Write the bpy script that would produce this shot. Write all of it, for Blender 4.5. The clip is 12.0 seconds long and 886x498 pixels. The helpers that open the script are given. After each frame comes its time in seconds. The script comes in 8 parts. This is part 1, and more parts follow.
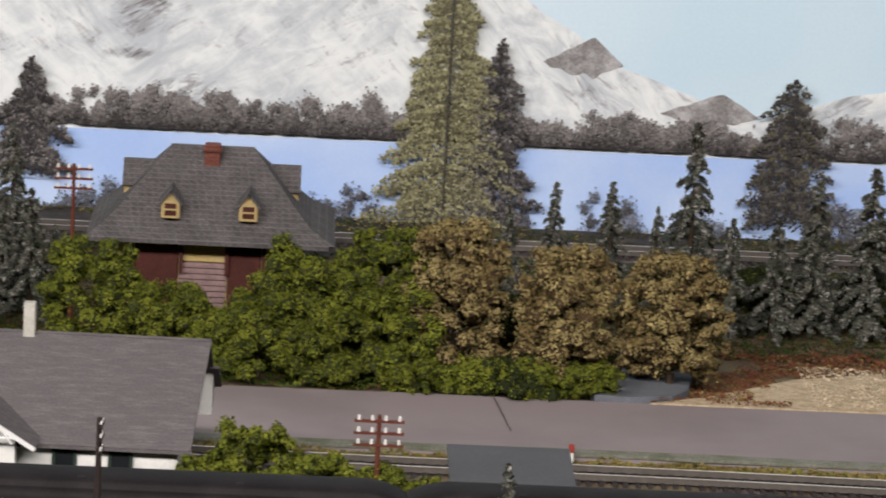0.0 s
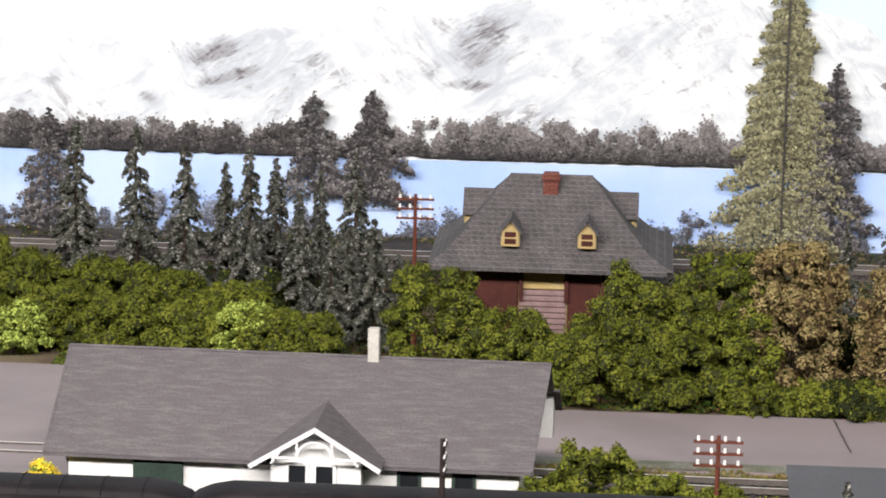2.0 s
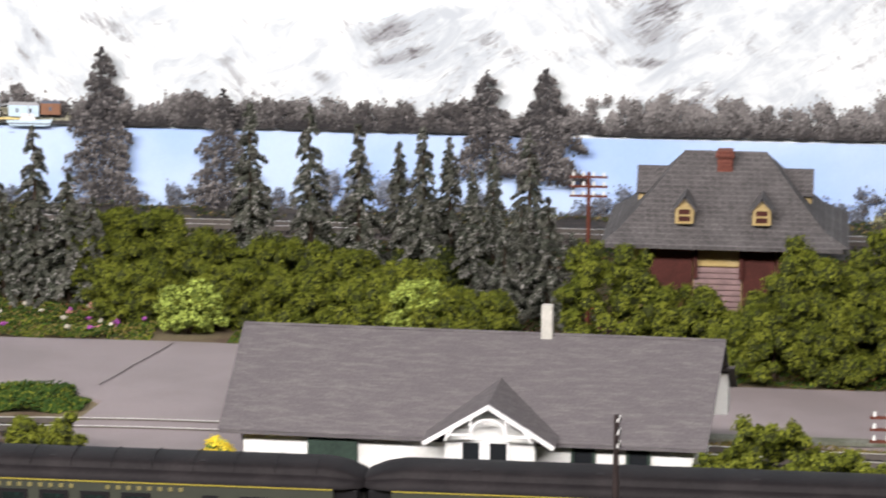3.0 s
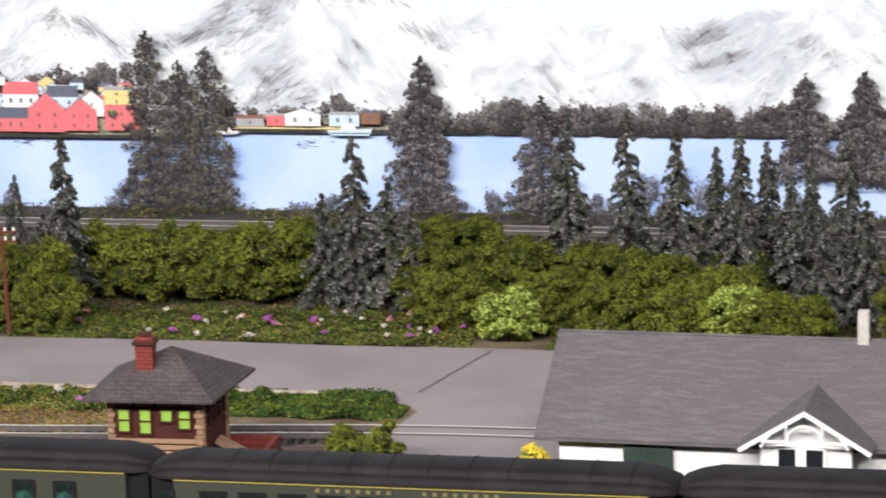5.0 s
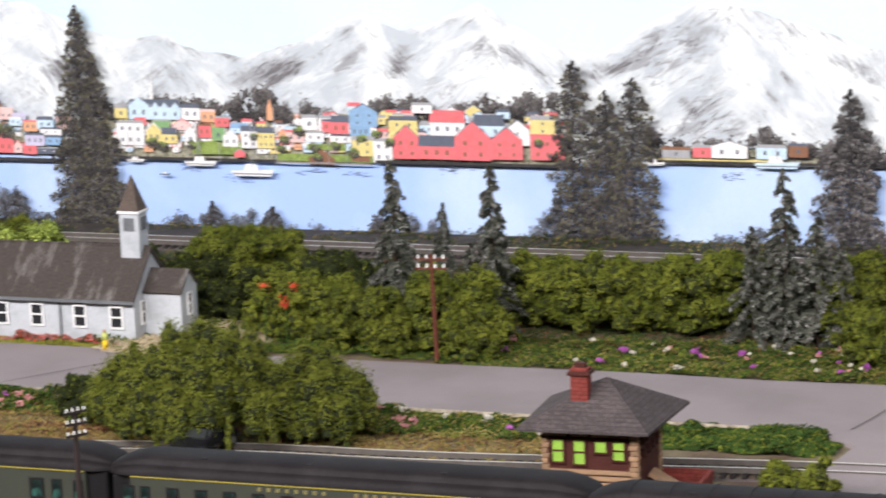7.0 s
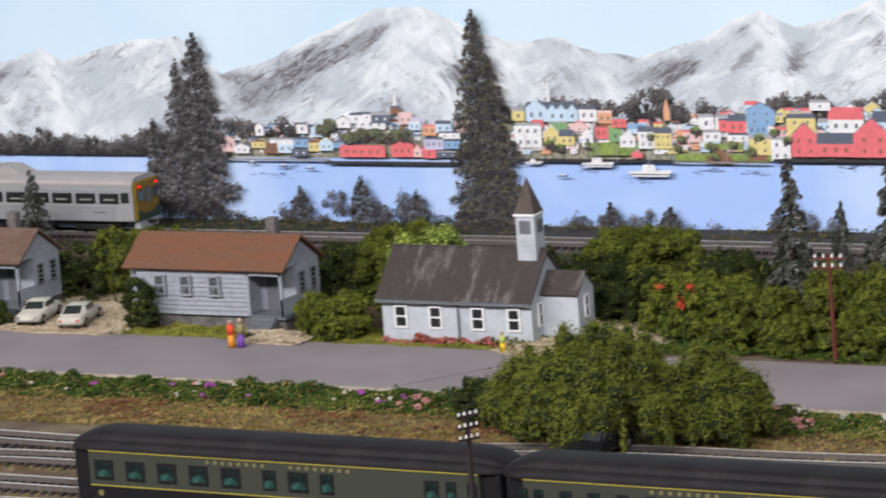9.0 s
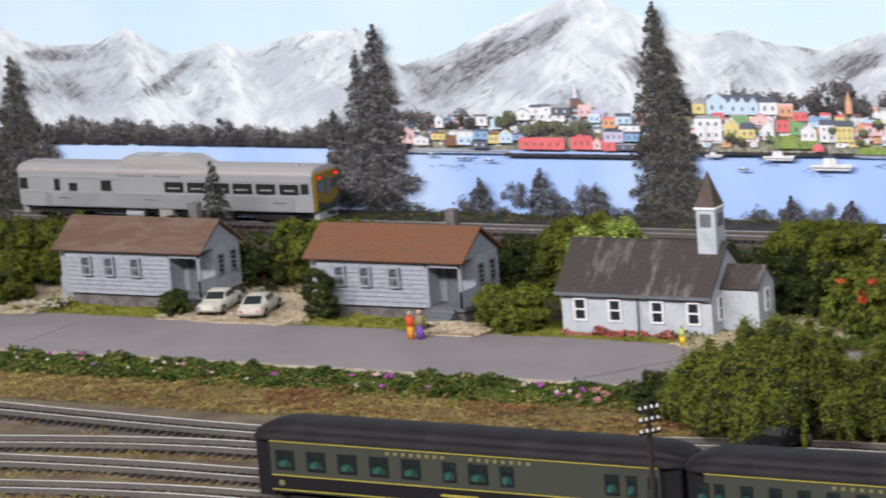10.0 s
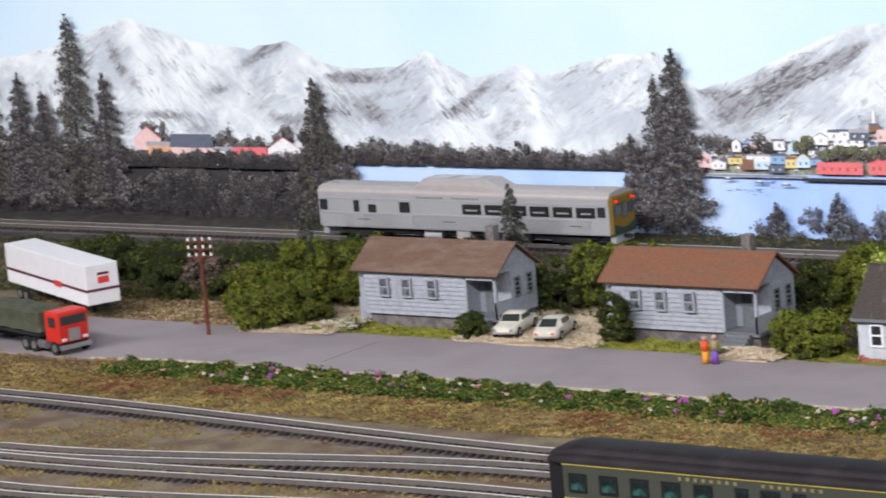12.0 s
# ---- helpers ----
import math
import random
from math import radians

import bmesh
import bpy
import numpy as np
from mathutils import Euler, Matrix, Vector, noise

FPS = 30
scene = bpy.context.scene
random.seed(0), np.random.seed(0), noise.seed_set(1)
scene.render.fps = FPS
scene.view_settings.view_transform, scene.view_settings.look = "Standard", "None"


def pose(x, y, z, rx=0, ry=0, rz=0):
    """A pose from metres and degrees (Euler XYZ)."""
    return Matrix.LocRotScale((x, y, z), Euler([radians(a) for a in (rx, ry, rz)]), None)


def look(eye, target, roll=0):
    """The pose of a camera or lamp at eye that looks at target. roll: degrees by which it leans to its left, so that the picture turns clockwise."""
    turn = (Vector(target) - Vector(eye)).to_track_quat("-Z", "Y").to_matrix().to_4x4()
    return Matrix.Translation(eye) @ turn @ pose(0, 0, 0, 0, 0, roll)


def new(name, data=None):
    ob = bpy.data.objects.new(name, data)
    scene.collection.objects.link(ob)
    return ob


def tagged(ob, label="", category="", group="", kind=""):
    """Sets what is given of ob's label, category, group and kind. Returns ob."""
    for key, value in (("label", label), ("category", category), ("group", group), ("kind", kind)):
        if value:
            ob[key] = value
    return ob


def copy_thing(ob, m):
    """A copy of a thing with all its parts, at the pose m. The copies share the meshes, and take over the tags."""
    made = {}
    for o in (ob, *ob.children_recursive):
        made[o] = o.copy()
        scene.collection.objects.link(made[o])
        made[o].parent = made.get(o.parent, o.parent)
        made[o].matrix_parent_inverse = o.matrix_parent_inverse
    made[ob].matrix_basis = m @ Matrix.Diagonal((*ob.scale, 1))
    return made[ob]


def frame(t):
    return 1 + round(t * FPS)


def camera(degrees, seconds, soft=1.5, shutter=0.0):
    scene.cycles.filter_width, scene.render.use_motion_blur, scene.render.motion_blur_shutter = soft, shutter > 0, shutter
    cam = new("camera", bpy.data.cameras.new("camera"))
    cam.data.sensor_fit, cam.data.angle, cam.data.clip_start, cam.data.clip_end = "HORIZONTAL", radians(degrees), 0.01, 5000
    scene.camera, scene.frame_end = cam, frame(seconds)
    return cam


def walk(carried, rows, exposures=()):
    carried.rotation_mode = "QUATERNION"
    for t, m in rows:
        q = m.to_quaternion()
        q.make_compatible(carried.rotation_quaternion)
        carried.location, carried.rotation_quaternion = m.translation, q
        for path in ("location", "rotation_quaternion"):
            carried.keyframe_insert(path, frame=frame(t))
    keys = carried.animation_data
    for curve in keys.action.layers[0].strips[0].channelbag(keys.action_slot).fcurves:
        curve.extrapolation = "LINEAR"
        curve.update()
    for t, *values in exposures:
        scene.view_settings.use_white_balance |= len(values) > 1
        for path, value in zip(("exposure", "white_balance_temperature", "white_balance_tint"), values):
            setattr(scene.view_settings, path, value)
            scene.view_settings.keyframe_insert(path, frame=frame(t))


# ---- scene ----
EXPOSURES = [(0.0, -0.52, 6800, 10), (0.5, -0.33, 6900, 10), (0.8, -0.25, 6900, 10), (1.4, 0.02, 6750, 10), (3.0, 0.0, 6600, 10), (5.0, -0.08, 6500, 10), (7.0, -0.08, 6450, 10), (9.0, -0.44, 6230, 10), (10.0, -0.32, 6200, 10), (11.0, -0.25, 6180, 10), (12.0, -0.2, 6130, 10)]
cam = camera(16.22, 12.0, soft=1.8, shutter=0.3)
# seconds, eye, then degrees to the left, up, and the roll
PATH = [
    (0, 0.0021, 0.0140, 0.4866, -2.754, -12.678, 3.225),
    (0.2, 0.0015, 0.0135, 0.4864, -1.914, -12.716, 3.163),
    (0.5, 0.0005, 0.0127, 0.4860, -0.643, -12.840, 2.978),
    (0.7, -0.0029, 0.0091, 0.4867, -0.363, -12.943, 2.738),
    (1, -0.0080, 0.0037, 0.4878, 0.815, -13.139, 2.317),
    (1.2, -0.0066, -0.0000, 0.4878, 1.829, -13.113, 1.651),
    (1.5, -0.0045, -0.0056, 0.4877, 2.675, -12.538, 1.249),
    (1.7, -0.0008, -0.0067, 0.4865, 3.237, -12.311, 1.013),
    (2, 0.0047, -0.0083, 0.4846, 3.717, -12.222, 1.059),
    (2.2, 0.0059, -0.0075, 0.4838, 4.204, -12.246, 0.941),
    (2.5, 0.0076, -0.0064, 0.4826, 5.171, -12.186, 0.798),
    (2.8, 0.0070, -0.0064, 0.4812, 6.126, -12.246, 0.397),
    (3, 0.0066, -0.0064, 0.4803, 7.049, -12.544, 0.049),
    (3.2, 0.0052, -0.0089, 0.4822, 8.037, -12.711, -0.681),
    (4.8, 0.0139, -0.0098, 0.4828, 12.358, -12.474, -1.330),
    (5, 0.0161, -0.0076, 0.4834, 13.298, -12.399, -1.836),
    (5.2, 0.0153, -0.0073, 0.4833, 13.951, -12.281, -2.012),
    (5.5, 0.0142, -0.0069, 0.4831, 14.676, -12.136, -1.998),
    (5.8, 0.0140, -0.0047, 0.4829, 15.623, -12.036, -2.120),
    (6, 0.0139, -0.0032, 0.4828, 16.209, -11.936, -2.339),
    (6.2, 0.0091, -0.0028, 0.4832, 16.654, -11.838, -2.491),
    (6.5, 0.0020, -0.0021, 0.4838, 17.921, -11.758, -2.330),
    (6.8, -0.0077, -0.0040, 0.4824, 19.531, -11.575, -2.321),
    (7, -0.0142, -0.0053, 0.4815, 20.526, -11.545, -2.260),
    (7.2, -0.0209, -0.0013, 0.4797, 21.502, -11.558, -2.299),
    (8.8, -0.0024, 0.0061, 0.4804, 27.462, -10.884, -4.446),
    (9, -0.0039, 0.0063, 0.4813, 28.334, -11.119, -4.517),
    (9.2, -0.0064, 0.0080, 0.4807, 29.246, -11.116, -4.609),
    (9.5, -0.0102, 0.0105, 0.4799, 30.238, -11.089, -4.672),
    (9.8, -0.0092, 0.0071, 0.4812, 30.627, -11.030, -4.560),
    (10, -0.0086, 0.0049, 0.4820, 31.579, -11.014, -4.787),
    (10.2, -0.0069, 0.0059, 0.4820, 32.425, -10.965, -4.752),
    (10.5, -0.0044, 0.0075, 0.4819, 33.064, -10.966, -4.873),
    (10.8, -0.0016, 0.0058, 0.4830, 34.022, -10.869, -4.811),
    (11, 0.0002, 0.0046, 0.4837, 34.714, -10.663, -4.800),
    (11.2, -0.0010, 0.0047, 0.4827, 35.288, -10.451, -4.705),
    (11.5, -0.0027, 0.0048, 0.4813, 35.649, -10.379, -4.604),
    (11.8, -0.0021, 0.0019, 0.4841, 36.364, -10.271, -4.905),
    (12, -0.0017, -0.0001, 0.4860, 37.135, -10.166, -5.264),
]


def held(x, y, z, left, up, roll):
    a, b = radians(left), radians(up)
    ahead = Vector((-math.sin(a) * math.cos(b), math.cos(a) * math.cos(b), math.sin(b)))
    return look((x, y, z), Vector((x, y, z)) + ahead, roll)


walk(cam, [(t, held(*row)) for t, *row in PATH], EXPOSURES)

# ---- light: a room with ceiling lamps over and in front of the layout ----
world = bpy.data.worlds.new("room_air")
scene.world = world
world.use_nodes = True
world.node_tree.nodes["Background"].inputs["Color"].default_value = (0.9, 0.95, 1.0, 1)
world.node_tree.nodes["Background"].inputs["Strength"].default_value = 0.04


def ceiling_lamp(x, y, z, length, width, watts, colour):
    data = bpy.data.lights.new("ceiling_lamp", "AREA")
    data.shape, data.size, data.size_y, data.energy, data.color = "RECTANGLE", length, width, watts, colour
    ob = new("ceiling_lamp", data)
    ob.matrix_world = look((x, y, z), (x + 0.3, 1.9, 0.1))
    return ob


for lamp_x in (-2.2, -0.9, 0.4):
    ceiling_lamp(lamp_x, 0.05, 1.33, 1.2, 0.3, 64, (1.0, 0.94, 0.92))

# ---- materials ----
def mat(name, colour, rough=0.7, vary=0.25, scale=60.0, second=None, amount=0.5, bump=0.15, fine=600.0, metal=0.0, island=0.0, rand=0.0, spec=0.25, stretch=None):
    """A painted or natural surface: stains at one scale, grain at a finer one, relief from the grain."""
    m = bpy.data.materials.new(name)
    m.use_nodes = True
    nt = m.node_tree
    bsdf = nt.nodes["Principled BSDF"]
    n, l = nt.nodes.new, nt.links.new
    co = n("ShaderNodeTexCoord")
    big, small = n("ShaderNodeTexNoise"), n("ShaderNodeTexNoise")
    big.inputs["Scale"].default_value, big.inputs["Detail"].default_value = scale, 5
    small.inputs["Scale"].default_value, small.inputs["Detail"].default_value = fine, 3
    if stretch:
        mp = n("ShaderNodeMapping")
        mp.inputs["Scale"].default_value = stretch
        l(co.outputs["Object"], mp.inputs["Vector"])
        l(mp.outputs["Vector"], big.inputs["Vector"])
        big.inputs["Roughness"].default_value, big.inputs["Detail"].default_value = 0.68, 8
    else:
        l(co.outputs["Object"], big.inputs["Vector"])
    l(co.outputs["Object"], small.inputs["Vector"])
    mix = n("ShaderNodeMix")
    mix.data_type = "RGBA"
    mix.inputs["A"].default_value = (*colour, 1)
    other = second or tuple(c * (1 - vary) for c in colour)
    mix.inputs["B"].default_value = (*other, 1)
    ramp = n("ShaderNodeMapRange")
    ramp.inputs["From Min"].default_value, ramp.inputs["From Max"].default_value = 0.62 - 0.4 * amount, 0.82 - 0.4 * amount
    l(big.outputs["Fac"], ramp.inputs["Value"])
    l(ramp.outputs["Result"], mix.inputs["Factor"])
    hsv = n("ShaderNodeHueSaturation")
    l(mix.outputs["Result"], hsv.inputs["Color"])
    val = n("ShaderNodeMapRange")
    val.inputs["From Min"].default_value, val.inputs["From Max"].default_value = 0.3, 0.7
    val.inputs["To Min"].default_value, val.inputs["To Max"].default_value = 1 - vary, 1 + vary
    l(small.outputs["Fac"], val.inputs["Value"])
    last = val.outputs["Result"]
    for strength, node, socket in ((island, "ShaderNodeNewGeometry", "Random Per Island"), (rand, "ShaderNodeObjectInfo", "Random")):
        if strength:
            src, rng, mul = n(node), n("ShaderNodeMapRange"), n("ShaderNodeMath")
            rng.inputs["To Min"].default_value, rng.inputs["To Max"].default_value = 1 - strength, 1 + strength
            mul.operation = "MULTIPLY"
            l(src.outputs[socket], rng.inputs["Value"])
            l(rng.outputs["Result"], mul.inputs[0])
            l(last, mul.inputs[1])
            last = mul.outputs["Value"]
    l(last, hsv.inputs["Value"])
    l(hsv.outputs["Color"], bsdf.inputs["Base Color"])
    bsdf.inputs["Roughness"].default_value, bsdf.inputs["Metallic"].default_value = rough, metal
    bsdf.inputs["Specular IOR Level"].default_value = spec
    if bump:
        b = n("ShaderNodeBump")
        b.inputs["Strength"].default_value, b.inputs["Distance"].default_value = bump, 0.001
        l(small.outputs["Fac"], b.inputs["Height"])
        l(b.outputs["Normal"], bsdf.inputs["Normal"])
    return m


def glow(name, colour, strength):
    m = bpy.data.materials.new(name)
    m.use_nodes = True
    bsdf = m.node_tree.nodes["Principled BSDF"]
    bsdf.inputs["Base Color"].default_value = (*colour, 1)
    bsdf.inputs["Emission Color"].default_value, bsdf.inputs["Emission Strength"].default_value = (*colour, 1), strength
    return m


def glass(name, colour, rough=0.08):
    m = bpy.data.materials.new(name)
    m.use_nodes = True
    bsdf = m.node_tree.nodes["Principled BSDF"]
    bsdf.inputs["Base Color"].default_value = (*colour, 1)
    bsdf.inputs["Roughness"].default_value, bsdf.inputs["Specular IOR Level"].default_value = rough, 0.6
    return m


# ---- mesh tools ----
def mesh_of(name, verts, faces, material=None):
    me = bpy.data.meshes.new(name)
    me.from_pydata([tuple(v) for v in verts], [], faces)
    me.update()
    if material:
        me.materials.append(material)
    return me


def thing(name, label, category, group="", kind="", at=(0, 0, 0), turn=0.0):
    ob = new(name)
    ob.empty_display_size = 0.01
    ob.matrix_world = pose(*at, 0, 0, turn)
    return tagged(ob, label, category, group, kind)


def part(name, bm, material, parent=None, label="", smooth=False, extra=()):
    me = bpy.data.meshes.new(name)
    bm.normal_update()
    bm.to_mesh(me)
    bm.free()
    for m in (material, *extra):
        me.materials.append(m)
    if smooth:
        for p in me.polygons:
            p.use_smooth = True
    ob = new(name, me)
    if parent:
        ob.parent = parent
    if label:
        ob["label"] = label
    return ob


def share(ob, m, parent=None):
    """Another object on the same mesh, at the pose m."""
    twin = new(ob.name.split(".")[0], ob.data)
    twin.parent = parent or ob.parent
    twin.matrix_basis = m
    return twin


def box(x0, x1, y0, y1, z0, z1, bevel=0.0, bm=None):
    own = bmesh.new()
    bmesh.ops.create_cube(own, size=1.0)
    for v in own.verts:
        v.co = Vector((x0 + (v.co.x + 0.5) * (x1 - x0), y0 + (v.co.y + 0.5) * (y1 - y0), z0 + (v.co.z + 0.5) * (z1 - z0)))
    if bevel:
        bmesh.ops.bevel(own, geom=own.edges[:], offset=bevel, segments=1, affect="EDGES")
    return join(bm, own)


def join(bm, own):
    if bm is None:
        return own
    me = bpy.data.meshes.new("t")
    own.to_mesh(me)
    own.free()
    bm.from_mesh(me)
    bpy.data.meshes.remove(me)
    return bm


def tube(p0, p1, r0, r1=None, sides=8, bm=None):
    """A rod from p0 to p1, tapered if two radii are given."""
    own = bmesh.new()
    p0, p1 = Vector(p0), Vector(p1)
    r1 = r0 if r1 is None else r1
    bmesh.ops.create_cone(own, cap_ends=True, segments=sides, radius1=r0, radius2=max(r1, 1e-5), depth=(p1 - p0).length)
    m = Matrix.Translation((p0 + p1) / 2) @ (p1 - p0).to_track_quat("Z", "Y").to_matrix().to_4x4()
    own.transform(m)
    return join(bm, own)


def poly_prism(points, y0, y1, bm=None, axis="y"):
    """A flat outline of (x, z) given depth from y0 to y1 (axis y), or of (y, z) from x0 to x1 (axis x)."""
    own = bmesh.new()
    put = (lambda a, b, d: (a, d, b)) if axis == "y" else (lambda a, b, d: (d, a, b))
    f = [own.verts.new(put(a, b, y0)) for a, b in points]
    g = [own.verts.new(put(a, b, y1)) for a, b in points]
    own.faces.new(f)
    own.faces.new(g[::-1])
    for i in range(len(f)):
        own.faces.new((f[i], g[i], g[(i + 1) % len(f)], f[(i + 1) % len(f)]))
    bmesh.ops.recalc_face_normals(own, faces=own.faces[:])
    return join(bm, own)


def slab(a, b, c, d, thick, bm=None):
    """A plate with the upper corners a, b, c, d, in turn, and a thickness below."""
    own = bmesh.new()
    a, b, c, d = (Vector(p) for p in (a, b, c, d))
    nrm = (b - a).cross(d - a).normalized()
    if nrm.z < 0:
        nrm = -nrm
    top = [own.verts.new(p) for p in (a, b, c, d)]
    low = [own.verts.new(p - nrm * thick) for p in (a, b, c, d)]
    own.faces.new(top)
    own.faces.new(low[::-1])
    for i in range(4):
        j = (i + 1) % 4
        own.faces.new((top[i], low[i], low[j], top[j]))
    bmesh.ops.recalc_face_normals(own, faces=own.faces[:])
    return join(bm, own)


def flakes_mesh(name, centres, normals, sizes, stretch, materials, rng, shares=None, which=None):
    """Many small bent leaf flakes: each two triangles, turned to its normal."""
    n = len(centres)
    normals = normals / np.maximum(np.linalg.norm(normals, axis=1, keepdims=True), 1e-6)
    ref = rng.normal(size=(n, 3))
    u = np.cross(normals, ref)
    u /= np.maximum(np.linalg.norm(u, axis=1, keepdims=True), 1e-6)
    v = np.cross(normals, u)
    s = sizes[:, None]
    lift = normals * s * rng.uniform(-0.35, 0.35, (n, 1))
    quads = np.stack([centres + u * s * stretch, centres + v * s + lift, centres - u * s * stretch, centres - v * s + lift], 1)
    quads += rng.normal(scale=0.18, size=quads.shape) * s[:, None]
    idx = np.arange(4 * n).reshape(n, 4)
    me = bpy.data.meshes.new(name)
    me.from_pydata(quads.reshape(-1, 3).tolist(), [], idx.tolist())
    for m in materials:
        me.materials.append(m)
    if shares is not None:
        which = rng.choice(len(materials), size=n, p=shares)
    if which is not None:
        me.polygons.foreach_set("material_index", which.astype(np.int32))
    me.update()
    return me


LATTICE = np.random.default_rng(99).uniform(-1, 1, (256, 256))


def field(x, y, k=0):
    """Smooth noise over a plane for whole arrays, -1 to 1."""
    x, y = np.asarray(x) + 37.3 * k, np.asarray(y) + 11.7 * k
    i, j = np.floor(x).astype(int), np.floor(y).astype(int)
    u, v = x - i, y - j
    u, v = u * u * (3 - 2 * u), v * v * (3 - 2 * v)
    g = lambda a, b: LATTICE[a % 256, b % 256]
    return (g(i, j) * (1 - u) + g(i + 1, j) * u) * (1 - v) + (g(i, j + 1) * (1 - u) + g(i + 1, j + 1) * u) * v

# ---- surfaces of the setting ----
ground_mat = mat("turf_and_soil", (0.175, 0.145, 0.09), 0.95, 0.35, 28, (0.11, 0.075, 0.055), 0.55, 0.7, 900)
road_mat = mat("grey_road", (0.272, 0.236, 0.246), 0.85, 0.09, 14, (0.235, 0.206, 0.214), 0.5, 0.08, 1500)
sand_mat = mat("pale_sand", (0.54, 0.44, 0.31), 0.95, 0.3, 160, (0.40, 0.31, 0.19), 0.45, 0.9, 900)
ballast_mat = mat("grey_ballast", (0.16, 0.133, 0.13), 0.95, 0.35, 70, (0.09, 0.075, 0.072), 0.5, 0.9, 1500)
tie_mat = mat("weathered_tie", (0.048, 0.042, 0.041), 0.9, 0.2, 200, None, 0.5, 0.3, 1200, rand=0.25)
rail_mat = mat("rail_side", (0.10, 0.088, 0.08), 0.75, 0.15, 150, None, 0.5, 0.1, 900, metal=0.0)
railtop_mat = mat("bright_railhead", (0.72, 0.69, 0.65), 0.35, 0.08, 90, None, 0.4, 0.0, 900, metal=0.2)
sky_mat = mat("painted_sky", (0.58, 0.765, 0.91), 0.8, 0.02, 3, (0.68, 0.825, 0.93), 0.55, 0.02, 400)
water_mat = mat("painted_water", (0.40, 0.57, 0.95), 0.7, 0.02, 9, (0.54, 0.69, 0.97), 0.5, 0.02, 500)
# for the unseen walls and ceiling, dark so that little fill light bounces back
room_mat = mat("room_paint", (0.1, 0.097, 0.095), 0.9, 0.03, 2)
floor_mat = mat("room_floor", (0.14, 0.12, 0.1), 0.8, 0.1, 3)
fascia_mat = mat("dark_fascia", (0.05, 0.06, 0.05), 0.6, 0.1, 8)

RNG = np.random.default_rng(7)
FAR, NEAR = 1.845, 1.735      # edges of the road
MURAL = 2.18                  # face of the painted backdrop
TRACK_Y, TRACK_Z = 2.10, 0.020


def smooth(a, b, x):
    u = min(max((x - a) / (b - a), 0.0), 1.0)
    return u * u * (3 - 2 * u)


def ground_z(x, y):
    z = -0.0022 + 0.018 * smooth(1.95, 2.06, y)
    z += 0.0012 * noise.noise((x * 25, y * 25, 0)) * (1 if y < 2.05 else 0.2)
    if y < NEAR - 0.01:
        z -= 0.002 * smooth(NEAR - 0.01, NEAR - 0.1, y)
    return z


def ground_at(x, y):
    """ground_z for whole arrays, close enough for loose turf."""
    u = np.clip((y - 1.95) / 0.11, 0, 1)
    w = np.clip((NEAR - 0.01 - y) / 0.09, 0, 1)
    return -0.0022 + 0.018 * u * u * (3 - 2 * u) - 0.002 * w * w * (3 - 2 * w) + 0.0002


def build_ground():
    nx, ny = 300, 90
    xs, ys = np.linspace(-3.1, 1.4, nx), np.linspace(1.12, 2.19, ny)
    verts = [(x, y, ground_z(x, y)) for y in ys for x in xs]
    faces = [(j * nx + i, j * nx + i + 1, (j + 1) * nx + i + 1, (j + 1) * nx + i) for j in range(ny - 1) for i in range(nx - 1)]
    me = mesh_of("ground", verts, faces, ground_mat)
    for p in me.polygons:
        p.use_smooth = True
    return tagged(new("ground", me), "brown and olive ground cover of the model layout", "ground", kind="structure")


build_ground()


def flat_patch(name, outline, z, material, label, thick=0.0016, kind="structure"):
    bm = bmesh.new()
    top = [bm.verts.new((x, y, z)) for x, y in outline]
    low = [bm.verts.new((x, y, z - thick - 0.004)) for x, y in outline]
    bm.faces.new(top)
    for i in range(len(top)):
        j = (i + 1) % len(top)
        bm.faces.new((top[i], low[i], low[j], top[j]))
    bmesh.ops.recalc_face_normals(bm, faces=bm.faces[:])
    return tagged(part(name, bm, material), label, name.split("_")[0], kind=kind)


def edge(x0, x1, y, amp, n, seed):
    return [(x, y + amp * noise.noise((x * 9, seed, 0.3)) + 0.4 * amp * noise.noise((x * 60, seed, 0.7))) for x in np.linspace(x0, x1, n)]


def shift(x):
    """The road swings towards the yard east of the depot."""
    return -0.066 * smooth(-0.34, -0.06, x)


def road_edge(xs, y, amp, seed):
    return [(x, y + shift(x) + amp * noise.noise((x * 9, seed, 0.3)) + 0.4 * amp * noise.noise((x * 60, seed, 0.7))) for x in xs]


xs_road = np.linspace(-2.9, 1.3, 150)
near_edge = [(x, y - 0.014 * smooth(-1.55, -1.7, x)) for x, y in road_edge(xs_road, NEAR, 0.002, 2)]
flat_patch("road", near_edge + road_edge(xs_road[::-1], FAR + 0.004, 0.003, 3), 0.0, road_mat, "smooth grey road with faint seams")
# the crossing that leads down from the road to the yard, and the apron by the depot
flat_patch("road_crossing", [(-0.442, NEAR + 0.004), (-0.335, NEAR + 0.004), (-0.27, 1.48), (-0.41, 1.48), (-0.415, 1.62), (-0.405, 1.705)], 0.0002, road_mat, "grey crossing that slopes from the road to the depot")
flat_patch("road_apron", [(-0.36, NEAR + 0.003), (-0.2, NEAR - 0.02), (-0.2, 1.682), (-0.30, 1.682)], 0.0001, road_mat, "grey apron behind the white depot")
seam_mat = mat("dark_seam", (0.09, 0.08, 0.078), 0.95, 0.3, 300)


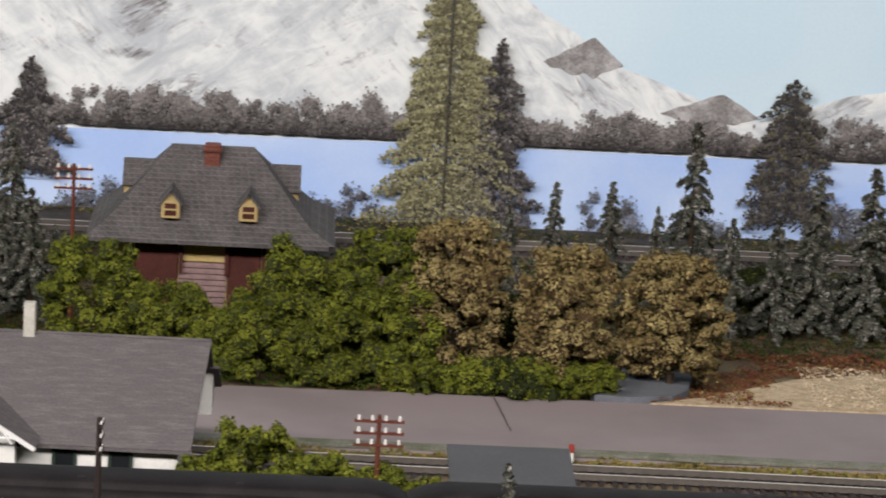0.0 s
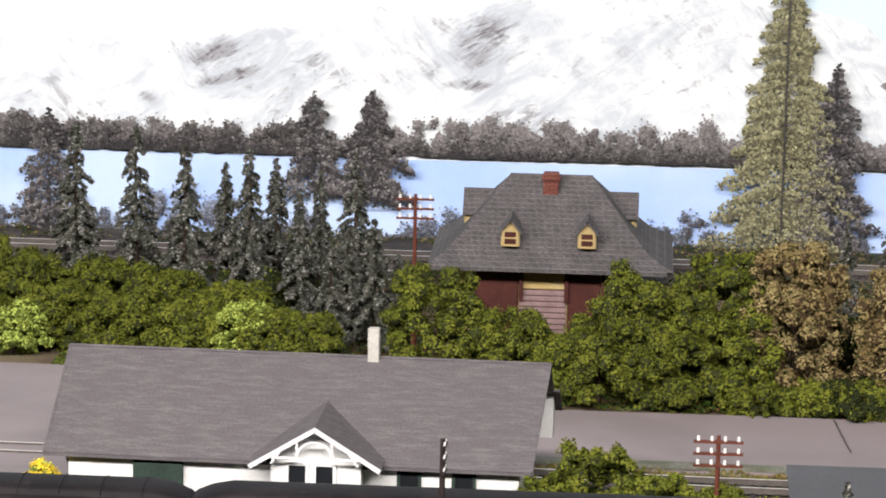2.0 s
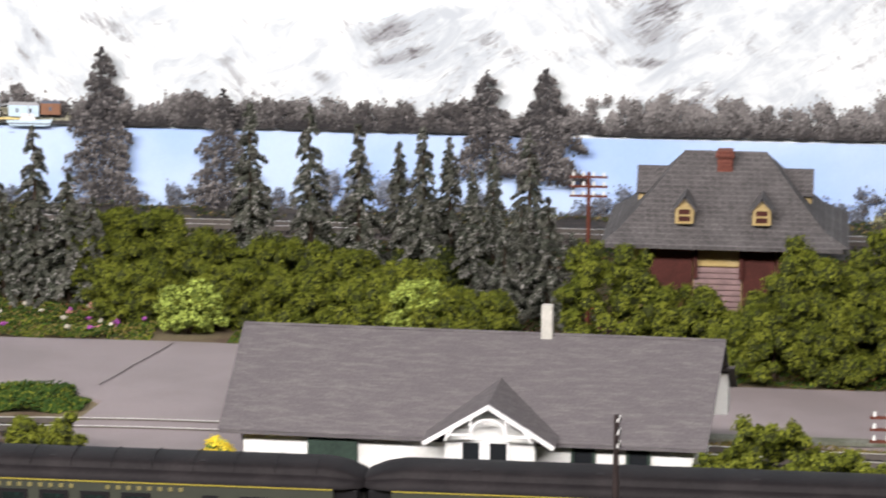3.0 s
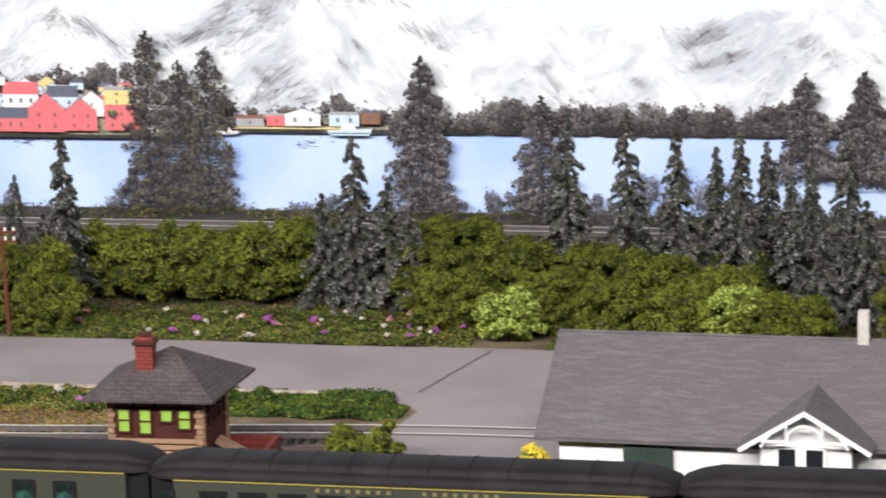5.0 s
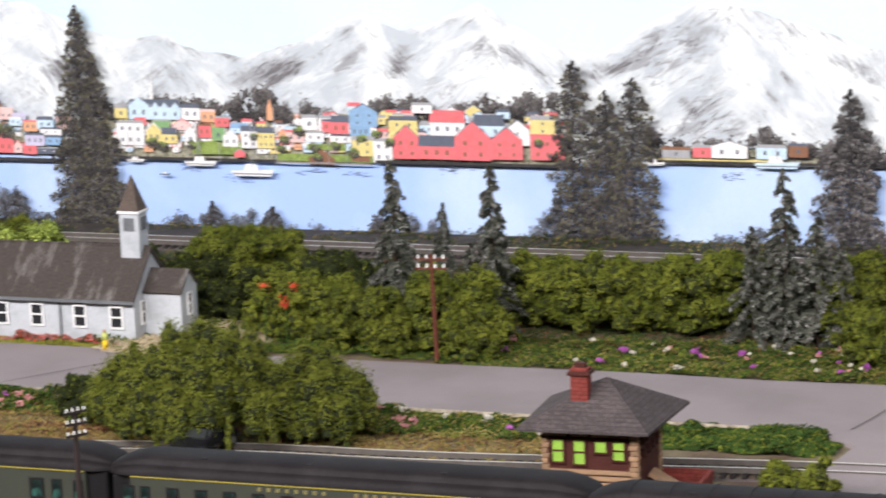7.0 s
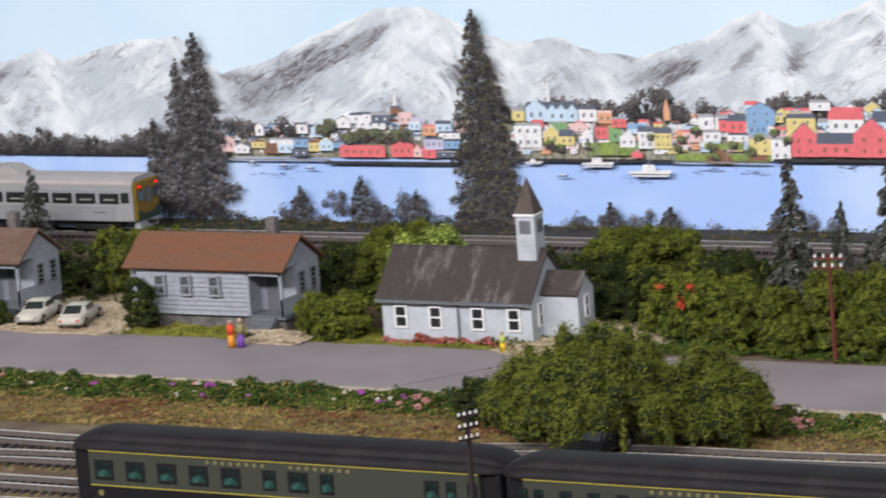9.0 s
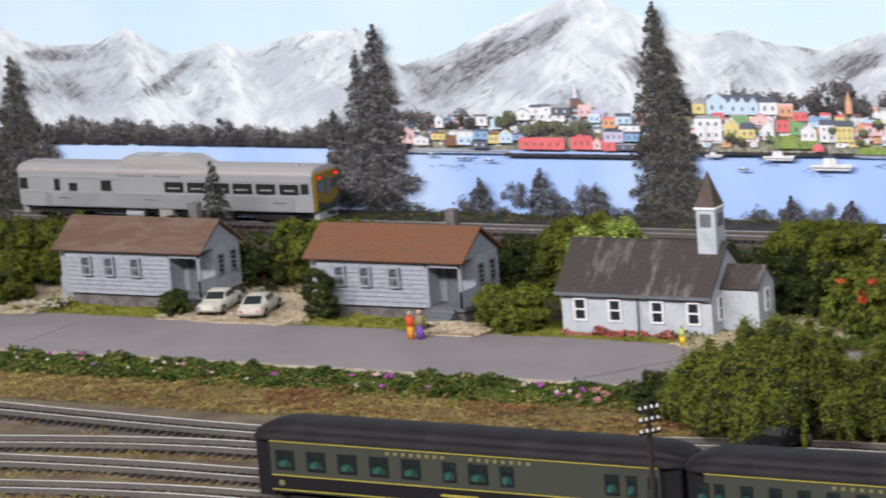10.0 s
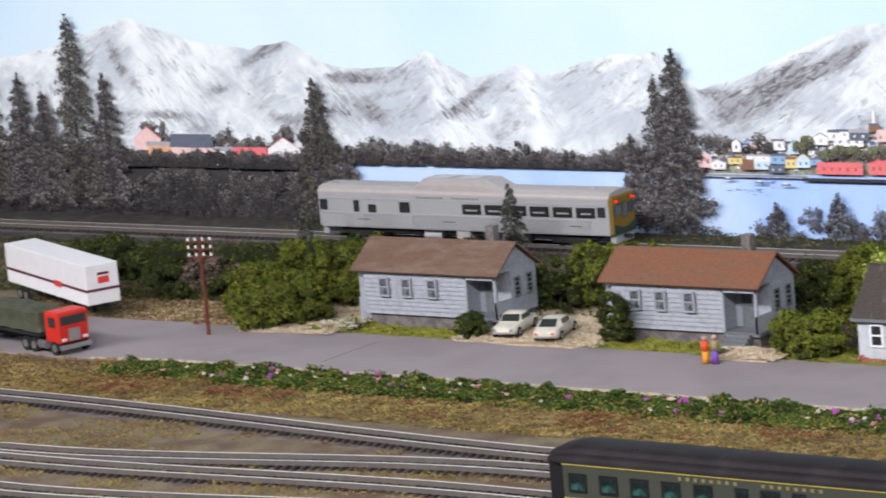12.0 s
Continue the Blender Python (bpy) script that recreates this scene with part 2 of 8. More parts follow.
def seam(x0, y0, x1, y1, w=0.0009):
    d = Vector((x1 - x0, y1 - y0)).normalized()
    nrm = Vector((-d.y, d.x)) * w / 2
    bm = bmesh.new()
    n = 14
    for side in (1, -1):
        for i in range(n):
            u = i / (n - 1)
            k = noise.noise((u * 8, x0, 3)) * w
            bm.verts.new((x0 + (x1 - x0) * u + side * nrm.x + k, y0 + (y1 - y0) * u + side * nrm.y, 0.0006))
    v = list(bm.verts)
    for i in range(n - 1):
        bm.faces.new((v[i], v[i + 1], v[n + i + 1], v[n + i]))
    bmesh.ops.recalc_face_normals(bm, faces=bm.faces[:])
    return tagged(part("road_seam", bm, seam_mat), "thin dark seam across the grey road", "seam", "road seams", "structure")


seam(-0.392, FAR - 0.002, -0.415, NEAR + 0.005)
seam(-1.455, FAR - 0.02, -1.455, NEAR + 0.02)
seam(-0.93, FAR - 0.03, -0.98, NEAR + 0.01)
seam(0.128, 1.71, 0.122, 1.78)


cinder_mat = mat("dark_cinders", (0.052, 0.047, 0.045), 0.95, 0.35, 90, (0.085, 0.075, 0.068), 0.45, 0.8, 1200)
flat_patch("cinder_bed", edge(-3.0, 1.3, 2.056, 0.004, 120, 5) + [(1.3, 2.176), (-3.0, 2.176)], 0.0176, cinder_mat, "dark cinder bed below the backdrop")


def ribbon(line, width, z, material, label):
    """A narrow raised strip along a line of points."""
    bm = bmesh.new()
    rows = [[bm.verts.new((x, y + a * (1 + 0.5 * noise.noise((x * 80, 4, 0))), z + b)) for x, y in line] for a, b in ((-width / 2, -0.002), (-width / 2, 0), (width / 2, 0), (width / 2, -0.002))]
    for a, b in zip(rows, rows[1:]):
        for i in range(len(line) - 1):
            bm.faces.new((a[i], a[i + 1], b[i + 1], b[i]))
    bmesh.ops.recalc_face_normals(bm, faces=bm.faces[:])
    return tagged(part("road_edge", bm, material), label, "edge", "road edges", "structure")


edge_mat = mat("pale_worn_edge", (0.46, 0.40, 0.32), 0.9, 0.2, 220, (0.28, 0.23, 0.18), 0.45, 0.3, 900)
ribbon([(x, y - 0.0004) for x, y in near_edge if -1.66 < x < -0.45], 0.0015, 0.0009, edge_mat, "pale worn edge of the grey road")
ribbon([(x, y + 0.0035) for x, y in near_edge if x > -0.12], 0.0085, 0.0012, mat("grey_green_concrete", (0.20, 0.205, 0.175), 0.9, 0.25, 60, (0.13, 0.14, 0.10), 0.5, 0.3, 700), "stained grey-green concrete kerb beside the yard track")


# gravel driveways and sandy lots
def sand(outline, label):
    flat_patch("gravel_lot", outline, 0.0009, sand_mat, label)


sand([(-1.395, 1.843), (-1.375, 1.846), (-1.34, 1.842), (-1.30, 1.845), (-1.285, 1.842), (-1.278, 1.86), (-1.27, 1.875), (-1.285, 1.985), (-1.385, 1.985), (-1.372, 1.90)], "pale gravel driveway between the two houses")
sand([(-1.60, 1.832), (-1.525, 1.838), (-1.51, 1.93), (-1.56, 1.97), (-1.60, 1.93)], "pale gravel path beside the grey house")
sand([(-1.165, 1.838), (-1.118, 1.838), (-1.115, 1.868), (-1.16, 1.868)], "pale gravel walk before the porch steps")
sand([(-0.955, 1.838), (-0.86, 1.838), (-0.84, 1.93), (-0.93, 1.93)], "pale gravel yard beside the church")
sand([(0.215, 1.782), (1.2, 1.784), (1.2, 1.93), (0.5, 1.915), (0.40, 1.885), (0.31, 1.85), (0.25, 1.80)], "pale sandy lot beside the road")


# ---- tracks ----
def track(name, label, line, x0, x1, z, parts_from=None, parts_to=None, gauge=0.0165, bed=True):
    """Two rails on ties along y = line(x)."""
    t = thing(name, label, "track", "tracks", "structure")
    n = max(int((x1 - x0) / 0.02), 2)
    xs = np.linspace(x0, x1, n)
    if bed:
        bm = bmesh.new()
        rows = []
        for off, h in ((-0.026, -0.006), (-0.019, 0.0002), (0.019, 0.0002), (0.026, -0.006)):
            rows.append([bm.verts.new((x, line(x) + off * (1 + 0.12 * noise.noise((x * 30, off * 90, 1))), z + h - 0.0022)) for x in xs])
        for a, b in zip(rows, rows[1:]):
            for i in range(n - 1):
                bm.faces.new((a[i], a[i + 1], b[i + 1], b[i]))
        bmesh.ops.recalc_face_normals(bm, faces=bm.faces[:])
        part("ballast", bm, ballast_mat, t)
    for side in (-1, 1):
        bm = bmesh.new()
        w, h = 0.0008, 0.0033
        ring = []
        for x in xs:
            y = line(x) + side * gauge / 2
            ring.append([bm.verts.new((x, y + dx, z + dz)) for dx, dz in ((-w * 1.6, 0), (-w, h), (w, h), (w * 1.6, 0))])
        for a, b in zip(ring, ring[1:]):
            for k in range(3):
                f = bm.faces.new((a[k], b[k], b[k + 1], a[k + 1]))
                f.material_index = 1 if k == 1 else 0
        bmesh.ops.recalc_face_normals(bm, faces=bm.faces[:])
        part("rail", bm, rail_mat, t, extra=(railtop_mat,))
    tie_bm = box(-0.0013, 0.0013, -0.0145, 0.0145, -0.0022, 0.0003)
    rest = None
    first = None
    x = x0
    rng = random.Random(name)
    while x < x1:
        m = pose(x + rng.uniform(-0.0005, 0.0005), line(x) + rng.uniform(-0.0006, 0.0006), z, 0, 0, rng.uniform(-2, 2))
        if parts_from is not None and parts_from < x < parts_to:
            if first is None:
                first = part("tie", tie_bm.copy(), tie_mat, t)
                first.matrix_basis = m
            else:
                share(first, m)
        else:
            own = tie_bm.copy()
            own.transform(m)
            rest = join(rest, own)
        x += 0.0068
    if rest is not None:
        tagged(part("ties", rest, tie_mat, t), kind="stuff")
    tie_bm.free()
    return t


def back_line(x):
    return TRACK_Y


track("railway_track", "single railway track along the painted backdrop", back_line, -2.9, 1.2, TRACK_Z)


def blend_line(points):
    px, py = zip(*points)
    return lambda x: _bend(px, py, x)


def _bend(px, py, x):
    if x <= px[0]:
        return py[0] + (x - px[0]) * (py[1] - py[0]) / (px[1] - px[0])
    for i in range(len(px) - 1):
        if x <= px[i + 1]:
            u = (x - px[i]) / (px[i + 1] - px[i])
            return py[i] + (py[i + 1] - py[i]) * u * u * (3 - 2 * u) if i else py[i] + (py[i + 1] - py[i]) * u
    return py[-1]


line_a = blend_line([(-2.4, 1.655), (-1.65, 1.607), (-1.1, 1.577), (-0.7, 1.628), (-0.35, 1.659), (0.1, 1.6385), (0.9, 1.613)])
track("railway_track", "weathered yard track with a turnout beside the flower bank", line_a, -2.5, 1.1, -0.002, -1.72, -1.02)
line_b = blend_line([(-2.4, 1.37), (-1.52, 1.481), (-1.1, 1.543), (-0.9, 1.575)])
track("railway_track", "weathered yard track that joins the turnout", line_b, -2.3, -0.96, -0.0025, -1.62, -1.02)
line_c = blend_line([(-2.4, 1.40), (-1.5, 1.46), (-1.1, 1.49), (-0.6, 1.505)])
track("railway_track", "weathered yard track behind the green coaches", line_c, -2.3, -0.5, -0.003, -1.58, -1.05)
line_d = blend_line([(-2.4, 1.385), (-1.45, 1.40), (-1.05, 1.449), (-0.75, 1.447), (-0.35, 1.439), (0.9, 1.44)])
track("railway_track", "weathered yard track under the green coaches", line_d, -2.3, 0.9, -0.0035, -1.55, -1.02)

# ---- room shell: unseen, added round the layout and dark to limit bounced light ----
def room_box(name, x0, x1, y0, y1, z0, z1, material, label):
    tagged(part(name, box(x0, x1, y0, y1, z0, z1), material), label, name.split("_")[0], kind="structure")


room_box("floor", -5, 4, -3, 3, -1.05, -1.0, floor_mat, "brown floor of the room")
room_box("ceiling", -5, 4, -3, 3, 1.38, 1.43, room_mat, "unseen room ceiling painted dark")
room_box("wall_south", -5, 4, -3.1, -3, -1.0, 1.38, room_mat, "plain painted room wall")
room_box("wall_west", -5.1, -5, -3, 3, -1.0, 1.38, room_mat, "plain painted room wall")
room_box("wall_east", 4, 4.1, -3, 3, -1.0, 1.38, room_mat, "plain painted room wall")
room_box("wall_north", -5, 4, 2.6, 2.7, -1.0, 1.38, room_mat, "plain painted room wall")
room_box("fascia", -3.1, 1.4, 1.09, 1.118, -0.12, 0.0, fascia_mat, "dark fascia board along the layout's front edge")

# ---- the painted backdrop ----
mural = thing("backdrop", "hand-painted backdrop of snowy mountains, a lake and a harbour town", "backdrop", kind="structure")
part("board", box(-3.1, 1.4, MURAL, MURAL + 0.01, -0.05, 0.62), sky_mat, mural, "board painted as pale blue sky")
part("painted_lake", box(-3.1, 1.4, MURAL - 0.0008, MURAL - 0.0002, -0.02, 0.0745), water_mat, mural, "light blue painted lake")

# crest of the painted range, from west to east
RIDGE = [(-3.1, 0.15), (-2.5, 0.185), (-2.25, 0.16), (-2.096, 0.18), (-2.057, 0.192), (-2.004, 0.210), (-1.96, 0.195), (-1.916, 0.183), (-1.855, 0.176), (-1.81, 0.185), (-1.757, 0.162), (-1.722, 0.158),
         (-1.683, 0.162), (-1.651, 0.173), (-1.604, 0.151), (-1.551, 0.163), (-1.528, 0.150), (-1.469, 0.166), (-1.411, 0.172), (-1.372, 0.142), (-1.333, 0.147), (-1.276, 0.174), (-1.222, 0.193), (-1.171, 0.192)]
RIDGE += [(-1.132, 0.173), (-1.096, 0.163), (-1.059, 0.169), (-1.03, 0.157), (-0.993, 0.150), (-0.944, 0.163), (-0.911, 0.180), (-0.89, 0.185), (-0.858, 0.171), (-0.828, 0.181), (-0.798, 0.196), (-0.77, 0.177),
          (-0.739, 0.163), (-0.698, 0.157), (-0.665, 0.178), (-0.631, 0.194), (-0.607, 0.198), (-0.578, 0.191), (-0.544, 0.181), (-0.503, 0.164), (-0.482, 0.162), (-0.438, 0.170), (-0.402, 0.152), (-0.352, 0.163)]
RIDGE += [(-0.318, 0.154), (-0.271, 0.169), (-0.235, 0.186), (-0.2, 0.188), (-0.13, 0.178), (-0.094, 0.192), (0.0, 0.203), (0.06, 0.205), (0.15, 0.182), (0.226, 0.137), (0.325, 0.102), (0.43, 0.135), (0.9, 0.15), (1.4, 0.13)]
# bare rock in the snow: x, z, length, width, tilt, strength
ROCKS = [(-2.02, 0.165, 0.040, 0.012, -60, 0.9), (-1.999, 0.142, 0.03, 0.010, -55, 0.6), (-1.842, 0.172, 0.055, 0.010, 25, 1.1), (-1.814, 0.182, 0.02, 0.006, 30, 0.8), (-1.894, 0.139, 0.03, 0.008, 10, 0.8), (-1.735, 0.150, 0.065, 0.008, -5, 1.1),
         (-1.716, 0.130, 0.05, 0.012, 20, 0.6), (-1.606, 0.133, 0.04, 0.008, 30, 1.0), (-1.629, 0.119, 0.04, 0.010, 10, 0.5), (-1.974, 0.115, 0.10, 0.008, 0, 0.7), (-1.80, 0.115, 0.12, 0.010, 5, 0.6), (-1.709, 0.117, 0.05, 0.012, 0, 0.6)]
ROCKS += [(-1.33, 0.130, 0.065, 0.018, 25, 0.9), (-1.288, 0.146, 0.07, 0.015, 32, 1.0), (-1.25, 0.160, 0.065, 0.009, 30, 1.1), (-1.225, 0.168, 0.04, 0.007, 35, 1.0), (-1.359, 0.137, 0.04, 0.008, -15, 0.7), (-1.141, 0.133, 0.05, 0.016, -45, 0.7),
          (-1.061, 0.162, 0.05, 0.006, -10, 0.6), (-0.965, 0.143, 0.07, 0.012, 15, 0.8), (-0.913, 0.165, 0.05, 0.006, 35, 0.8), (-1.012, 0.155, 0.04, 0.006, -20, 0.6), (-0.861, 0.150, 0.03, 0.018, 60, 1.1), (-0.959, 0.136, 0.05, 0.006, 30, 0.6),
          (-0.903, 0.150, 0.05, 0.010, 45, 0.6)]
ROCKS += [(-0.701, 0.144, 0.07, 0.010, 12, 0.8), (-0.67, 0.160, 0.05, 0.008, 35, 0.6), (-0.56, 0.141, 0.022, 0.005, -50, 1.2), (-0.572, 0.128, 0.015, 0.004, -50, 1.0), (-0.636, 0.120, 0.03, 0.005, -50, 0.5), (-0.766, 0.152, 0.06, 0.012, -30, 0.6),
          (-0.499, 0.144, 0.03, 0.010, -25, 0.8), (-0.304, 0.147, 0.035, 0.012, 15, 0.9), (-0.296, 0.130, 0.05, 0.008, 20, 0.9), (-0.421, 0.127, 0.02, 0.006, 0, 0.7), (-0.353, 0.115, 0.014, 0.006, -30, 1.0), (-0.106, 0.167, 0.03, 0.014, 25, 0.62),
          (-0.117, 0.148, 0.02, 0.02, 70, 0.6), (-0.119, 0.130, 0.03, 0.008, 0, 0.75), (-0.012, 0.157, 0.03, 0.010, 40, 0.7)]


def mountain_material():
    """Snow with a thin grey wash, and dry strokes of bare rock that run down each flank."""
    m = bpy.data.materials.new("painted_snow_mountains")
    m.use_nodes = True
    nt = m.node_tree
    n, l, bsdf = nt.nodes.new, nt.links.new, nt.nodes["Principled BSDF"]
    co = n("ShaderNodeTexCoord")

    def strokes(turn, fine, stretch, detail):
        mp, t = n("ShaderNodeMapping"), n("ShaderNodeTexNoise")
        mp.inputs["Rotation"].default_value = (0, radians(turn), 0)
        mp.vector_type = "TEXTURE"
        mp.inputs["Scale"].default_value = (stretch / fine, 1, 1 / fine)
        l(co.outputs["Object"], mp.inputs["Vector"])
        t.inputs["Scale"].default_value, t.inputs["Detail"].default_value, t.inputs["Roughness"].default_value = 1.0, detail, 0.70
        t.inputs["Distortion"].default_value = 0.9
        l(mp.outputs["Vector"], t.inputs["Vector"])
        return t.outputs["Fac"]

    def attribute(name):
        node = n("ShaderNodeAttribute")
        node.attribute_name = name
        return node.outputs["Fac"]

    def on_flanks(fine, stretch, detail):
        mix = n("ShaderNodeMix")
        l(attribute("flank"), mix.inputs["Factor"])
        l(strokes(-30, fine, stretch, detail), mix.inputs["A"])
        l(strokes(44, fine, stretch, detail), mix.inputs["B"])
        return mix.outputs["Result"]

    def cover_of(noise_out, amount, gain, low, high):
        lift, mul, rng = n("ShaderNodeMath"), n("ShaderNodeMath"), n("ShaderNodeMapRange")
        lift.operation = mul.operation = "MULTIPLY_ADD"
        l(noise_out, lift.inputs[0])
        lift.inputs[1].default_value, lift.inputs[2].default_value = 2.4, -0.7
        l(amount, mul.inputs[0])
        mul.inputs[1].default_value = gain
        l(lift.outputs["Value"], mul.inputs[2])
        rng.interpolation_type = "SMOOTHSTEP"
        rng.inputs["From Min"].default_value, rng.inputs["From Max"].default_value = low, high
        l(mul.outputs["Value"], rng.inputs["Value"])
        return rng.outputs["Result"]

    def paint(under, over, cover):
        mix = n("ShaderNodeMix")
        mix.data_type = "RGBA"
        if isinstance(under, tuple):
            mix.inputs["A"].default_value = (*under, 1)
        else:
            l(under, mix.inputs["A"])
        mix.inputs["B"].default_value = (*over, 1)
        l(cover, mix.inputs["Factor"])
        return mix.outputs["Result"]

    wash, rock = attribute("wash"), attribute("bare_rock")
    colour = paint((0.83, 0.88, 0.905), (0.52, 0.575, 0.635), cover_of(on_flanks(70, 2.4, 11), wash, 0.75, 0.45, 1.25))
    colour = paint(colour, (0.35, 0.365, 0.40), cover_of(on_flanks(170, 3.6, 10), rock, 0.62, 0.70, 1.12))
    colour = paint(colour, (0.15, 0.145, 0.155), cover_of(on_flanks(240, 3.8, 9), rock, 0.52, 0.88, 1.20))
    l(colour, bsdf.inputs["Base Color"])
    bsdf.inputs["Roughness"].default_value = 0.85
    return m


def build_mountains():
    cols, rows = 1700, 56
    xs = np.linspace(-3.09, 1.39, cols)
    rx, rz = np.array([q[0] for q in RIDGE]), np.array([q[1] for q in RIDGE])
    fine = np.linspace(-3.2, 1.5, 9400)
    soft = np.convolve(np.pad(np.interp(fine, rx, rz), 8, mode="edge"), np.hanning(19)[1:-1] / np.hanning(19).sum(), "valid")
    tops = np.interp(xs, fine, soft) + 0.0022 * field(xs * 26, xs * 0 + 3) + 0.0011 * field(xs * 95, xs * 0 + 7)
    v = (np.linspace(0, 1, rows) ** 0.8)[:, None]
    z = 0.05 + (tops[None] - 0.05) * v
    x = np.broadcast_to(xs[None], z.shape)
    deep = tops[None] - z
    at = x + 0.010 * field(x * 30, z * 45, 7) - 0.2 * deep
    rise = (np.interp(at + 0.012, fine, soft) - np.interp(at - 0.012, fine, soft)) / 0.024
    flank = np.clip(0.5 - rise * 1.5, 0, 1)
    wash = 0.20 + 0.42 * (1 - flank) * np.clip(deep / 0.006, 0.35, 1) + 0.16 * flank + 0.30 * field(x * 17, z * 26, 2) + 0.18 * field(x * 50, z * 70, 4)
    # snow stays white down the sunny side of each crest
    for px, pz, qx, qz in zip(rx[1:-1], rz[1:-1], rx[2:], rz[2:]):
        if pz > np.interp(px - 0.03, fine, soft) + 0.006 and pz > np.interp(px + 0.03, fine, soft) + 0.006:
            down = np.clip(pz - z, 0, None)
            wide = 0.007 + 0.22 * down
            wash -= 0.55 * np.exp(-((x - px - 0.16 * down - 0.004) / wide) ** 2) * np.exp(-down / 0.055)
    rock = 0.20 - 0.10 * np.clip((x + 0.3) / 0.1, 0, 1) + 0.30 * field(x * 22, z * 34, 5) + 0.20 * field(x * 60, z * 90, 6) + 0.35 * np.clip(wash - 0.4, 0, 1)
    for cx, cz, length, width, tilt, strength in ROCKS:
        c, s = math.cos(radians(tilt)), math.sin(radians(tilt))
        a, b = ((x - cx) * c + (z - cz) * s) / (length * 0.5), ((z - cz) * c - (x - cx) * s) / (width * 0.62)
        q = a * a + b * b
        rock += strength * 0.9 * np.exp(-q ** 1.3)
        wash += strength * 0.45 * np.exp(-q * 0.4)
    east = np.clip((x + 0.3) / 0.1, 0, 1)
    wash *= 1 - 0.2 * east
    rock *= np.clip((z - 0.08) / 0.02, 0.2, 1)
    verts = np.stack([x, np.full_like(z, MURAL - 0.0006), z], -1).reshape(-1, 3)
    faces = [(j * cols + i, j * cols + i + 1, (j + 1) * cols + i + 1, (j + 1) * cols + i) for j in range(rows - 1) for i in range(cols - 1)]
    me = mesh_of("painted_mountains", verts.tolist(), faces, mountain_material())
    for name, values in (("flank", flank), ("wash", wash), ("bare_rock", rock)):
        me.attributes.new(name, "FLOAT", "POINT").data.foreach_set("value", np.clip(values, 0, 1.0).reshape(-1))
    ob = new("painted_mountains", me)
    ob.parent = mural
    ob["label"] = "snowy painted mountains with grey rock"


build_mountains()

dab_dark = mat("painted_dark_dabs", (0.042, 0.040, 0.043), 0.85, 0.25, 120, None, 0.5, 0, 500, island=0.3)
dab_umber = mat("painted_umber_dabs", (0.085, 0.078, 0.078), 0.85, 0.25, 120, None, 0.5, 0, 500, island=0.25)
dab_grey = mat("painted_grey_dabs", (0.155, 0.147, 0.148), 0.85, 0.2, 120, None, 0.5, 0, 500, island=0.2)
dab_pale = mat("painted_pale_dabs", (0.255, 0.24, 0.24), 0.85, 0.15, 120, None, 0.5, 0, 500, island=0.2)
dab_olive = mat("painted_olive_dabs", (0.125, 0.118, 0.072), 0.85, 0.25, 120, None, 0.5, 0, 500, island=0.25)
dab_slate = mat("painted_slate_dabs", (0.12, 0.135, 0.17), 0.85, 0.2, 120, None, 0.5, 0, 500, island=0.2)
dab_mist = mat("painted_misty_dabs", (0.25, 0.29, 0.38), 0.85, 0.15, 120, None, 0.5, 0, 500, island=0.15)


def dabs(name, xz, sizes, materials, shares, label="", stretch=1.2, depth=0.002, which=None, near=0.0036):
    """Flat touches of the brush on the backdrop."""
    n = len(xz)
    centres = np.stack([xz[:, 0], MURAL - near - RNG.uniform(0, depth, n), xz[:, 1]], 1)
    normals = np.tile([0.0, -1.0, 0.0], (n, 1)) + RNG.normal(scale=0.12, size=(n, 3))
    ob = new(name, flakes_mesh(name, centres, normals, np.asarray(sizes), stretch, materials, RNG, shares, which))
    ob.parent = mural
    if label:
        ob["label"] = label
    return ob


GREYS, MISTS, OLIVES = (dab_dark, dab_umber, dab_grey, dab_pale), (dab_dark, dab_umber, dab_slate, dab_mist), (dab_dark, dab_umber, dab_olive, dab_grey)


def crowns(name, x0, x1, base, height, r0, r1, per_m, label, dark, wild=0.3, paints=GREYS, dab=(0.0005, 0.0012), near=0.0036, gaps=0.0):
    """Rounded bare crowns in overlapping rows: pale touches above, dark ones towards the ground line."""
    spots, tones = [], []
    for _ in range(round((x1 - x0) * per_m)):
        x, u = RNG.uniform(x0, x1), RNG.uniform(0, 1)
        swell = noise.noise((x * 26, 3, r0 * 900)) + 0.4 * noise.noise((x * 70, 8, r0 * 900))
        if swell < gaps - 1:
            continue
        r = RNG.uniform(r0, r1)
        tall = min(max(0.72 + wild * swell + 0.2 * noise.noise((x * 90, 5, 0)), 0.25), 1.3)
        z = base + u * max(height * tall - r, 0.001)
        m = int(26 + 60 * (r / 0.006) ** 2)
        a, q = RNG.uniform(0, 2 * math.pi, m), np.abs(RNG.normal(scale=0.5, size=m))
        dx, dz = q * np.cos(a) * r * 0.85, q * np.sin(a) * r
        spots.append(np.stack([x + dx, np.maximum(z + dz, base - 0.001)], 1))
        tones.append(dz / r * 0.55 - 0.25 * dx / r + 0.9 * (u - 0.5) + 0.5 * noise.noise((x * 60, z * 60, 4)) + RNG.normal(scale=0.25, size=m) - dark)
    xz, tone = np.concatenate(spots), np.concatenate(tones)
    ob = dabs(name, xz, RNG.uniform(*dab, len(xz)), paints, None, label, 1.3, 0.002, np.digitize(tone, (-0.45, 0.0, 0.5)), near)
    tagged(ob, kind="stuff")


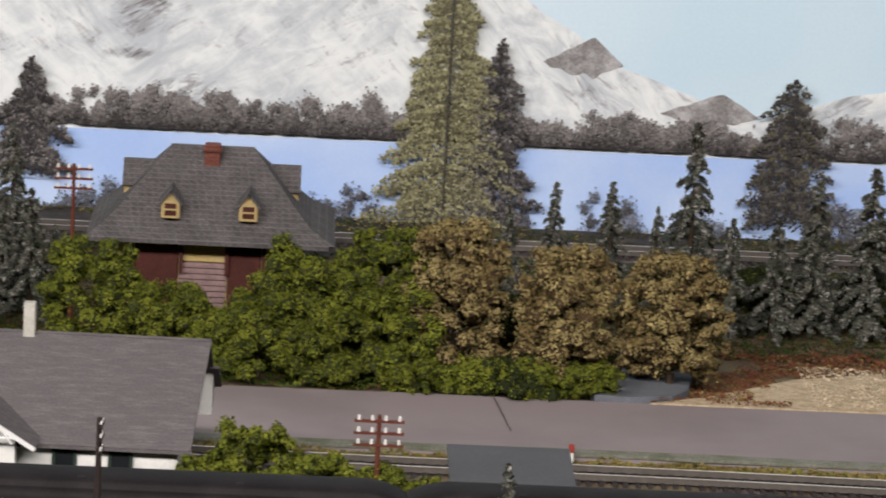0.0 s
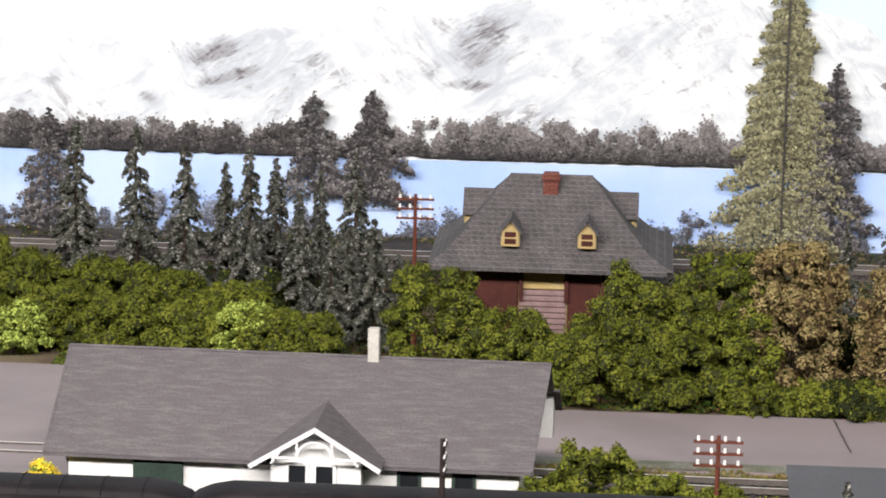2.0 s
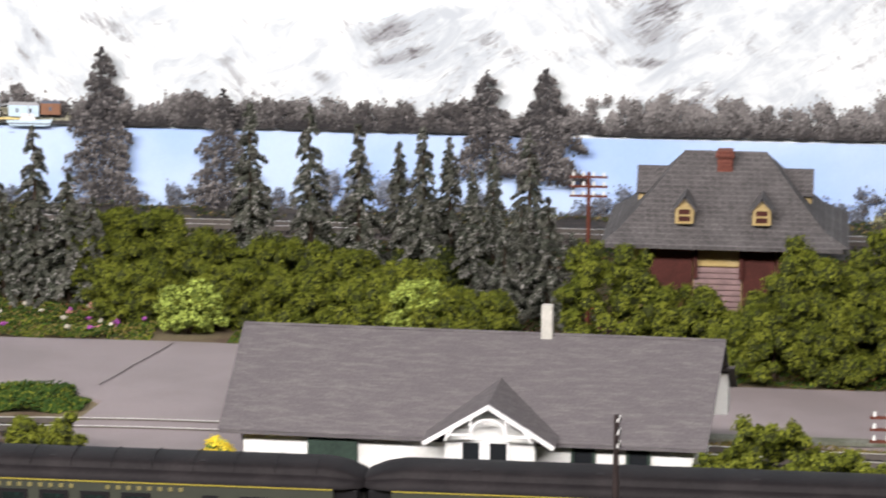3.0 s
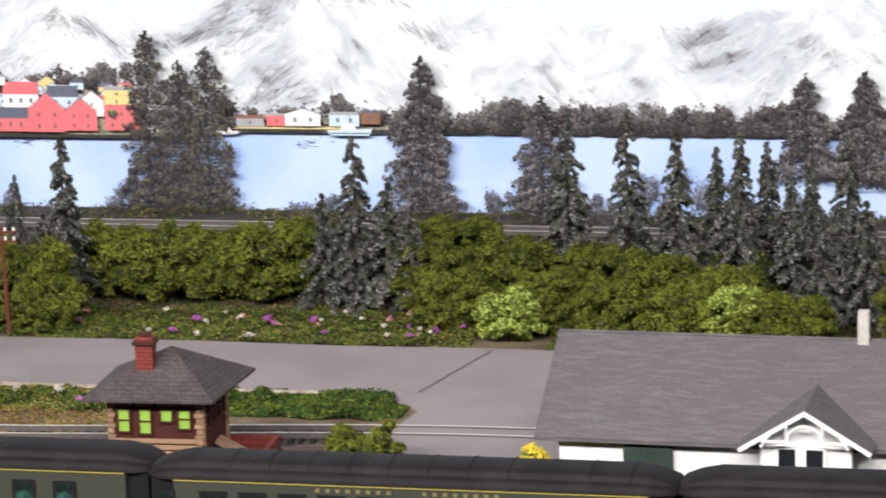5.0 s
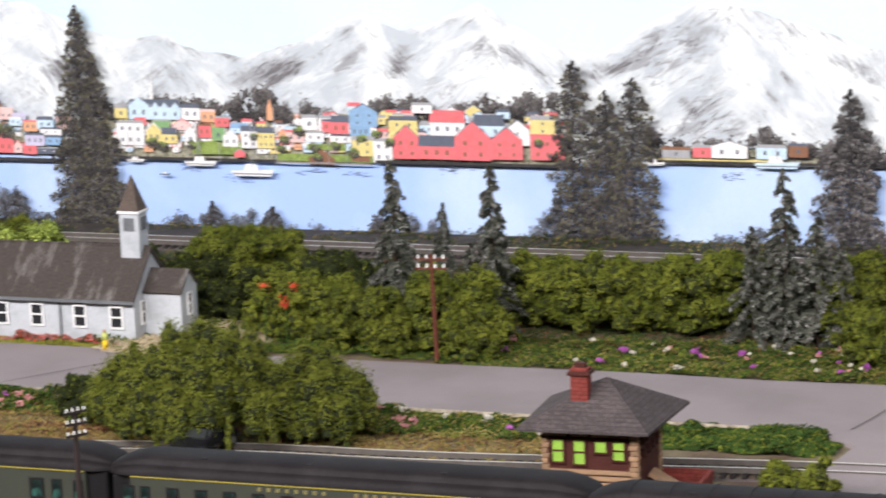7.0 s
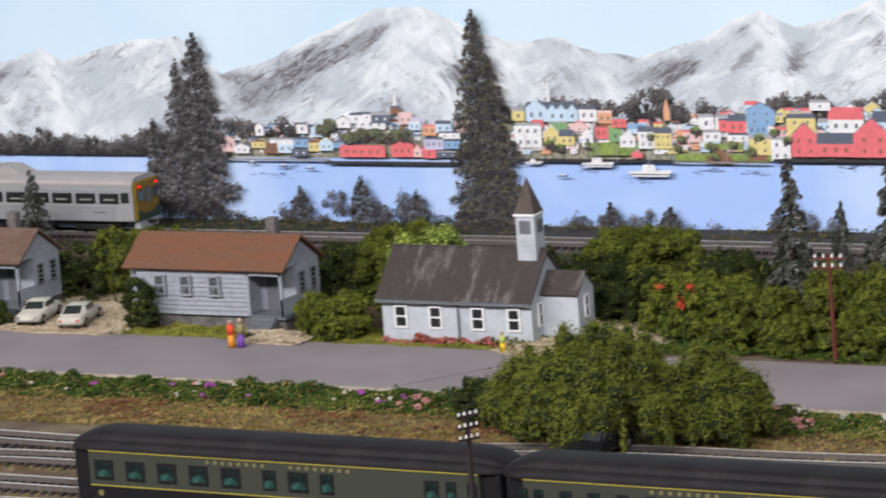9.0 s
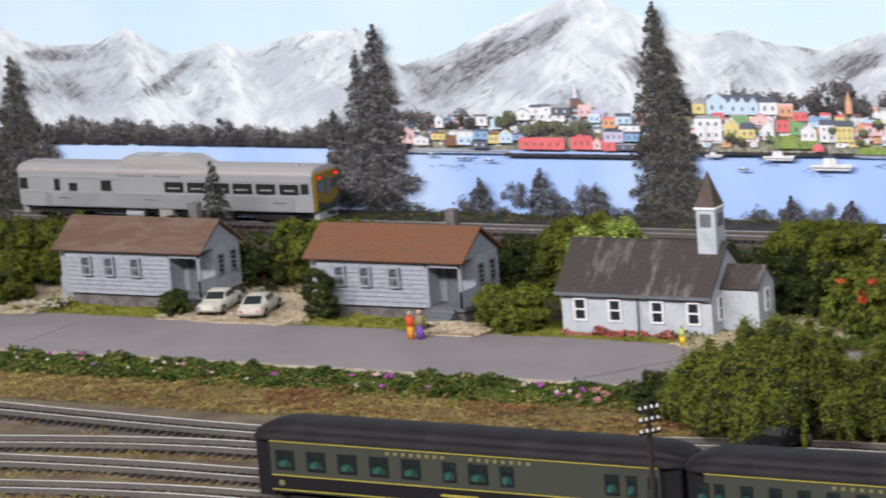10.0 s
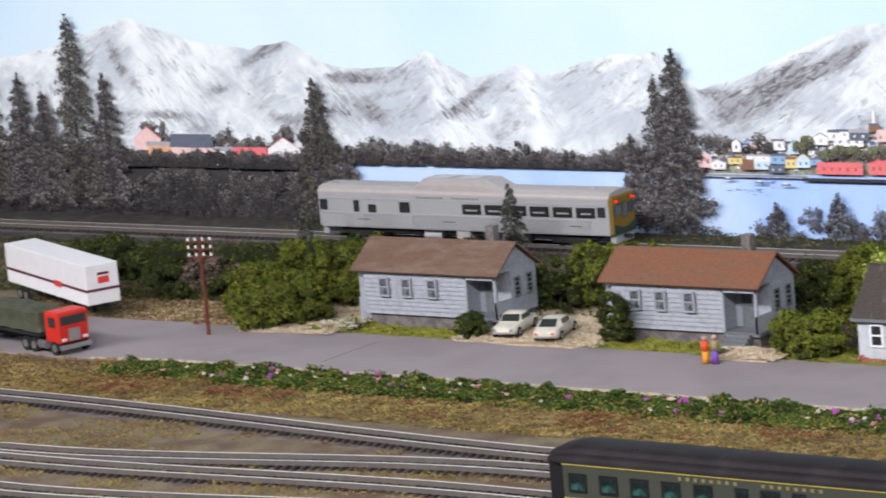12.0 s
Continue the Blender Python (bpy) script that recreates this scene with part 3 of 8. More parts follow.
crowns("painted_treeline", -1.77, -1.37, 0.0735, 0.0275, 0.0035, 0.0075, 760, "grey painted far shore of bare trees", 0.3, 0.42)
crowns("painted_treeline", -0.535, -0.2, 0.0785, 0.030, 0.0035, 0.008, 760, "grey painted far shore of bare trees", 0.25, 0.42)
crowns("painted_treeline", -0.2, 1.38, 0.0795, 0.0315, 0.004, 0.0085, 760, "grey painted far shore of bare trees", -0.2, 0.42)
crowns("painted_treeline", -3.05, -1.77, 0.07, 0.02, 0.0035, 0.0085, 500, "grey painted far shore of bare trees", 0.3)
for x0, x1, base in ((-1.77, -1.37, 0.0732), (-0.535, -0.2, 0.078), (-0.2, 1.38, 0.079)):
    crowns("painted_underbrush", x0, x1, base, 0.014, 0.003, 0.006, 700, "dark painted underbrush along the far shore", 0.35, 0.15, near=0.0030)
for x0, x1, z in ((-1.77, -1.385, 0.0722), (-0.53, -0.2, 0.0772), (-0.2, 1.38, 0.0785)):
    part("painted_shoreline", box(x0, x1, MURAL - 0.0034, MURAL - 0.0030, z, z + 0.0018), dab_grey, mural, "grey-brown painted far shoreline")

# misty bushes along the near shore, just behind the track
crowns("painted_bushes", -1.80, -0.85, 0.004, 0.036, 0.004, 0.010, 420, "dark and misty painted bushes on the near shore", 0.12, 0.9, MISTS, gaps=0.72)
crowns("painted_bushes", -0.85, 1.3, 0.004, 0.040, 0.004, 0.011, 420, "dark and misty painted bushes on the near shore", 0.05, 0.9, MISTS, gaps=0.72)
part("painted_bank", box(-3.1, -1.795, MURAL - 0.0016, MURAL - 0.0012, 0.0, 0.079), dab_dark, mural, "dark painted near bank")
crowns("painted_bushes", -3.0, -1.785, 0.004, 0.082, 0.005, 0.010, 1500, "dark painted brush on the near shore", 0.75, 0.25)


def painted_conifer(x, z0, z1, width, paints, n, even=0.42, full=0.75, label="tall painted conifer on the backdrop"):
    """Ragged boughs, each side by itself: lit touches along their upper edge, gaps between them."""
    h = z1 - z0
    levels = max(int(h / 0.0042), 10)
    spots, which = [], []
    total = sum(0.1 + 0.9 * (i / levels) ** full for i in range(levels)) * 2
    for i in range(levels):
        for side in (-1, 1):
            u = (i + RNG.uniform(0.0, 0.9)) / levels
            k = 0.10 + 0.90 * u ** full
            reach = width / 2 * k * min(max(0.80 + even * noise.noise((x * 70 + 9 * side, i * 0.9, 2.2)) + RNG.uniform(-0.28, 0.30), 0.3), 1.25)
            m = int(n * (0.1 + 0.9 * u ** full) / total)
            s = RNG.uniform(0, 1, m) ** 0.8
            thick = 0.0030 * (1.1 - 0.5 * s) * (0.5 + 0.6 * u)
            dz = RNG.normal(size=m) * thick
            spots.append(np.stack([x + side * reach * s + RNG.normal(scale=0.0006, size=m), z1 - u * h - 0.22 * reach * s * s + dz], 1))
            lit = dz / 0.003 + 0.5 * noise.noise((x * 90 + side, i * 1.3, 5)) + RNG.normal(scale=0.5, size=m) - 0.35 * (1 - s)
            which.append(np.digitize(lit, (-0.25, 0.35, 1.15)))
    m = n // 14
    spots.append(np.stack([x + RNG.normal(scale=0.0008, size=m), z1 + 0.004 - h * RNG.uniform(0, 1, m)], 1))
    which.append(np.zeros(m, int))
    xz = np.concatenate(spots)
    ob = dabs("painted_conifer", xz, RNG.uniform(0.0005, 0.0012, len(xz)), paints, None, label, 1.4, 0.0015, np.concatenate(which), 0.0076)
    return tagged(ob, kind="stuff")


for cx, z0, z1, w, dark in ((-2.075, 0.03, 0.209, 0.070, False), (-2.035, 0.03, 0.152, 0.06, True), (-2.117, 0.03, 0.135, 0.06, True), (-2.148, 0.03, 0.152, 0.06, True), (-2.2, 0.03, 0.19, 0.07, False),
                           (-1.778, 0.02, 0.147, 0.066, False), (-1.745, 0.015, 0.085, 0.05, True), (-1.392, 0.025, 0.172, 0.056, True), (-1.411, 0.025, 0.150, 0.052, True), (-1.438, 0.03, 0.1, 0.034, True),
                           (-1.13, 0.015, 0.188, 0.056, False), (-1.119, 0.02, 0.15, 0.054, False)):
    painted_conifer(cx, z0, z1, w * 1.15, GREYS if dark else OLIVES, 5200 if w > 0.052 else 3000, 0.5, 0.62 if z1 > 0.165 else 0.75)
for cx, z0, z1, w, dark in ((-0.722, 0.02, 0.149, 0.043, False), (-0.697, 0.02, 0.127, 0.040, False), (-0.676, 0.02, 0.138, 0.045, False),
                           (-0.512, 0.012, 0.131, 0.060, True), (-0.423, 0.012, 0.102, 0.05, True), (-0.231, 0.05, 0.120, 0.046, True), (-0.189, 0.045, 0.121, 0.056, True),
                           (0.140, 0.02, 0.15, 0.055, True), (0.349, 0.03, 0.131, 0.06, False), (0.56, 0.03, 0.16, 0.07, True)):
    painted_conifer(cx, z0, z1, w * 1.15, GREYS if dark else OLIVES, 4600 if w > 0.052 else 2600, 0.55, 0.7 if dark else 0.42)
for cx, z1, w in ((-1.243, 0.053, 0.03), (-1.192, 0.042, 0.03), (-1.30, 0.044, 0.034), (-1.655, 0.05, 0.03), (-1.60, 0.046, 0.026), (-0.97, 0.031, 0.03), (-1.02, 0.034, 0.03)):
    painted_conifer(cx, 0.012, z1, w, MISTS, 1100, 0.5, 0.5, "small dark painted tree on the near shore")

# one broad olive conifer with its trunk showing through
dab_straw = mat("painted_straw_dabs", (0.42, 0.41, 0.25), 0.85, 0.2, 120, None, 0.5, 0, 500, island=0.2)
dab_leaf = mat("painted_leaf_dabs", (0.29, 0.285, 0.165), 0.85, 0.2, 120, None, 0.5, 0, 500, island=0.2)
painted_conifer(0.104, 0.02, 0.215, 0.112, (dab_olive, dab_leaf, dab_leaf, dab_straw), 13000, 0.2, 0.8, "broad olive painted conifer on the backdrop")
part("painted_trunk", box(0.1034, 0.1046, MURAL - 0.0098, MURAL - 0.0095, 0.03, 0.2), dab_dark, mural, "dark painted trunk")

# painted harbour town
TOWN = {"red": (0.80, 0.19, 0.21), "white": (0.86, 0.86, 0.87), "blue": (0.28, 0.45, 0.68), "yellow": (0.78, 0.66, 0.28), "pink": (0.82, 0.58, 0.56), "grey": (0.40, 0.41, 0.44), "brown": (0.27, 0.14, 0.09),
        "green": (0.24, 0.42, 0.20), "slate": (0.13, 0.15, 0.20), "orange": (0.78, 0.42, 0.25), "sky": (0.60, 0.76, 0.90), "lavender": (0.60, 0.58, 0.76), "dark": (0.06, 0.06, 0.08)}
town_mats = {k: mat("painted_" + k, v, 0.85, 0.10, 200, None, 0.5, 0, 800) for k, v in TOWN.items()}
TOWN_KEYS = list(TOWN)
layer = [0]


def painted_house(x, z, w, h, wall, roof, gable=0.0, windows=2, rise=0.0):
    """A flat painted house: wall with a gable or a sloped roof, and windows."""
    layer[0] += 1
    y = MURAL - 0.0014 - 0.00001 * layer[0]
    bm = bmesh.new()

    def face(pts, key, lift):
        f = bm.faces.new([bm.verts.new((a, y - lift, b)) for a, b in pts])
        f.material_index = TOWN_KEYS.index(key)

    if gable:
        face([(x - w / 2, z), (x + w / 2, z), (x + w / 2, z + h), (x, z + h + gable), (x - w / 2, z + h)], wall, 0)
        t = min(0.0006, w * 0.06)
        face([(x - w / 2 - t, z + h), (x, z + h + gable), (x, z + h + gable + 1.6 * t), (x - w / 2 - 2 * t, z + h)], roof, 0.000003)
        face([(x + w / 2 + t, z + h), (x + w / 2 + 2 * t, z + h), (x, z + h + gable + 1.6 * t), (x, z + h + gable)], roof, 0.000003)
    else:
        rise = rise or h * 0.45
        face([(x - w / 2, z), (x + w / 2, z), (x + w / 2, z + h), (x - w / 2, z + h)], wall, 0)
        face([(x - w * 0.52, z + h), (x + w * 0.52, z + h), (x + w * 0.47, z + h + rise), (x - w * 0.47, z + h + rise)], roof, 0.000003)
    floors = 2 if h > 0.011 else 1
    for i in range(windows):
        for k in range(floors):
            cx, s = x + w * ((i + 0.5) / windows - 0.5) * 0.86, min(w / windows, h / floors) * 0.12
            low = z + h * (k + 0.35) / floors
            face([(cx - s, low), (cx + s, low), (cx + s, low + h * 0.36 / floors), (cx - s, low + h * 0.36 / floors)], {"slate": "white", "red": "brown", "dark": "white"}.get(wall, "slate"), 0.000006)
    return part("painted_house", bm, town_mats[TOWN_KEYS[0]], mural, "small " + wall + " painted house with a " + roof + " roof", extra=[town_mats[k] for k in TOWN_KEYS[1:]])


def painted_patch(x0, x1, z0, z1, key, label):
    """A meadow or a strip of beach under the houses."""
    layer[0] += 1
    y = MURAL - 0.0014 - 0.00001 * layer[0]
    bm = bmesh.new()
    up, lo = [], []
    for i in range(17):
        x = x0 + (x1 - x0) * i / 16
        up.append(bm.verts.new((x, y, z1 + 0.0012 * noise.noise((x * 90, z1 * 300, 2)))))
        lo.append(bm.verts.new((x, y, z0)))
    for i in range(16):
        bm.faces.new((lo[i], lo[i + 1], up[i + 1], up[i]))
    part("painted_meadow", bm, town_mats[key] if isinstance(key, str) else key, mural, label)


meadow_mat = mat("painted_meadow_green", (0.27, 0.36, 0.10), 0.85, 0.25, 260, (0.17, 0.24, 0.07), 0.45, 0, 900)
hill_mat = mat("painted_hillside", (0.36, 0.35, 0.27), 0.85, 0.3, 300, (0.17, 0.17, 0.12), 0.5, 0, 900)
painted_patch(-1.372, -1.13, 0.0705, 0.0965, hill_mat, "grey-green painted hillside behind the houses")
painted_patch(-1.115, -0.725, 0.0705, 0.108, hill_mat, "grey-green painted hillside behind the houses")
painted_patch(-0.668, -0.535, 0.077, 0.088, hill_mat, "grey-green painted shore behind the houses")
town_rng = random.Random(5)


def town(x0, x1, z0, z1, n, size, walls, roofs):
    """Small houses crowded up the slope, the upper ones first."""
    spots = sorted(((town_rng.uniform(x0, x1), town_rng.random()) for _ in range(n)), key=lambda s: -s[1])
    for x, u in spots:
        s = size * town_rng.uniform(0.7, 1.3)
        painted_house(x, z0 + u * (z1 - z0), s, s * town_rng.uniform(0.4, 0.7), town_rng.choice(walls), town_rng.choice(roofs), s * 0.3 if town_rng.random() < 0.45 else 0, town_rng.choice((1, 1, 2)))


town(-1.368, -1.14, 0.073, 0.0945, 120, 0.0066, ("white", "sky", "lavender", "slate", "brown", "orange", "white", "pink", "blue"), ("slate", "grey", "brown", "slate"))
town(-1.105, -0.89, 0.075, 0.104, 120, 0.0072, ("white", "yellow", "sky", "white", "pink", "orange", "white"), ("grey", "white", "slate", "pink", "red"))
town(-0.965, -0.885, 0.076, 0.102, 60, 0.0070, ("white", "yellow", "pink", "orange", "white", "sky"), ("grey", "brown", "red", "slate", "white"))
town(-0.90, -0.73, 0.088, 0.108, 70, 0.0095, ("white", "yellow", "sky", "pink"), ("slate", "red", "grey"))
painted_patch(-1.036, -0.993, 0.0751, 0.0850, meadow_mat, "green painted meadow above the quay")
painted_patch(-0.964, -0.885, 0.0715, 0.0772, meadow_mat, "green painted meadow by the water")
painted_patch(-0.939, -0.907, 0.0804, 0.0850, meadow_mat, "green painted meadow between the houses")
painted_patch(-0.66, -0.565, 0.0793, 0.0806, "yellow", "yellow painted sea wall")
# the upper town, its rows of houses and the quayside
painted_house(-1.0694, 0.1169, 0.0029, 0.0078, "white", "slate", 0.0123, 0)
painted_house(-1.0671, 0.1017, 0.0453, 0.0096, "sky", "slate", 0.0000, 0, 0.0063)
painted_house(-1.0808, 0.1016, 0.0180, 0.0108, "sky", "sky", 0.0056, 2)
painted_house(-1.0664, 0.1017, 0.0078, 0.0085, "sky", "sky", 0.0045, 1)
painted_house(-1.0586, 0.1017, 0.0078, 0.0085, "sky", "sky", 0.0045, 1)
painted_house(-1.0493, 0.1018, 0.0078, 0.0085, "sky", "sky", 0.0045, 1)
painted_house(-1.0359, 0.1018, 0.0157, 0.0096, "white", "slate", 0.0000, 2, 0.0031)
painted_house(-1.0965, 0.1022, 0.0111, 0.0079, "yellow", "grey", 0.0000, 1, 0.0036)
painted_house(-0.9689, 0.1029, 0.0052, 0.0088, "orange", "slate", 0.0088, 0)
painted_house(-1.0214, 0.1004, 0.0125, 0.0082, "orange", "pink", 0.0000, 2, 0.0022)
painted_house(-1.0096, 0.0971, 0.0124, 0.0067, "red", "grey", 0.0000, 2, 0.0018)
painted_house(-0.9345, 0.0963, 0.0095, 0.0089, "white", "white", 0.0022, 1)
painted_house(-0.9242, 0.0955, 0.0092, 0.0098, "white", "grey", 0.0000, 1, 0.0022)
painted_house(-0.9223, 0.0944, 0.0076, 0.0087, "red", "slate", 0.0000, 1, 0.0017)
painted_house(-0.9111, 0.0934, 0.0149, 0.0091, "red", "slate", 0.0000, 2, 0.0052)
painted_house(-0.8942, 0.0910, 0.0164, 0.0177, "blue", "slate", 0.0065, 3)
painted_house(-1.0801, 0.0971, 0.0101, 0.0049, "red", "red", 0.0000, 0, 0.0013)
painted_house(-1.0620, 0.0950, 0.0147, 0.0058, "green", "grey", 0.0000, 0, 0.0013)
painted_house(-1.0438, 0.0938, 0.0146, 0.0042, "pink", "red", 0.0045, 1)
painted_house(-0.9953, 0.0924, 0.0155, 0.0038, "sky", "blue", 0.0000, 2, 0.0044)
painted_house(-1.0251, 0.0881, 0.0116, 0.0094, "red", "brown", 0.0000, 2, 0.0018)
painted_house(-1.0135, 0.0860, 0.0110, 0.0084, "green", "green", 0.0000, 1, 0.0022)
painted_house(-0.9486, 0.0861, 0.0152, 0.0079, "pink", "red", 0.0000, 2, 0.0018)
painted_house(-0.9323, 0.0867, 0.0151, 0.0070, "white", "grey", 0.0000, 2, 0.0017)
painted_house(-0.9104, 0.0865, 0.0172, 0.0052, "white", "slate", 0.0000, 2, 0.0013)
painted_house(-1.0892, 0.0808, 0.0240, 0.0176, "white", "grey", 0.0000, 3, 0.0023)
painted_house(-1.0892, 0.0808, 0.0240, 0.0086, "white", "white", 0.0000, 3, 0.0014)
painted_house(-1.0686, 0.0828, 0.0130, 0.0099, "yellow", "white", 0.0058, 2)
painted_house(-1.0554, 0.0829, 0.0134, 0.0072, "yellow", "slate", 0.0000, 2, 0.0054)
painted_house(-1.0374, 0.0818, 0.0097, 0.0096, "white", "white", 0.0045, 1)
painted_house(-1.0031, 0.0816, 0.0131, 0.0078, "white", "white", 0.0044, 2)
painted_house(-0.9871, 0.0807, 0.0142, 0.0133, "white", "slate", 0.0000, 2, 0.0044)
painted_house(-0.9732, 0.0808, 0.0146, 0.0121, "yellow", "slate", 0.0000, 3, 0.0048)
painted_house(-0.9270, 0.0688, 0.0208, 0.0048, "brown", "brown", 0.0070, 1)
painted_house(-0.8946, 0.0723, 0.0151, 0.0109, "brown", "slate", 0.0000, 2, 0.0026)
painted_house(-0.9959, 0.0733, 0.0095, 0.0036, "red", "grey", 0.0027, 0)
painted_house(-1.2065, 0.1075, 0.0037, 0.0074, "white", "slate", 0.0140, 0)
painted_house(-1.2065, 0.1075, 0.0092, 0.0049, "brown", "slate", 0.0000, 0, 0.0020)
painted_house(-1.2364, 0.1007, 0.0140, 0.0066, "white", "slate", 0.0000, 2, 0.0020)
painted_house(-1.2304, 0.0950, 0.0271, 0.0079, "white", "white", 0.0000, 3, 0.0010)
painted_house(-1.2206, 0.1000, 0.0177, 0.0066, "slate", "grey", 0.0000, 2, 0.0030)
painted_house(-1.2560, 0.0961, 0.0132, 0.0062, "white", "slate", 0.0033, 1)
painted_house(-1.2435, 0.0999, 0.0113, 0.0066, "white", "slate", 0.0000, 1, 0.0023)
painted_house(-1.1980, 0.0993, 0.0129, 0.0066, "pink", "pink", 0.0000, 2, 0.0033)
painted_house(-1.1867, 0.0966, 0.0119, 0.0061, "lavender", "lavender", 0.0000, 2, 0.0023)
painted_house(-1.1901, 0.0944, 0.0110, 0.0058, "sky", "white", 0.0000, 2, 0.0013)
painted_house(-1.1769, 0.0901, 0.0124, 0.0077, "orange", "red", 0.0000, 2, 0.0013)
painted_house(-1.1638, 0.0922, 0.0146, 0.0074, "sky", "slate", 0.0000, 2, 0.0029)
painted_house(-1.1470, 0.0923, 0.0136, 0.0106, "pink", "slate", 0.0000, 2, 0.0024)
painted_house(-1.1592, 0.0873, 0.0191, 0.0049, "white", "slate", 0.0000, 2, 0.0016)
painted_house(-1.2814, 0.0883, 0.0114, 0.0072, "sky", "slate", 0.0033, 1)
painted_house(-1.2950, 0.0912, 0.0105, 0.0076, "white", "slate", 0.0000, 1, 0.0017)
painted_house(-1.3360, 0.0892, 0.0082, 0.0076, "white", "slate", 0.0034, 1)
painted_house(-1.3156, 0.0817, 0.0232, 0.0042, "white", "grey", 0.0000, 2, 0.0017)
painted_house(-1.3677, 0.0756, 0.0142, 0.0099, "pink", "grey", 0.0037, 2)
painted_house(-1.3547, 0.0744, 0.0147, 0.0053, "white", "grey", 0.0026, 2)
painted_house(-1.3240, 0.0744, 0.0194, 0.0073, "brown", "brown", 0.0000, 3, 0.0014)
painted_house(-1.3123, 0.0750, 0.0155, 0.0068, "sky", "white", 0.0000, 2, 0.0017)
painted_house(-1.2960, 0.0797, 0.0163, 0.0067, "blue", "slate", 0.0000, 2, 0.0020)
painted_house(-1.2989, 0.0723, 0.0158, 0.0051, "slate", "slate", 0.0000, 2, 0.0013)
painted_house(-1.2848, 0.0765, 0.0105, 0.0072, "yellow", "brown", 0.0000, 2, 0.0023)
painted_house(-1.2734, 0.0771, 0.0124, 0.0067, "sky", "yellow", 0.0045, 2)
painted_house(-1.2594, 0.0794, 0.0151, 0.0045, "blue", "slate", 0.0000, 2, 0.0013)
painted_house(-1.3381, 0.0790, 0.0137, 0.0051, "yellow", "brown", 0.0000, 2, 0.0014)
painted_house(-1.2399, 0.0720, 0.0423, 0.0083, "red", "red", 0.0000, 5, 0.0017)
painted_house(-1.2030, 0.0724, 0.0204, 0.0096, "red", "red", 0.0053, 3)
painted_house(-1.1891, 0.0725, 0.0075, 0.0059, "pink", "red", 0.0040, 1)
painted_house(-1.1785, 0.0717, 0.0123, 0.0072, "red", "red", 0.0049, 1)
painted_house(-1.1735, 0.0786, 0.0174, 0.0085, "lavender", "slate", 0.0000, 3, 0.0020)
painted_house(-1.1571, 0.0795, 0.0136, 0.0062, "blue", "slate", 0.0000, 2, 0.0020)
painted_house(-1.1572, 0.0723, 0.0291, 0.0044, "slate", "grey", 0.0000, 3, 0.0010)
painted_house(-0.8910, 0.0995, 0.0232, 0.0114, "blue", "slate", 0.0061, 2)
painted_house(-0.9360, 0.0959, 0.0132, 0.0097, "white", "grey", 0.0000, 1, 0.0026)
painted_house(-0.8588, 0.0906, 0.0235, 0.0144, "yellow", "slate", 0.0000, 2, 0.0035)
painted_house(-0.8228, 0.0940, 0.0282, 0.0100, "white", "red", 0.0000, 3, 0.0095)
painted_house(-0.7896, 0.0935, 0.0248, 0.0086, "sky", "slate", 0.0000, 2, 0.0086)
painted_house(-0.8429, 0.1109, 0.0169, 0.0061, "white", "grey", 0.0000, 1, 0.0022)
painted_house(-0.7667, 0.0876, 0.0188, 0.0120, "white", "slate", 0.0073, 1)
painted_house(-0.7468, 0.0958, 0.0196, 0.0116, "yellow", "grey", 0.0000, 1, 0.0034)
painted_house(-0.8925, 0.0767, 0.0177, 0.0123, "yellow", "grey", 0.0000, 2, 0.0035)
painted_house(-0.8760, 0.0718, 0.0158, 0.0167, "white", "grey", 0.0000, 2, 0.0026)
painted_house(-0.8567, 0.0754, 0.0216, 0.0162, "red", "slate", 0.0096, 2)
painted_house(-0.8322, 0.0756, 0.0293, 0.0100, "red", "slate", 0.0000, 3, 0.0083)
painted_house(-0.8029, 0.0754, 0.0294, 0.0173, "red", "slate", 0.0125, 2)
painted_house(-0.7758, 0.0766, 0.0256, 0.0147, "red", "slate", 0.0099, 2)
painted_house(-0.7434, 0.0770, 0.0267, 0.0163, "red", "red", 0.0000, 3, 0.0034)
painted_house(-0.6231, 0.0817, 0.0150, 0.0076, "red", "grey", 0.0000, 1, 0.0021)
painted_house(-0.6029, 0.0818, 0.0272, 0.0088, "white", "grey", 0.0038, 2)
painted_house(-0.5712, 0.0818, 0.0227, 0.0084, "sky", "grey", 0.0000, 2, 0.0025)
painted_house(-0.6435, 0.0808, 0.0215, 0.0063, "grey", "brown", 0.0000, 1, 0.0025)
painted_house(-0.5512, 0.0836, 0.0146, 0.0083, "brown", "slate", 0.0000, 1, 0.0021)
painted_house(-1.9868, 0.0817, 0.0338, 0.0109, "pink", "red", 0.0109, 1)
painted_house(-1.9722, 0.0711, 0.0300, 0.0147, "orange", "grey", 0.0000, 1, 0.0043)
painted_house(-1.9319, 0.0719, 0.0534, 0.0129, "pink", "slate", 0.0000, 2, 0.0129)
painted_house(-1.8926, 0.0684, 0.0235, 0.0134, "white", "grey", 0.0000, 1, 0.0043)
painted_house(-1.8611, 0.0680, 0.0424, 0.0106, "brown", "red", 0.0000, 2, 0.0074)
painted_house(-1.8201, 0.0689, 0.0383, 0.0158, "white", "red", 0.0105, 2)


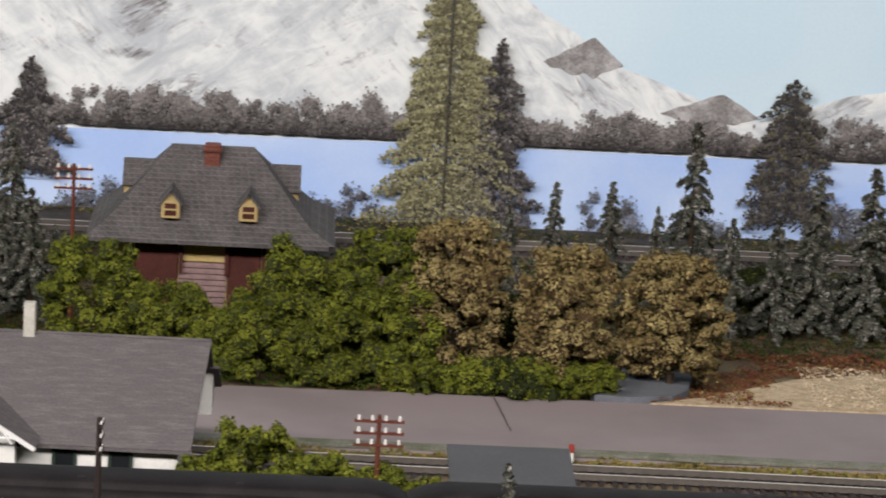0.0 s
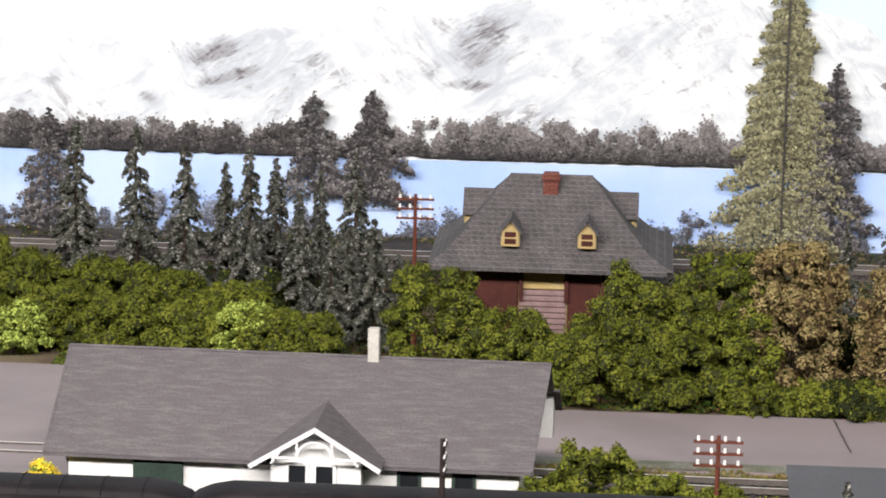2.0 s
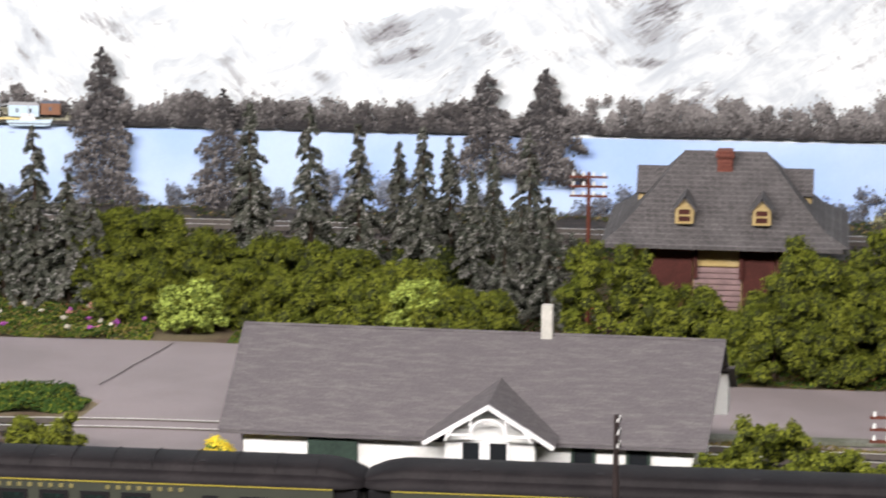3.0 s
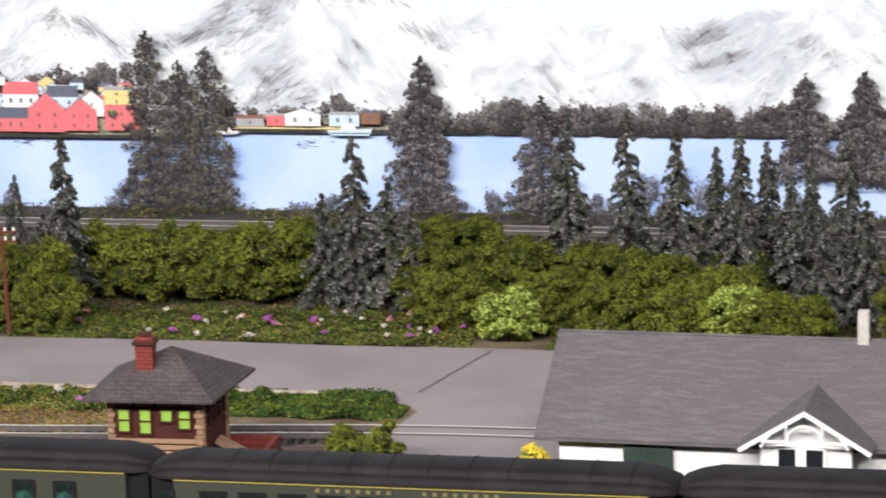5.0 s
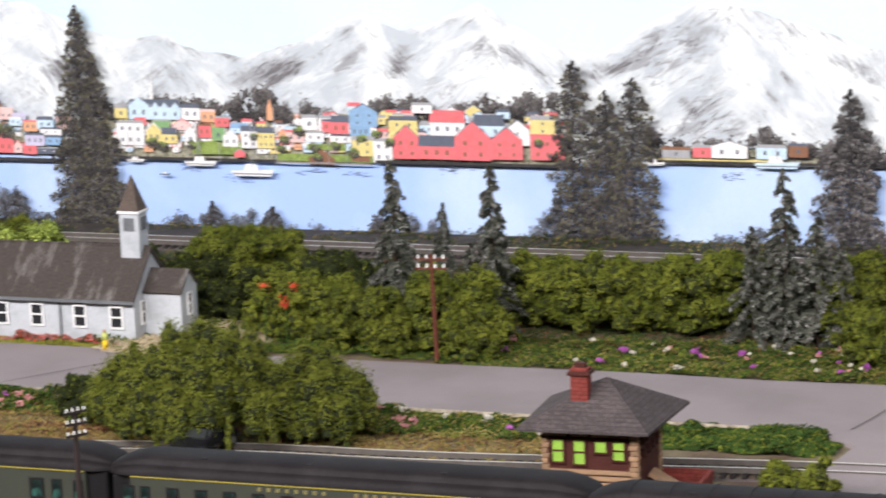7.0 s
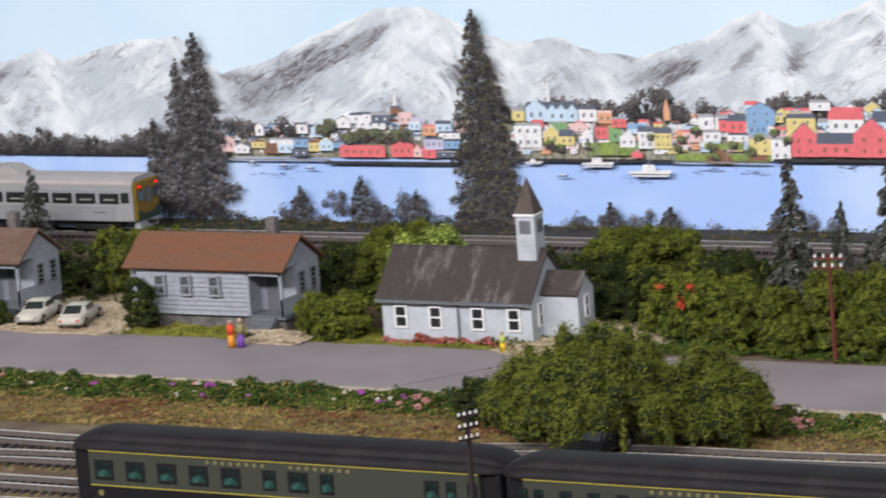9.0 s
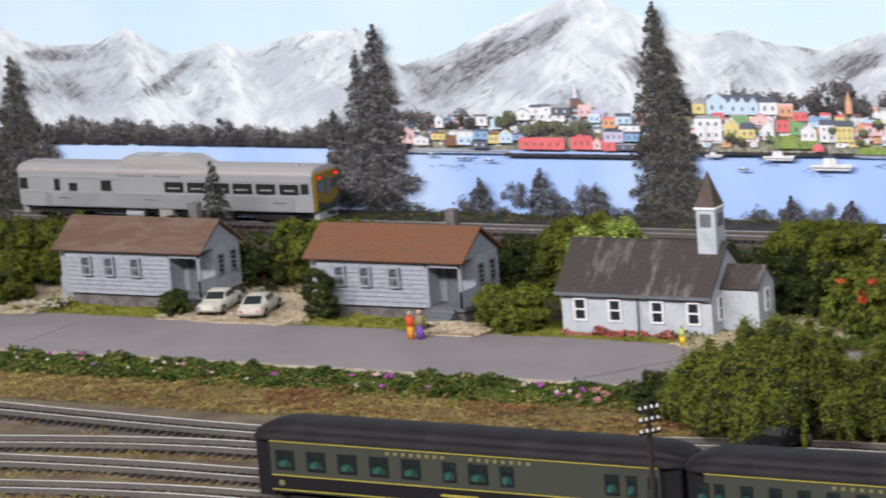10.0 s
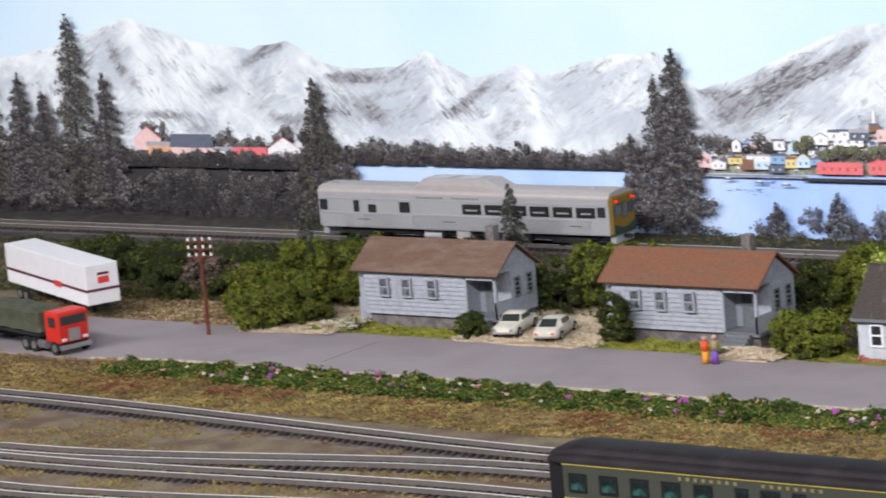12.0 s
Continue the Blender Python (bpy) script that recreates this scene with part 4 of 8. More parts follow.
def painted_boat(x, z, w, hull, mast):
    bm = bmesh.new()
    y = MURAL - 0.0074

    def face(pts, key, lift=0.0):
        f = bm.faces.new([bm.verts.new((a, y - lift, b)) for a, b in pts])
        f.material_index = TOWN_KEYS.index(key)

    face([(x - w / 2, z + w * 0.11), (x - w * 0.42, z), (x + w * 0.42, z), (x + w / 2, z + w * 0.15)], hull)
    face([(x - w * 0.44, z + w * 0.035), (x + w * 0.43, z + w * 0.035), (x + w * 0.44, z + w * 0.06), (x - w * 0.45, z + w * 0.06)], "slate", 0.00001)
    face([(x - w * 0.2, z + w * 0.12), (x + w * 0.15, z + w * 0.12), (x + w * 0.1, z + w * 0.26), (x - w * 0.16, z + w * 0.26)], "white", 0.00002)
    face([(x - 0.0003, z + w * 0.2), (x + 0.0003, z + w * 0.2), (x + 0.0002, z + mast), (x - 0.0002, z + mast)], "grey", 0.00004)
    part("painted_boat", bm, town_mats[TOWN_KEYS[0]], mural, "small " + hull + " painted boat on the lake", extra=[town_mats[k] for k in TOWN_KEYS[1:]])


painted_boat(-0.985, 0.0590, 0.037, "white", 0.045)
painted_boat(-1.029, 0.0662, 0.028, "white", 0.037)
painted_boat(-1.085, 0.0680, 0.016, "white", 0.02)
painted_boat(-0.567, 0.0752, 0.035, "sky", 0.016)
painted_boat(-0.660, 0.0755, 0.016, "white", 0.006)
for wx, wz in ((-1.315, 0.0635), (-1.29, 0.062), (-1.345, 0.066), (-1.06, 0.058)):
    painted_boat(wx, wz, 0.010, "slate", 0.003)
# pilings and the dark line of the quay
for x0, x1, z in ((-1.275, -1.135, 0.0665), (-1.10, -0.964, 0.0700), (-0.882, -0.728, 0.0715), (-0.665, -0.53, 0.0772)):
    part("painted_quay", box(x0, x1, MURAL - 0.0070, MURAL - 0.0067, z, z + 0.0024), dab_dark, mural, "dark painted pilings of the quay")
part("painted_beach", box(-1.372, -1.27, MURAL - 0.0070, MURAL - 0.0067, 0.0688, 0.0705), dab_pale, mural, "pale painted strip of beach")
part("painted_beach", box(-0.964, -0.885, MURAL - 0.0070, MURAL - 0.0067, 0.0698, 0.0712), dab_pale, mural, "pale painted strip of beach")
for px, z0, z1 in ((-1.031, 0.072, 0.1037), (-0.982, 0.072, 0.1035), (-0.9645, 0.068, 0.114), (-1.09, 0.071, 0.092), (-1.012, 0.07, 0.088), (-0.92, 0.07, 0.088), (-0.905, 0.07, 0.095)):
    part("painted_mast", box(px - 0.0002, px + 0.0002, MURAL - 0.0078, MURAL - 0.0076, z0, z1), town_mats["grey"], mural)
ripple_mat = mat("painted_ripples", (0.26, 0.33, 0.52), 0.8, 0.1, 200)
ripples = np.concatenate([np.stack([RNG.normal(cx, 0.007, 16), RNG.normal(cz, 0.0016, 16)], 1) for cx, cz in ((-1.31, 0.063), (-1.04, 0.062), (-0.94, 0.063), (-0.90, 0.062), (-1.0, 0.055), (-0.82, 0.066), (-1.33, 0.056), (-0.6, 0.068))])
ripple_mesh = bmesh.new()
for rx_, rz_ in ripples:
    w = RNG.uniform(0.0010, 0.0035)
    ripple_mesh.faces.new([ripple_mesh.verts.new((rx_ + a, MURAL - 0.0016, rz_ + b)) for a, b in ((-w, 0), (w, 0.0001), (w * 0.8, 0.0006), (-w * 0.7, 0.0005))])
tagged(part("painted_ripples", ripple_mesh, ripple_mat, mural, "dark painted ripples on the lake"), kind="stuff")


def painted_rock(x, z, w, h, seed):
    """A grey rock face on the snow, ragged along its lower edge."""
    bm = bmesh.new()
    n = 24
    up, lo = [], []
    for i in range(n + 1):
        u = i / n
        top = h * (1 - abs(u - 0.62) / 0.62 if u < 0.62 else 1 - (u - 0.62) / 0.38)
        up.append(bm.verts.new((x + (u - 0.5) * w, MURAL - 0.0012, z + top + 0.0012 * noise.noise((u * 9, seed, 0)))))
        lo.append(bm.verts.new((x + (u - 0.5) * w, MURAL - 0.0012, z - h * 0.45 * math.sin(math.pi * u) * (1 + 0.8 * noise.noise((u * 7, seed, 4))) - 0.0005)))
    for i in range(n):
        bm.faces.new((lo[i], lo[i + 1], up[i + 1], up[i]))
    part("painted_rock", bm, rock_mat, mural, "grey painted rock face in the snow")


rock_mat = mat("painted_rock_grey", (0.24, 0.235, 0.24), 0.85, 0.25, 70, (0.45, 0.45, 0.47), 0.45, 0, 600)
painted_rock(0.198, 0.138, 0.056, 0.019, 1)
painted_rock(0.29, 0.105, 0.07, 0.016, 2)


def painted_trees(name, label, spots, r, paints, near, count=150):
    """Round crowns in touches, lit from above."""
    xz, which = [], []
    for x, z in spots:
        k = r * RNG.uniform(0.75, 1.25)
        a, q = RNG.uniform(0, 2 * math.pi, count), np.sqrt(RNG.uniform(0, 1, count))
        dx, dz = q * np.cos(a) * k * 1.1, q * np.sin(a) * k * 0.85
        xz.append(np.stack([x + dx, z + dz], 1))
        which.append(np.digitize(dz / k + 0.5 * RNG.normal(size=count) - 0.2, (-0.3, 0.3, 0.9)))
    xz = np.concatenate(xz)
    tagged(dabs(name, xz, RNG.uniform(0.0006, 0.0013, len(xz)), paints, None, label, 1.2, 0.0004, np.concatenate(which), near), kind="stuff")


# trees above and between the houses
for x0, x1, base, tall, per in ((-1.115, -1.03, 0.106, 0.020, 900), (-1.035, -0.955, 0.100, 0.030, 1000), (-0.955, -0.885, 0.100, 0.026, 900), (-0.89, -0.845, 0.104, 0.026, 560), (-0.845, -0.735, 0.106, 0.026, 800), (-1.37, -1.34, 0.088, 0.021, 500), (-1.328, -1.30, 0.088, 0.020, 500),
                               (-0.668, -0.54, 0.083, 0.026, 560), (-2.0, -1.79, 0.078, 0.030, 620)):
    crowns("painted_treetops", x0, x1, base, tall, 0.0035, 0.0075, per, "dark bare painted trees behind the houses", 0.25, 0.9, near=0.0008, gaps=0.62)
crowns("painted_bushes", -2.05, -1.79, 0.068, 0.022, 0.003, 0.007, 1300, "dark painted brush before the western houses", 0.7, 0.5, near=0.0066)
shrub_mat = mat("painted_shrub_green", (0.17, 0.19, 0.10), 0.85, 0.2, 200)
painted_trees("painted_gardens", "olive painted trees between the houses", [(-1.25, 0.0885), (-1.2386, 0.0905), (-1.2255, 0.0905), (-1.212, 0.089), (-1.1995, 0.0905), (-1.268, 0.0985), (-1.276, 0.094)], 0.0062, (dab_umber, shrub_mat, shrub_mat, dab_grey), 0.0064, 120)
painted_trees("painted_gardens", "green painted shrubs between the houses", [(-1.062, 0.081), (-1.07, 0.0835), (-1.036, 0.0825), (-0.957, 0.088), (-0.932, 0.083), (-0.915, 0.084), (-0.90, 0.079), (-0.93, 0.075), (-0.96, 0.081), (-0.983, 0.09), (-0.945, 0.095), (-0.893, 0.09), (-0.87, 0.088), (-0.88, 0.094), (-0.75, 0.09)],
              0.0035, (dab_umber, shrub_mat, meadow_mat, meadow_mat), 0.0064, 60)

# ---- building materials ----
def shingle_mat(name, colour, mortar, row, width, vary=0.3, offset=0.0):
    """Courses of shingles or bricks, too fine to be pieces."""
    m = mat(name, colour, 0.85, vary, 55, tuple(c * 1.25 for c in colour), 0.4, 0.2, 700)
    nt = m.node_tree
    n, l, bsdf = nt.nodes.new, nt.links.new, nt.nodes["Principled BSDF"]
    co, sep, com, add = n("ShaderNodeTexCoord"), n("ShaderNodeSeparateXYZ"), n("ShaderNodeCombineXYZ"), n("ShaderNodeMath")
    l(co.outputs["Object"], sep.inputs[0])
    l(sep.outputs["X"], add.inputs[0])
    l(sep.outputs["Y"], add.inputs[1])
    l(add.outputs[0], com.inputs["X"])
    l(sep.outputs["Z"], com.inputs["Y"])
    br = n("ShaderNodeTexBrick")
    br.inputs["Scale"].default_value = 1.0
    br.inputs["Brick Width"].default_value, br.inputs["Row Height"].default_value = width, row
    br.inputs["Mortar Size"].default_value, br.inputs["Mortar Smooth"].default_value = row * 0.12, 0.3
    br.inputs["Color1"].default_value, br.inputs["Color2"].default_value = (1, 1, 1, 1), (0.75, 0.75, 0.75, 1)
    br.inputs["Mortar"].default_value = (*mortar, 1)
    l(com.outputs[0], br.inputs["Vector"])
    mix = n("ShaderNodeMix")
    mix.data_type, mix.blend_type = "RGBA", "MULTIPLY"
    mix.inputs["Factor"].default_value = 1.0
    old = bsdf.inputs["Base Color"].links[0].from_socket
    l(old, mix.inputs["A"])
    l(br.outputs["Color"], mix.inputs["B"])
    l(mix.outputs["Result"], bsdf.inputs["Base Color"])
    b = n("ShaderNodeBump")
    b.inputs["Strength"].default_value, b.inputs["Distance"].default_value = 0.5, 0.0006
    l(br.outputs["Fac"], b.inputs["Height"])
    b.invert = True
    l(b.outputs["Normal"], bsdf.inputs["Normal"])
    return m


depot_roof = mat("weathered_grey_roof", (0.108, 0.099, 0.107), 0.92, 0.14, 30, (0.15, 0.14, 0.144), 0.4, 0.6, 900, stretch=(2.2, 11, 11))
white_wall = mat("white_painted_boards", (0.74, 0.75, 0.74), 0.7, 0.06, 60, (0.6, 0.6, 0.58), 0.3, 0.1, 900)
dark_pane = glass("dark_window_glass", (0.015, 0.017, 0.02))
green_paint = mat("dark_green_paint", (0.03, 0.05, 0.04), 0.6, 0.2, 90)
station_roof = shingle_mat("grey_shingles", (0.088, 0.082, 0.084), (1.3, 1.3, 1.3), 0.0026, 0.0048)
yellow_wall = mat("ochre_stucco", (0.42, 0.325, 0.16), 0.85, 0.1, 90, (0.42, 0.31, 0.13), 0.4, 0.2, 900)
maroon = mat("maroon_boards", (0.065, 0.018, 0.014), 0.65, 0.2, 90, None, 0.5, 0.2, 800)
brick_red = shingle_mat("red_brick", (0.20, 0.042, 0.034), (0.6, 0.55, 0.5), 0.0022, 0.0052, 0.2)
brick_brown = shingle_mat("brown_brick", (0.15, 0.055, 0.042), (0.7, 0.6, 0.55), 0.0022, 0.0052, 0.25)
tower_roof = shingle_mat("dark_grey_shingles", (0.082, 0.068, 0.070), (0.6, 0.6, 0.6), 0.0017, 0.003)
tan_trim = mat("tan_corner_stones", (0.30, 0.19, 0.115), 0.8, 0.15, 200, None, 0.5, 0.2, 900, rand=0.2)
lime_pane = mat("lime_window_blind", (0.27, 0.47, 0.07), 0.5, 0.08, 120)
grey_siding = mat("peeling_grey_siding", (0.31, 0.33, 0.37), 0.85, 0.14, 160, (0.26, 0.275, 0.31), 0.4, 0.25, 700)
dusty_pane = mat("dusty_pane", (0.045, 0.05, 0.055), 0.4, 0.2, 260, (0.2, 0.21, 0.23), 0.42, 0, 500)
dark_siding = mat("grey_trim_wood", (0.15, 0.16, 0.175), 0.85, 0.15, 120)
rust_roof = mat("rusty_brown_roof", (0.185, 0.082, 0.045), 0.9, 0.22, 60, (0.155, 0.088, 0.060), 0.45, 0.3, 700, stretch=(0.35, 2.4, 2.4))
brown_roof = mat("dull_brown_roof", (0.135, 0.083, 0.060), 0.9, 0.14, 45, (0.18, 0.125, 0.098), 0.4, 0.3, 700, stretch=(0.6, 2, 2))
stone_base = mat("grey_stone_base", (0.17, 0.155, 0.15), 0.95, 0.3, 160, (0.1, 0.09, 0.085), 0.5, 0.6, 700)
church_wall = mat("pale_grey_painted_boards", (0.47, 0.50, 0.54), 0.75, 0.08, 90, (0.38, 0.41, 0.44), 0.35, 0.15, 800)
church_roof = mat("streaked_dark_roof", (0.06, 0.05, 0.046), 0.9, 0.25, 60, (0.24, 0.23, 0.22), 0.24, 0.3, 700, stretch=(1.2, 0.35, 0.35))
trim_white = mat("white_trim", (0.78, 0.79, 0.8), 0.7, 0.05, 90)
steeple_brown = mat("brown_steeple", (0.105, 0.082, 0.07), 0.85, 0.2, 120)


def lap_wall(x0, x1, y, z0, z1, boards, depth=0.0006, axis="x", bm=None):
    """Lap siding: each board leans out at its lower edge. axis x faces -y, axis y faces +x."""
    own = bmesh.new()
    h = (z1 - z0) / boards
    for i in range(boards):
        a, b = z0 + i * h, z0 + (i + 1) * h
        if axis == "x":
            v = [own.verts.new(p) for p in ((x0, y - depth, a), (x1, y - depth, a), (x1, y, b), (x0, y, b), (x0, y, a), (x1, y, a))]
        else:
            v = [own.verts.new(p) for p in ((y + depth, x0, a), (y + depth, x1, a), (y, x1, b), (y, x0, b), (y, x0, a), (y, x1, a))]
        own.faces.new((v[0], v[1], v[2], v[3]))
        own.faces.new((v[4], v[5], v[1], v[0]))
    return join(bm, own)


def window(parent, x, y, z, w, h, frame_mat, pane_mat=None, bars=1, face="front", name="window", label="", proud=0.0012):
    """A framed window centred at x on a wall that faces -y (front), or at y on a wall that faces +x (side)."""
    t = max(w * 0.13, 0.0006)
    bm = None
    for a0, a1, b0, b1 in ((-w / 2, w / 2, h / 2 - t, h / 2), (-w / 2, w / 2, -h / 2, -h / 2 + t), (-w / 2, -w / 2 + t, -h / 2 + t, h / 2 - t), (w / 2 - t, w / 2, -h / 2 + t, h / 2 - t)):
        bm = box(a0, a1, -proud, 0.0006, b0, b1, 0, bm)
    for i in range(bars):
        c = -h / 2 + (i + 1) * h / (bars + 1)
        bm = box(-w / 2 + t, w / 2 - t, -proud * 0.7, 0.0006, c - t * 0.4, c + t * 0.4, 0, bm)
    ob = part(name, bm, frame_mat, parent, label)
    ob.matrix_basis = pose(x, y, z, 0, 0, 0) if face == "front" else pose(x, y, z, 0, 0, 90)
    pane = part("pane", box(-w / 2 + t * 0.5, w / 2 - t * 0.5, -0.0004, 0.0008, -h / 2 + t * 0.5, h / 2 - t * 0.5), pane_mat or dark_pane, ob)
    return ob


def gable_roof(parent, x0, x1, yf, yr, yb, ze, zr, thick, material, name="roof"):
    bm = slab((x0, yf, ze), (x1, yf, ze), (x1, yr, zr), (x0, yr, zr), thick)
    zb = ze if abs((yr - yf) - (yb - yr)) < 1e-6 else zr - (zr - ze) * (yb - yr) / (yr - yf)
    bm = slab((x0, yr, zr), (x1, yr, zr), (x1, yb, zb), (x0, yb, zb), thick, bm)
    return part(name, bm, material, parent)


def gable_walls(parent, x0, x1, y0, y1, z0, ze, zr, material, name="wall"):
    """House body with gables at both x ends."""
    yr = (y0 + y1) / 2
    return part(name, poly_prism([(y0, z0), (y1, z0), (y1, ze), (yr, zr), (y0, ze)], x0, x1, axis="x"), material, parent)


# ---- white depot ----
def white_depot():
    X, Y = -0.168, 1.575
    d = thing("depot", "long white wooden depot with a weathered grey gable roof", "depot", at=(X, Y, 0), turn=-1.5)
    hw, hy = 0.128, 0.063
    gable_walls(d, -hw + 0.012, hw - 0.0115, -0.0615, 0.0615, -0.004, 0.0412, 0.0795, white_wall)
    east = hw - 0.0048
    bm = slab((-hw, -hy - 0.003, 0.0415), (east, -hy - 0.003, 0.0415), (hw, 0, 0.0815), (-hw, 0, 0.0815), 0.0016)
    bm = slab((-hw, 0, 0.0815), (hw, 0, 0.0815), (hw, hy + 0.003, 0.0415), (-hw, hy + 0.003, 0.0415), 0.0016, bm)
    part("roof", bm, depot_roof, d)
    part("ridge_cap", tube((-hw, 0, 0.0817), (hw, 0, 0.0817), 0.0009), depot_roof, d)
    part("eave_board", box(-hw, east, -hy - 0.0036, -hy - 0.0030, 0.0396, 0.0412), depot_roof, d, "thin grey eave board")
    part("barge_board", slab((-hw - 0.0004, -hy - 0.003, 0.0418), (-hw + 0.0008, -hy - 0.003, 0.0418), (-hw + 0.0008, 0, 0.0819), (-hw - 0.0004, 0, 0.0819), 0.0009), depot_roof, d)
    part("barge_board", slab((east + 0.0004, -hy - 0.003, 0.0418), (east - 0.0008, -hy - 0.003, 0.0418), (hw - 0.0008, 0, 0.0819), (hw + 0.0004, 0, 0.0819), 0.0009), depot_roof, d)
    # cross gable over the front bay
    gx, gy, gz, half = 0.0140, -0.079, 0.0640, 0.034
    zb = 0.0432
    bm = slab((gx - half, gy, zb), (gx, gy, gz), (gx, -0.026, gz + 0.0006), (gx - half, -0.058, zb + 0.001), 0.0012)
    bm = slab((gx + half, gy, zb), (gx, gy, gz), (gx, -0.026, gz + 0.0006), (gx + half, -0.058, zb + 0.001), 0.0012, bm)
    part("gable_roof", bm, depot_roof, d)
    part("bay_wall", poly_prism([(gx - 0.023, -0.004), (gx + 0.023, -0.004), (gx + 0.023, 0.047), (gx, gz - 0.002), (gx - 0.023, 0.047)], -0.0735, -0.045), white_wall, d)
    bm = None
    for s in (-1, 1):
        bm = slab((gx + s * half, gy - 0.0012, zb), (gx, gy - 0.0012, gz), (gx, gy, gz), (gx + s * half, gy, zb), 0.0022, bm)
        bm = tube((gx + s * 0.022, gy - 0.0006, 0.0475), (gx + s * 0.008, gy - 0.0006, 0.0475), 0.0007, None, 6, bm)
        bm = tube((gx + s * 0.022, gy - 0.0006, 0.0445), (gx + s * 0.016, gy - 0.0006, 0.0532), 0.0007, None, 6, bm)
        bm = tube((gx + s * 0.009, gy - 0.0006, 0.0475), (gx + s * 0.009, gy - 0.0006, 0.0575), 0.0007, None, 6, bm)
        for k in range(6):
            a0, a1 = math.pi * k / 12, math.pi * (k + 1) / 12
            bm = tube((gx + s * 0.009 * math.cos(a0), gy - 0.0006, 0.0475 + 0.0085 * math.sin(a0)), (gx + s * 0.009 * math.cos(a1), gy - 0.0006, 0.0475 + 0.0085 * math.sin(a1)), 0.0007, None, 6, bm)
    part("gable_bracket", bm, trim_white, d, "white scrollwork bracket")
    for wx in (0.0045, 0.0185):
        window(d, wx, -0.0735, 0.0365, 0.0118, 0.015, trim_white, None, 0, label="bay window with a white frame")
    for wx in (0.0605, 0.0885):
        window(d, wx, -0.0615, 0.0285, 0.0125, 0.022, green_paint, None, 0, label="tall window with a dark green frame")
    part("freight_door", box(-0.082, -0.056, -0.0637, -0.0605, 0.0, 0.0375, 0.0005), green_paint, d, "dark green freight door")
    # shallow lean-to behind the east gable
    part("lean_to", poly_prism([(0.042, 0.030), (0.0615, 0.030), (0.0615, 0.0412), (0.042, 0.0532)], hw - 0.008, hw - 0.0005, axis="x"), white_wall, d, "white lean-to behind the gable")
    part("lean_to_roof", slab((hw - 0.002, 0.036, 0.0588), (hw + 0.0032, 0.036, 0.0588), (hw + 0.0032, 0.066, 0.0406), (hw - 0.002, 0.066, 0.0406), 0.0016), depot_roof, d)
    part("gable_vent", box(hw - 0.012, hw - 0.0108, -0.006, 0.006, 0.05, 0.064), white_wall, d)
    part("chimney", box(0.0315, 0.0375, -0.003, 0.003, 0.07, 0.0975, 0.0004), mat("pale_mortar_chimney", (0.5, 0.49, 0.45), 0.9, 0.12, 150), d, "plain pale chimney")
    return d


white_depot()


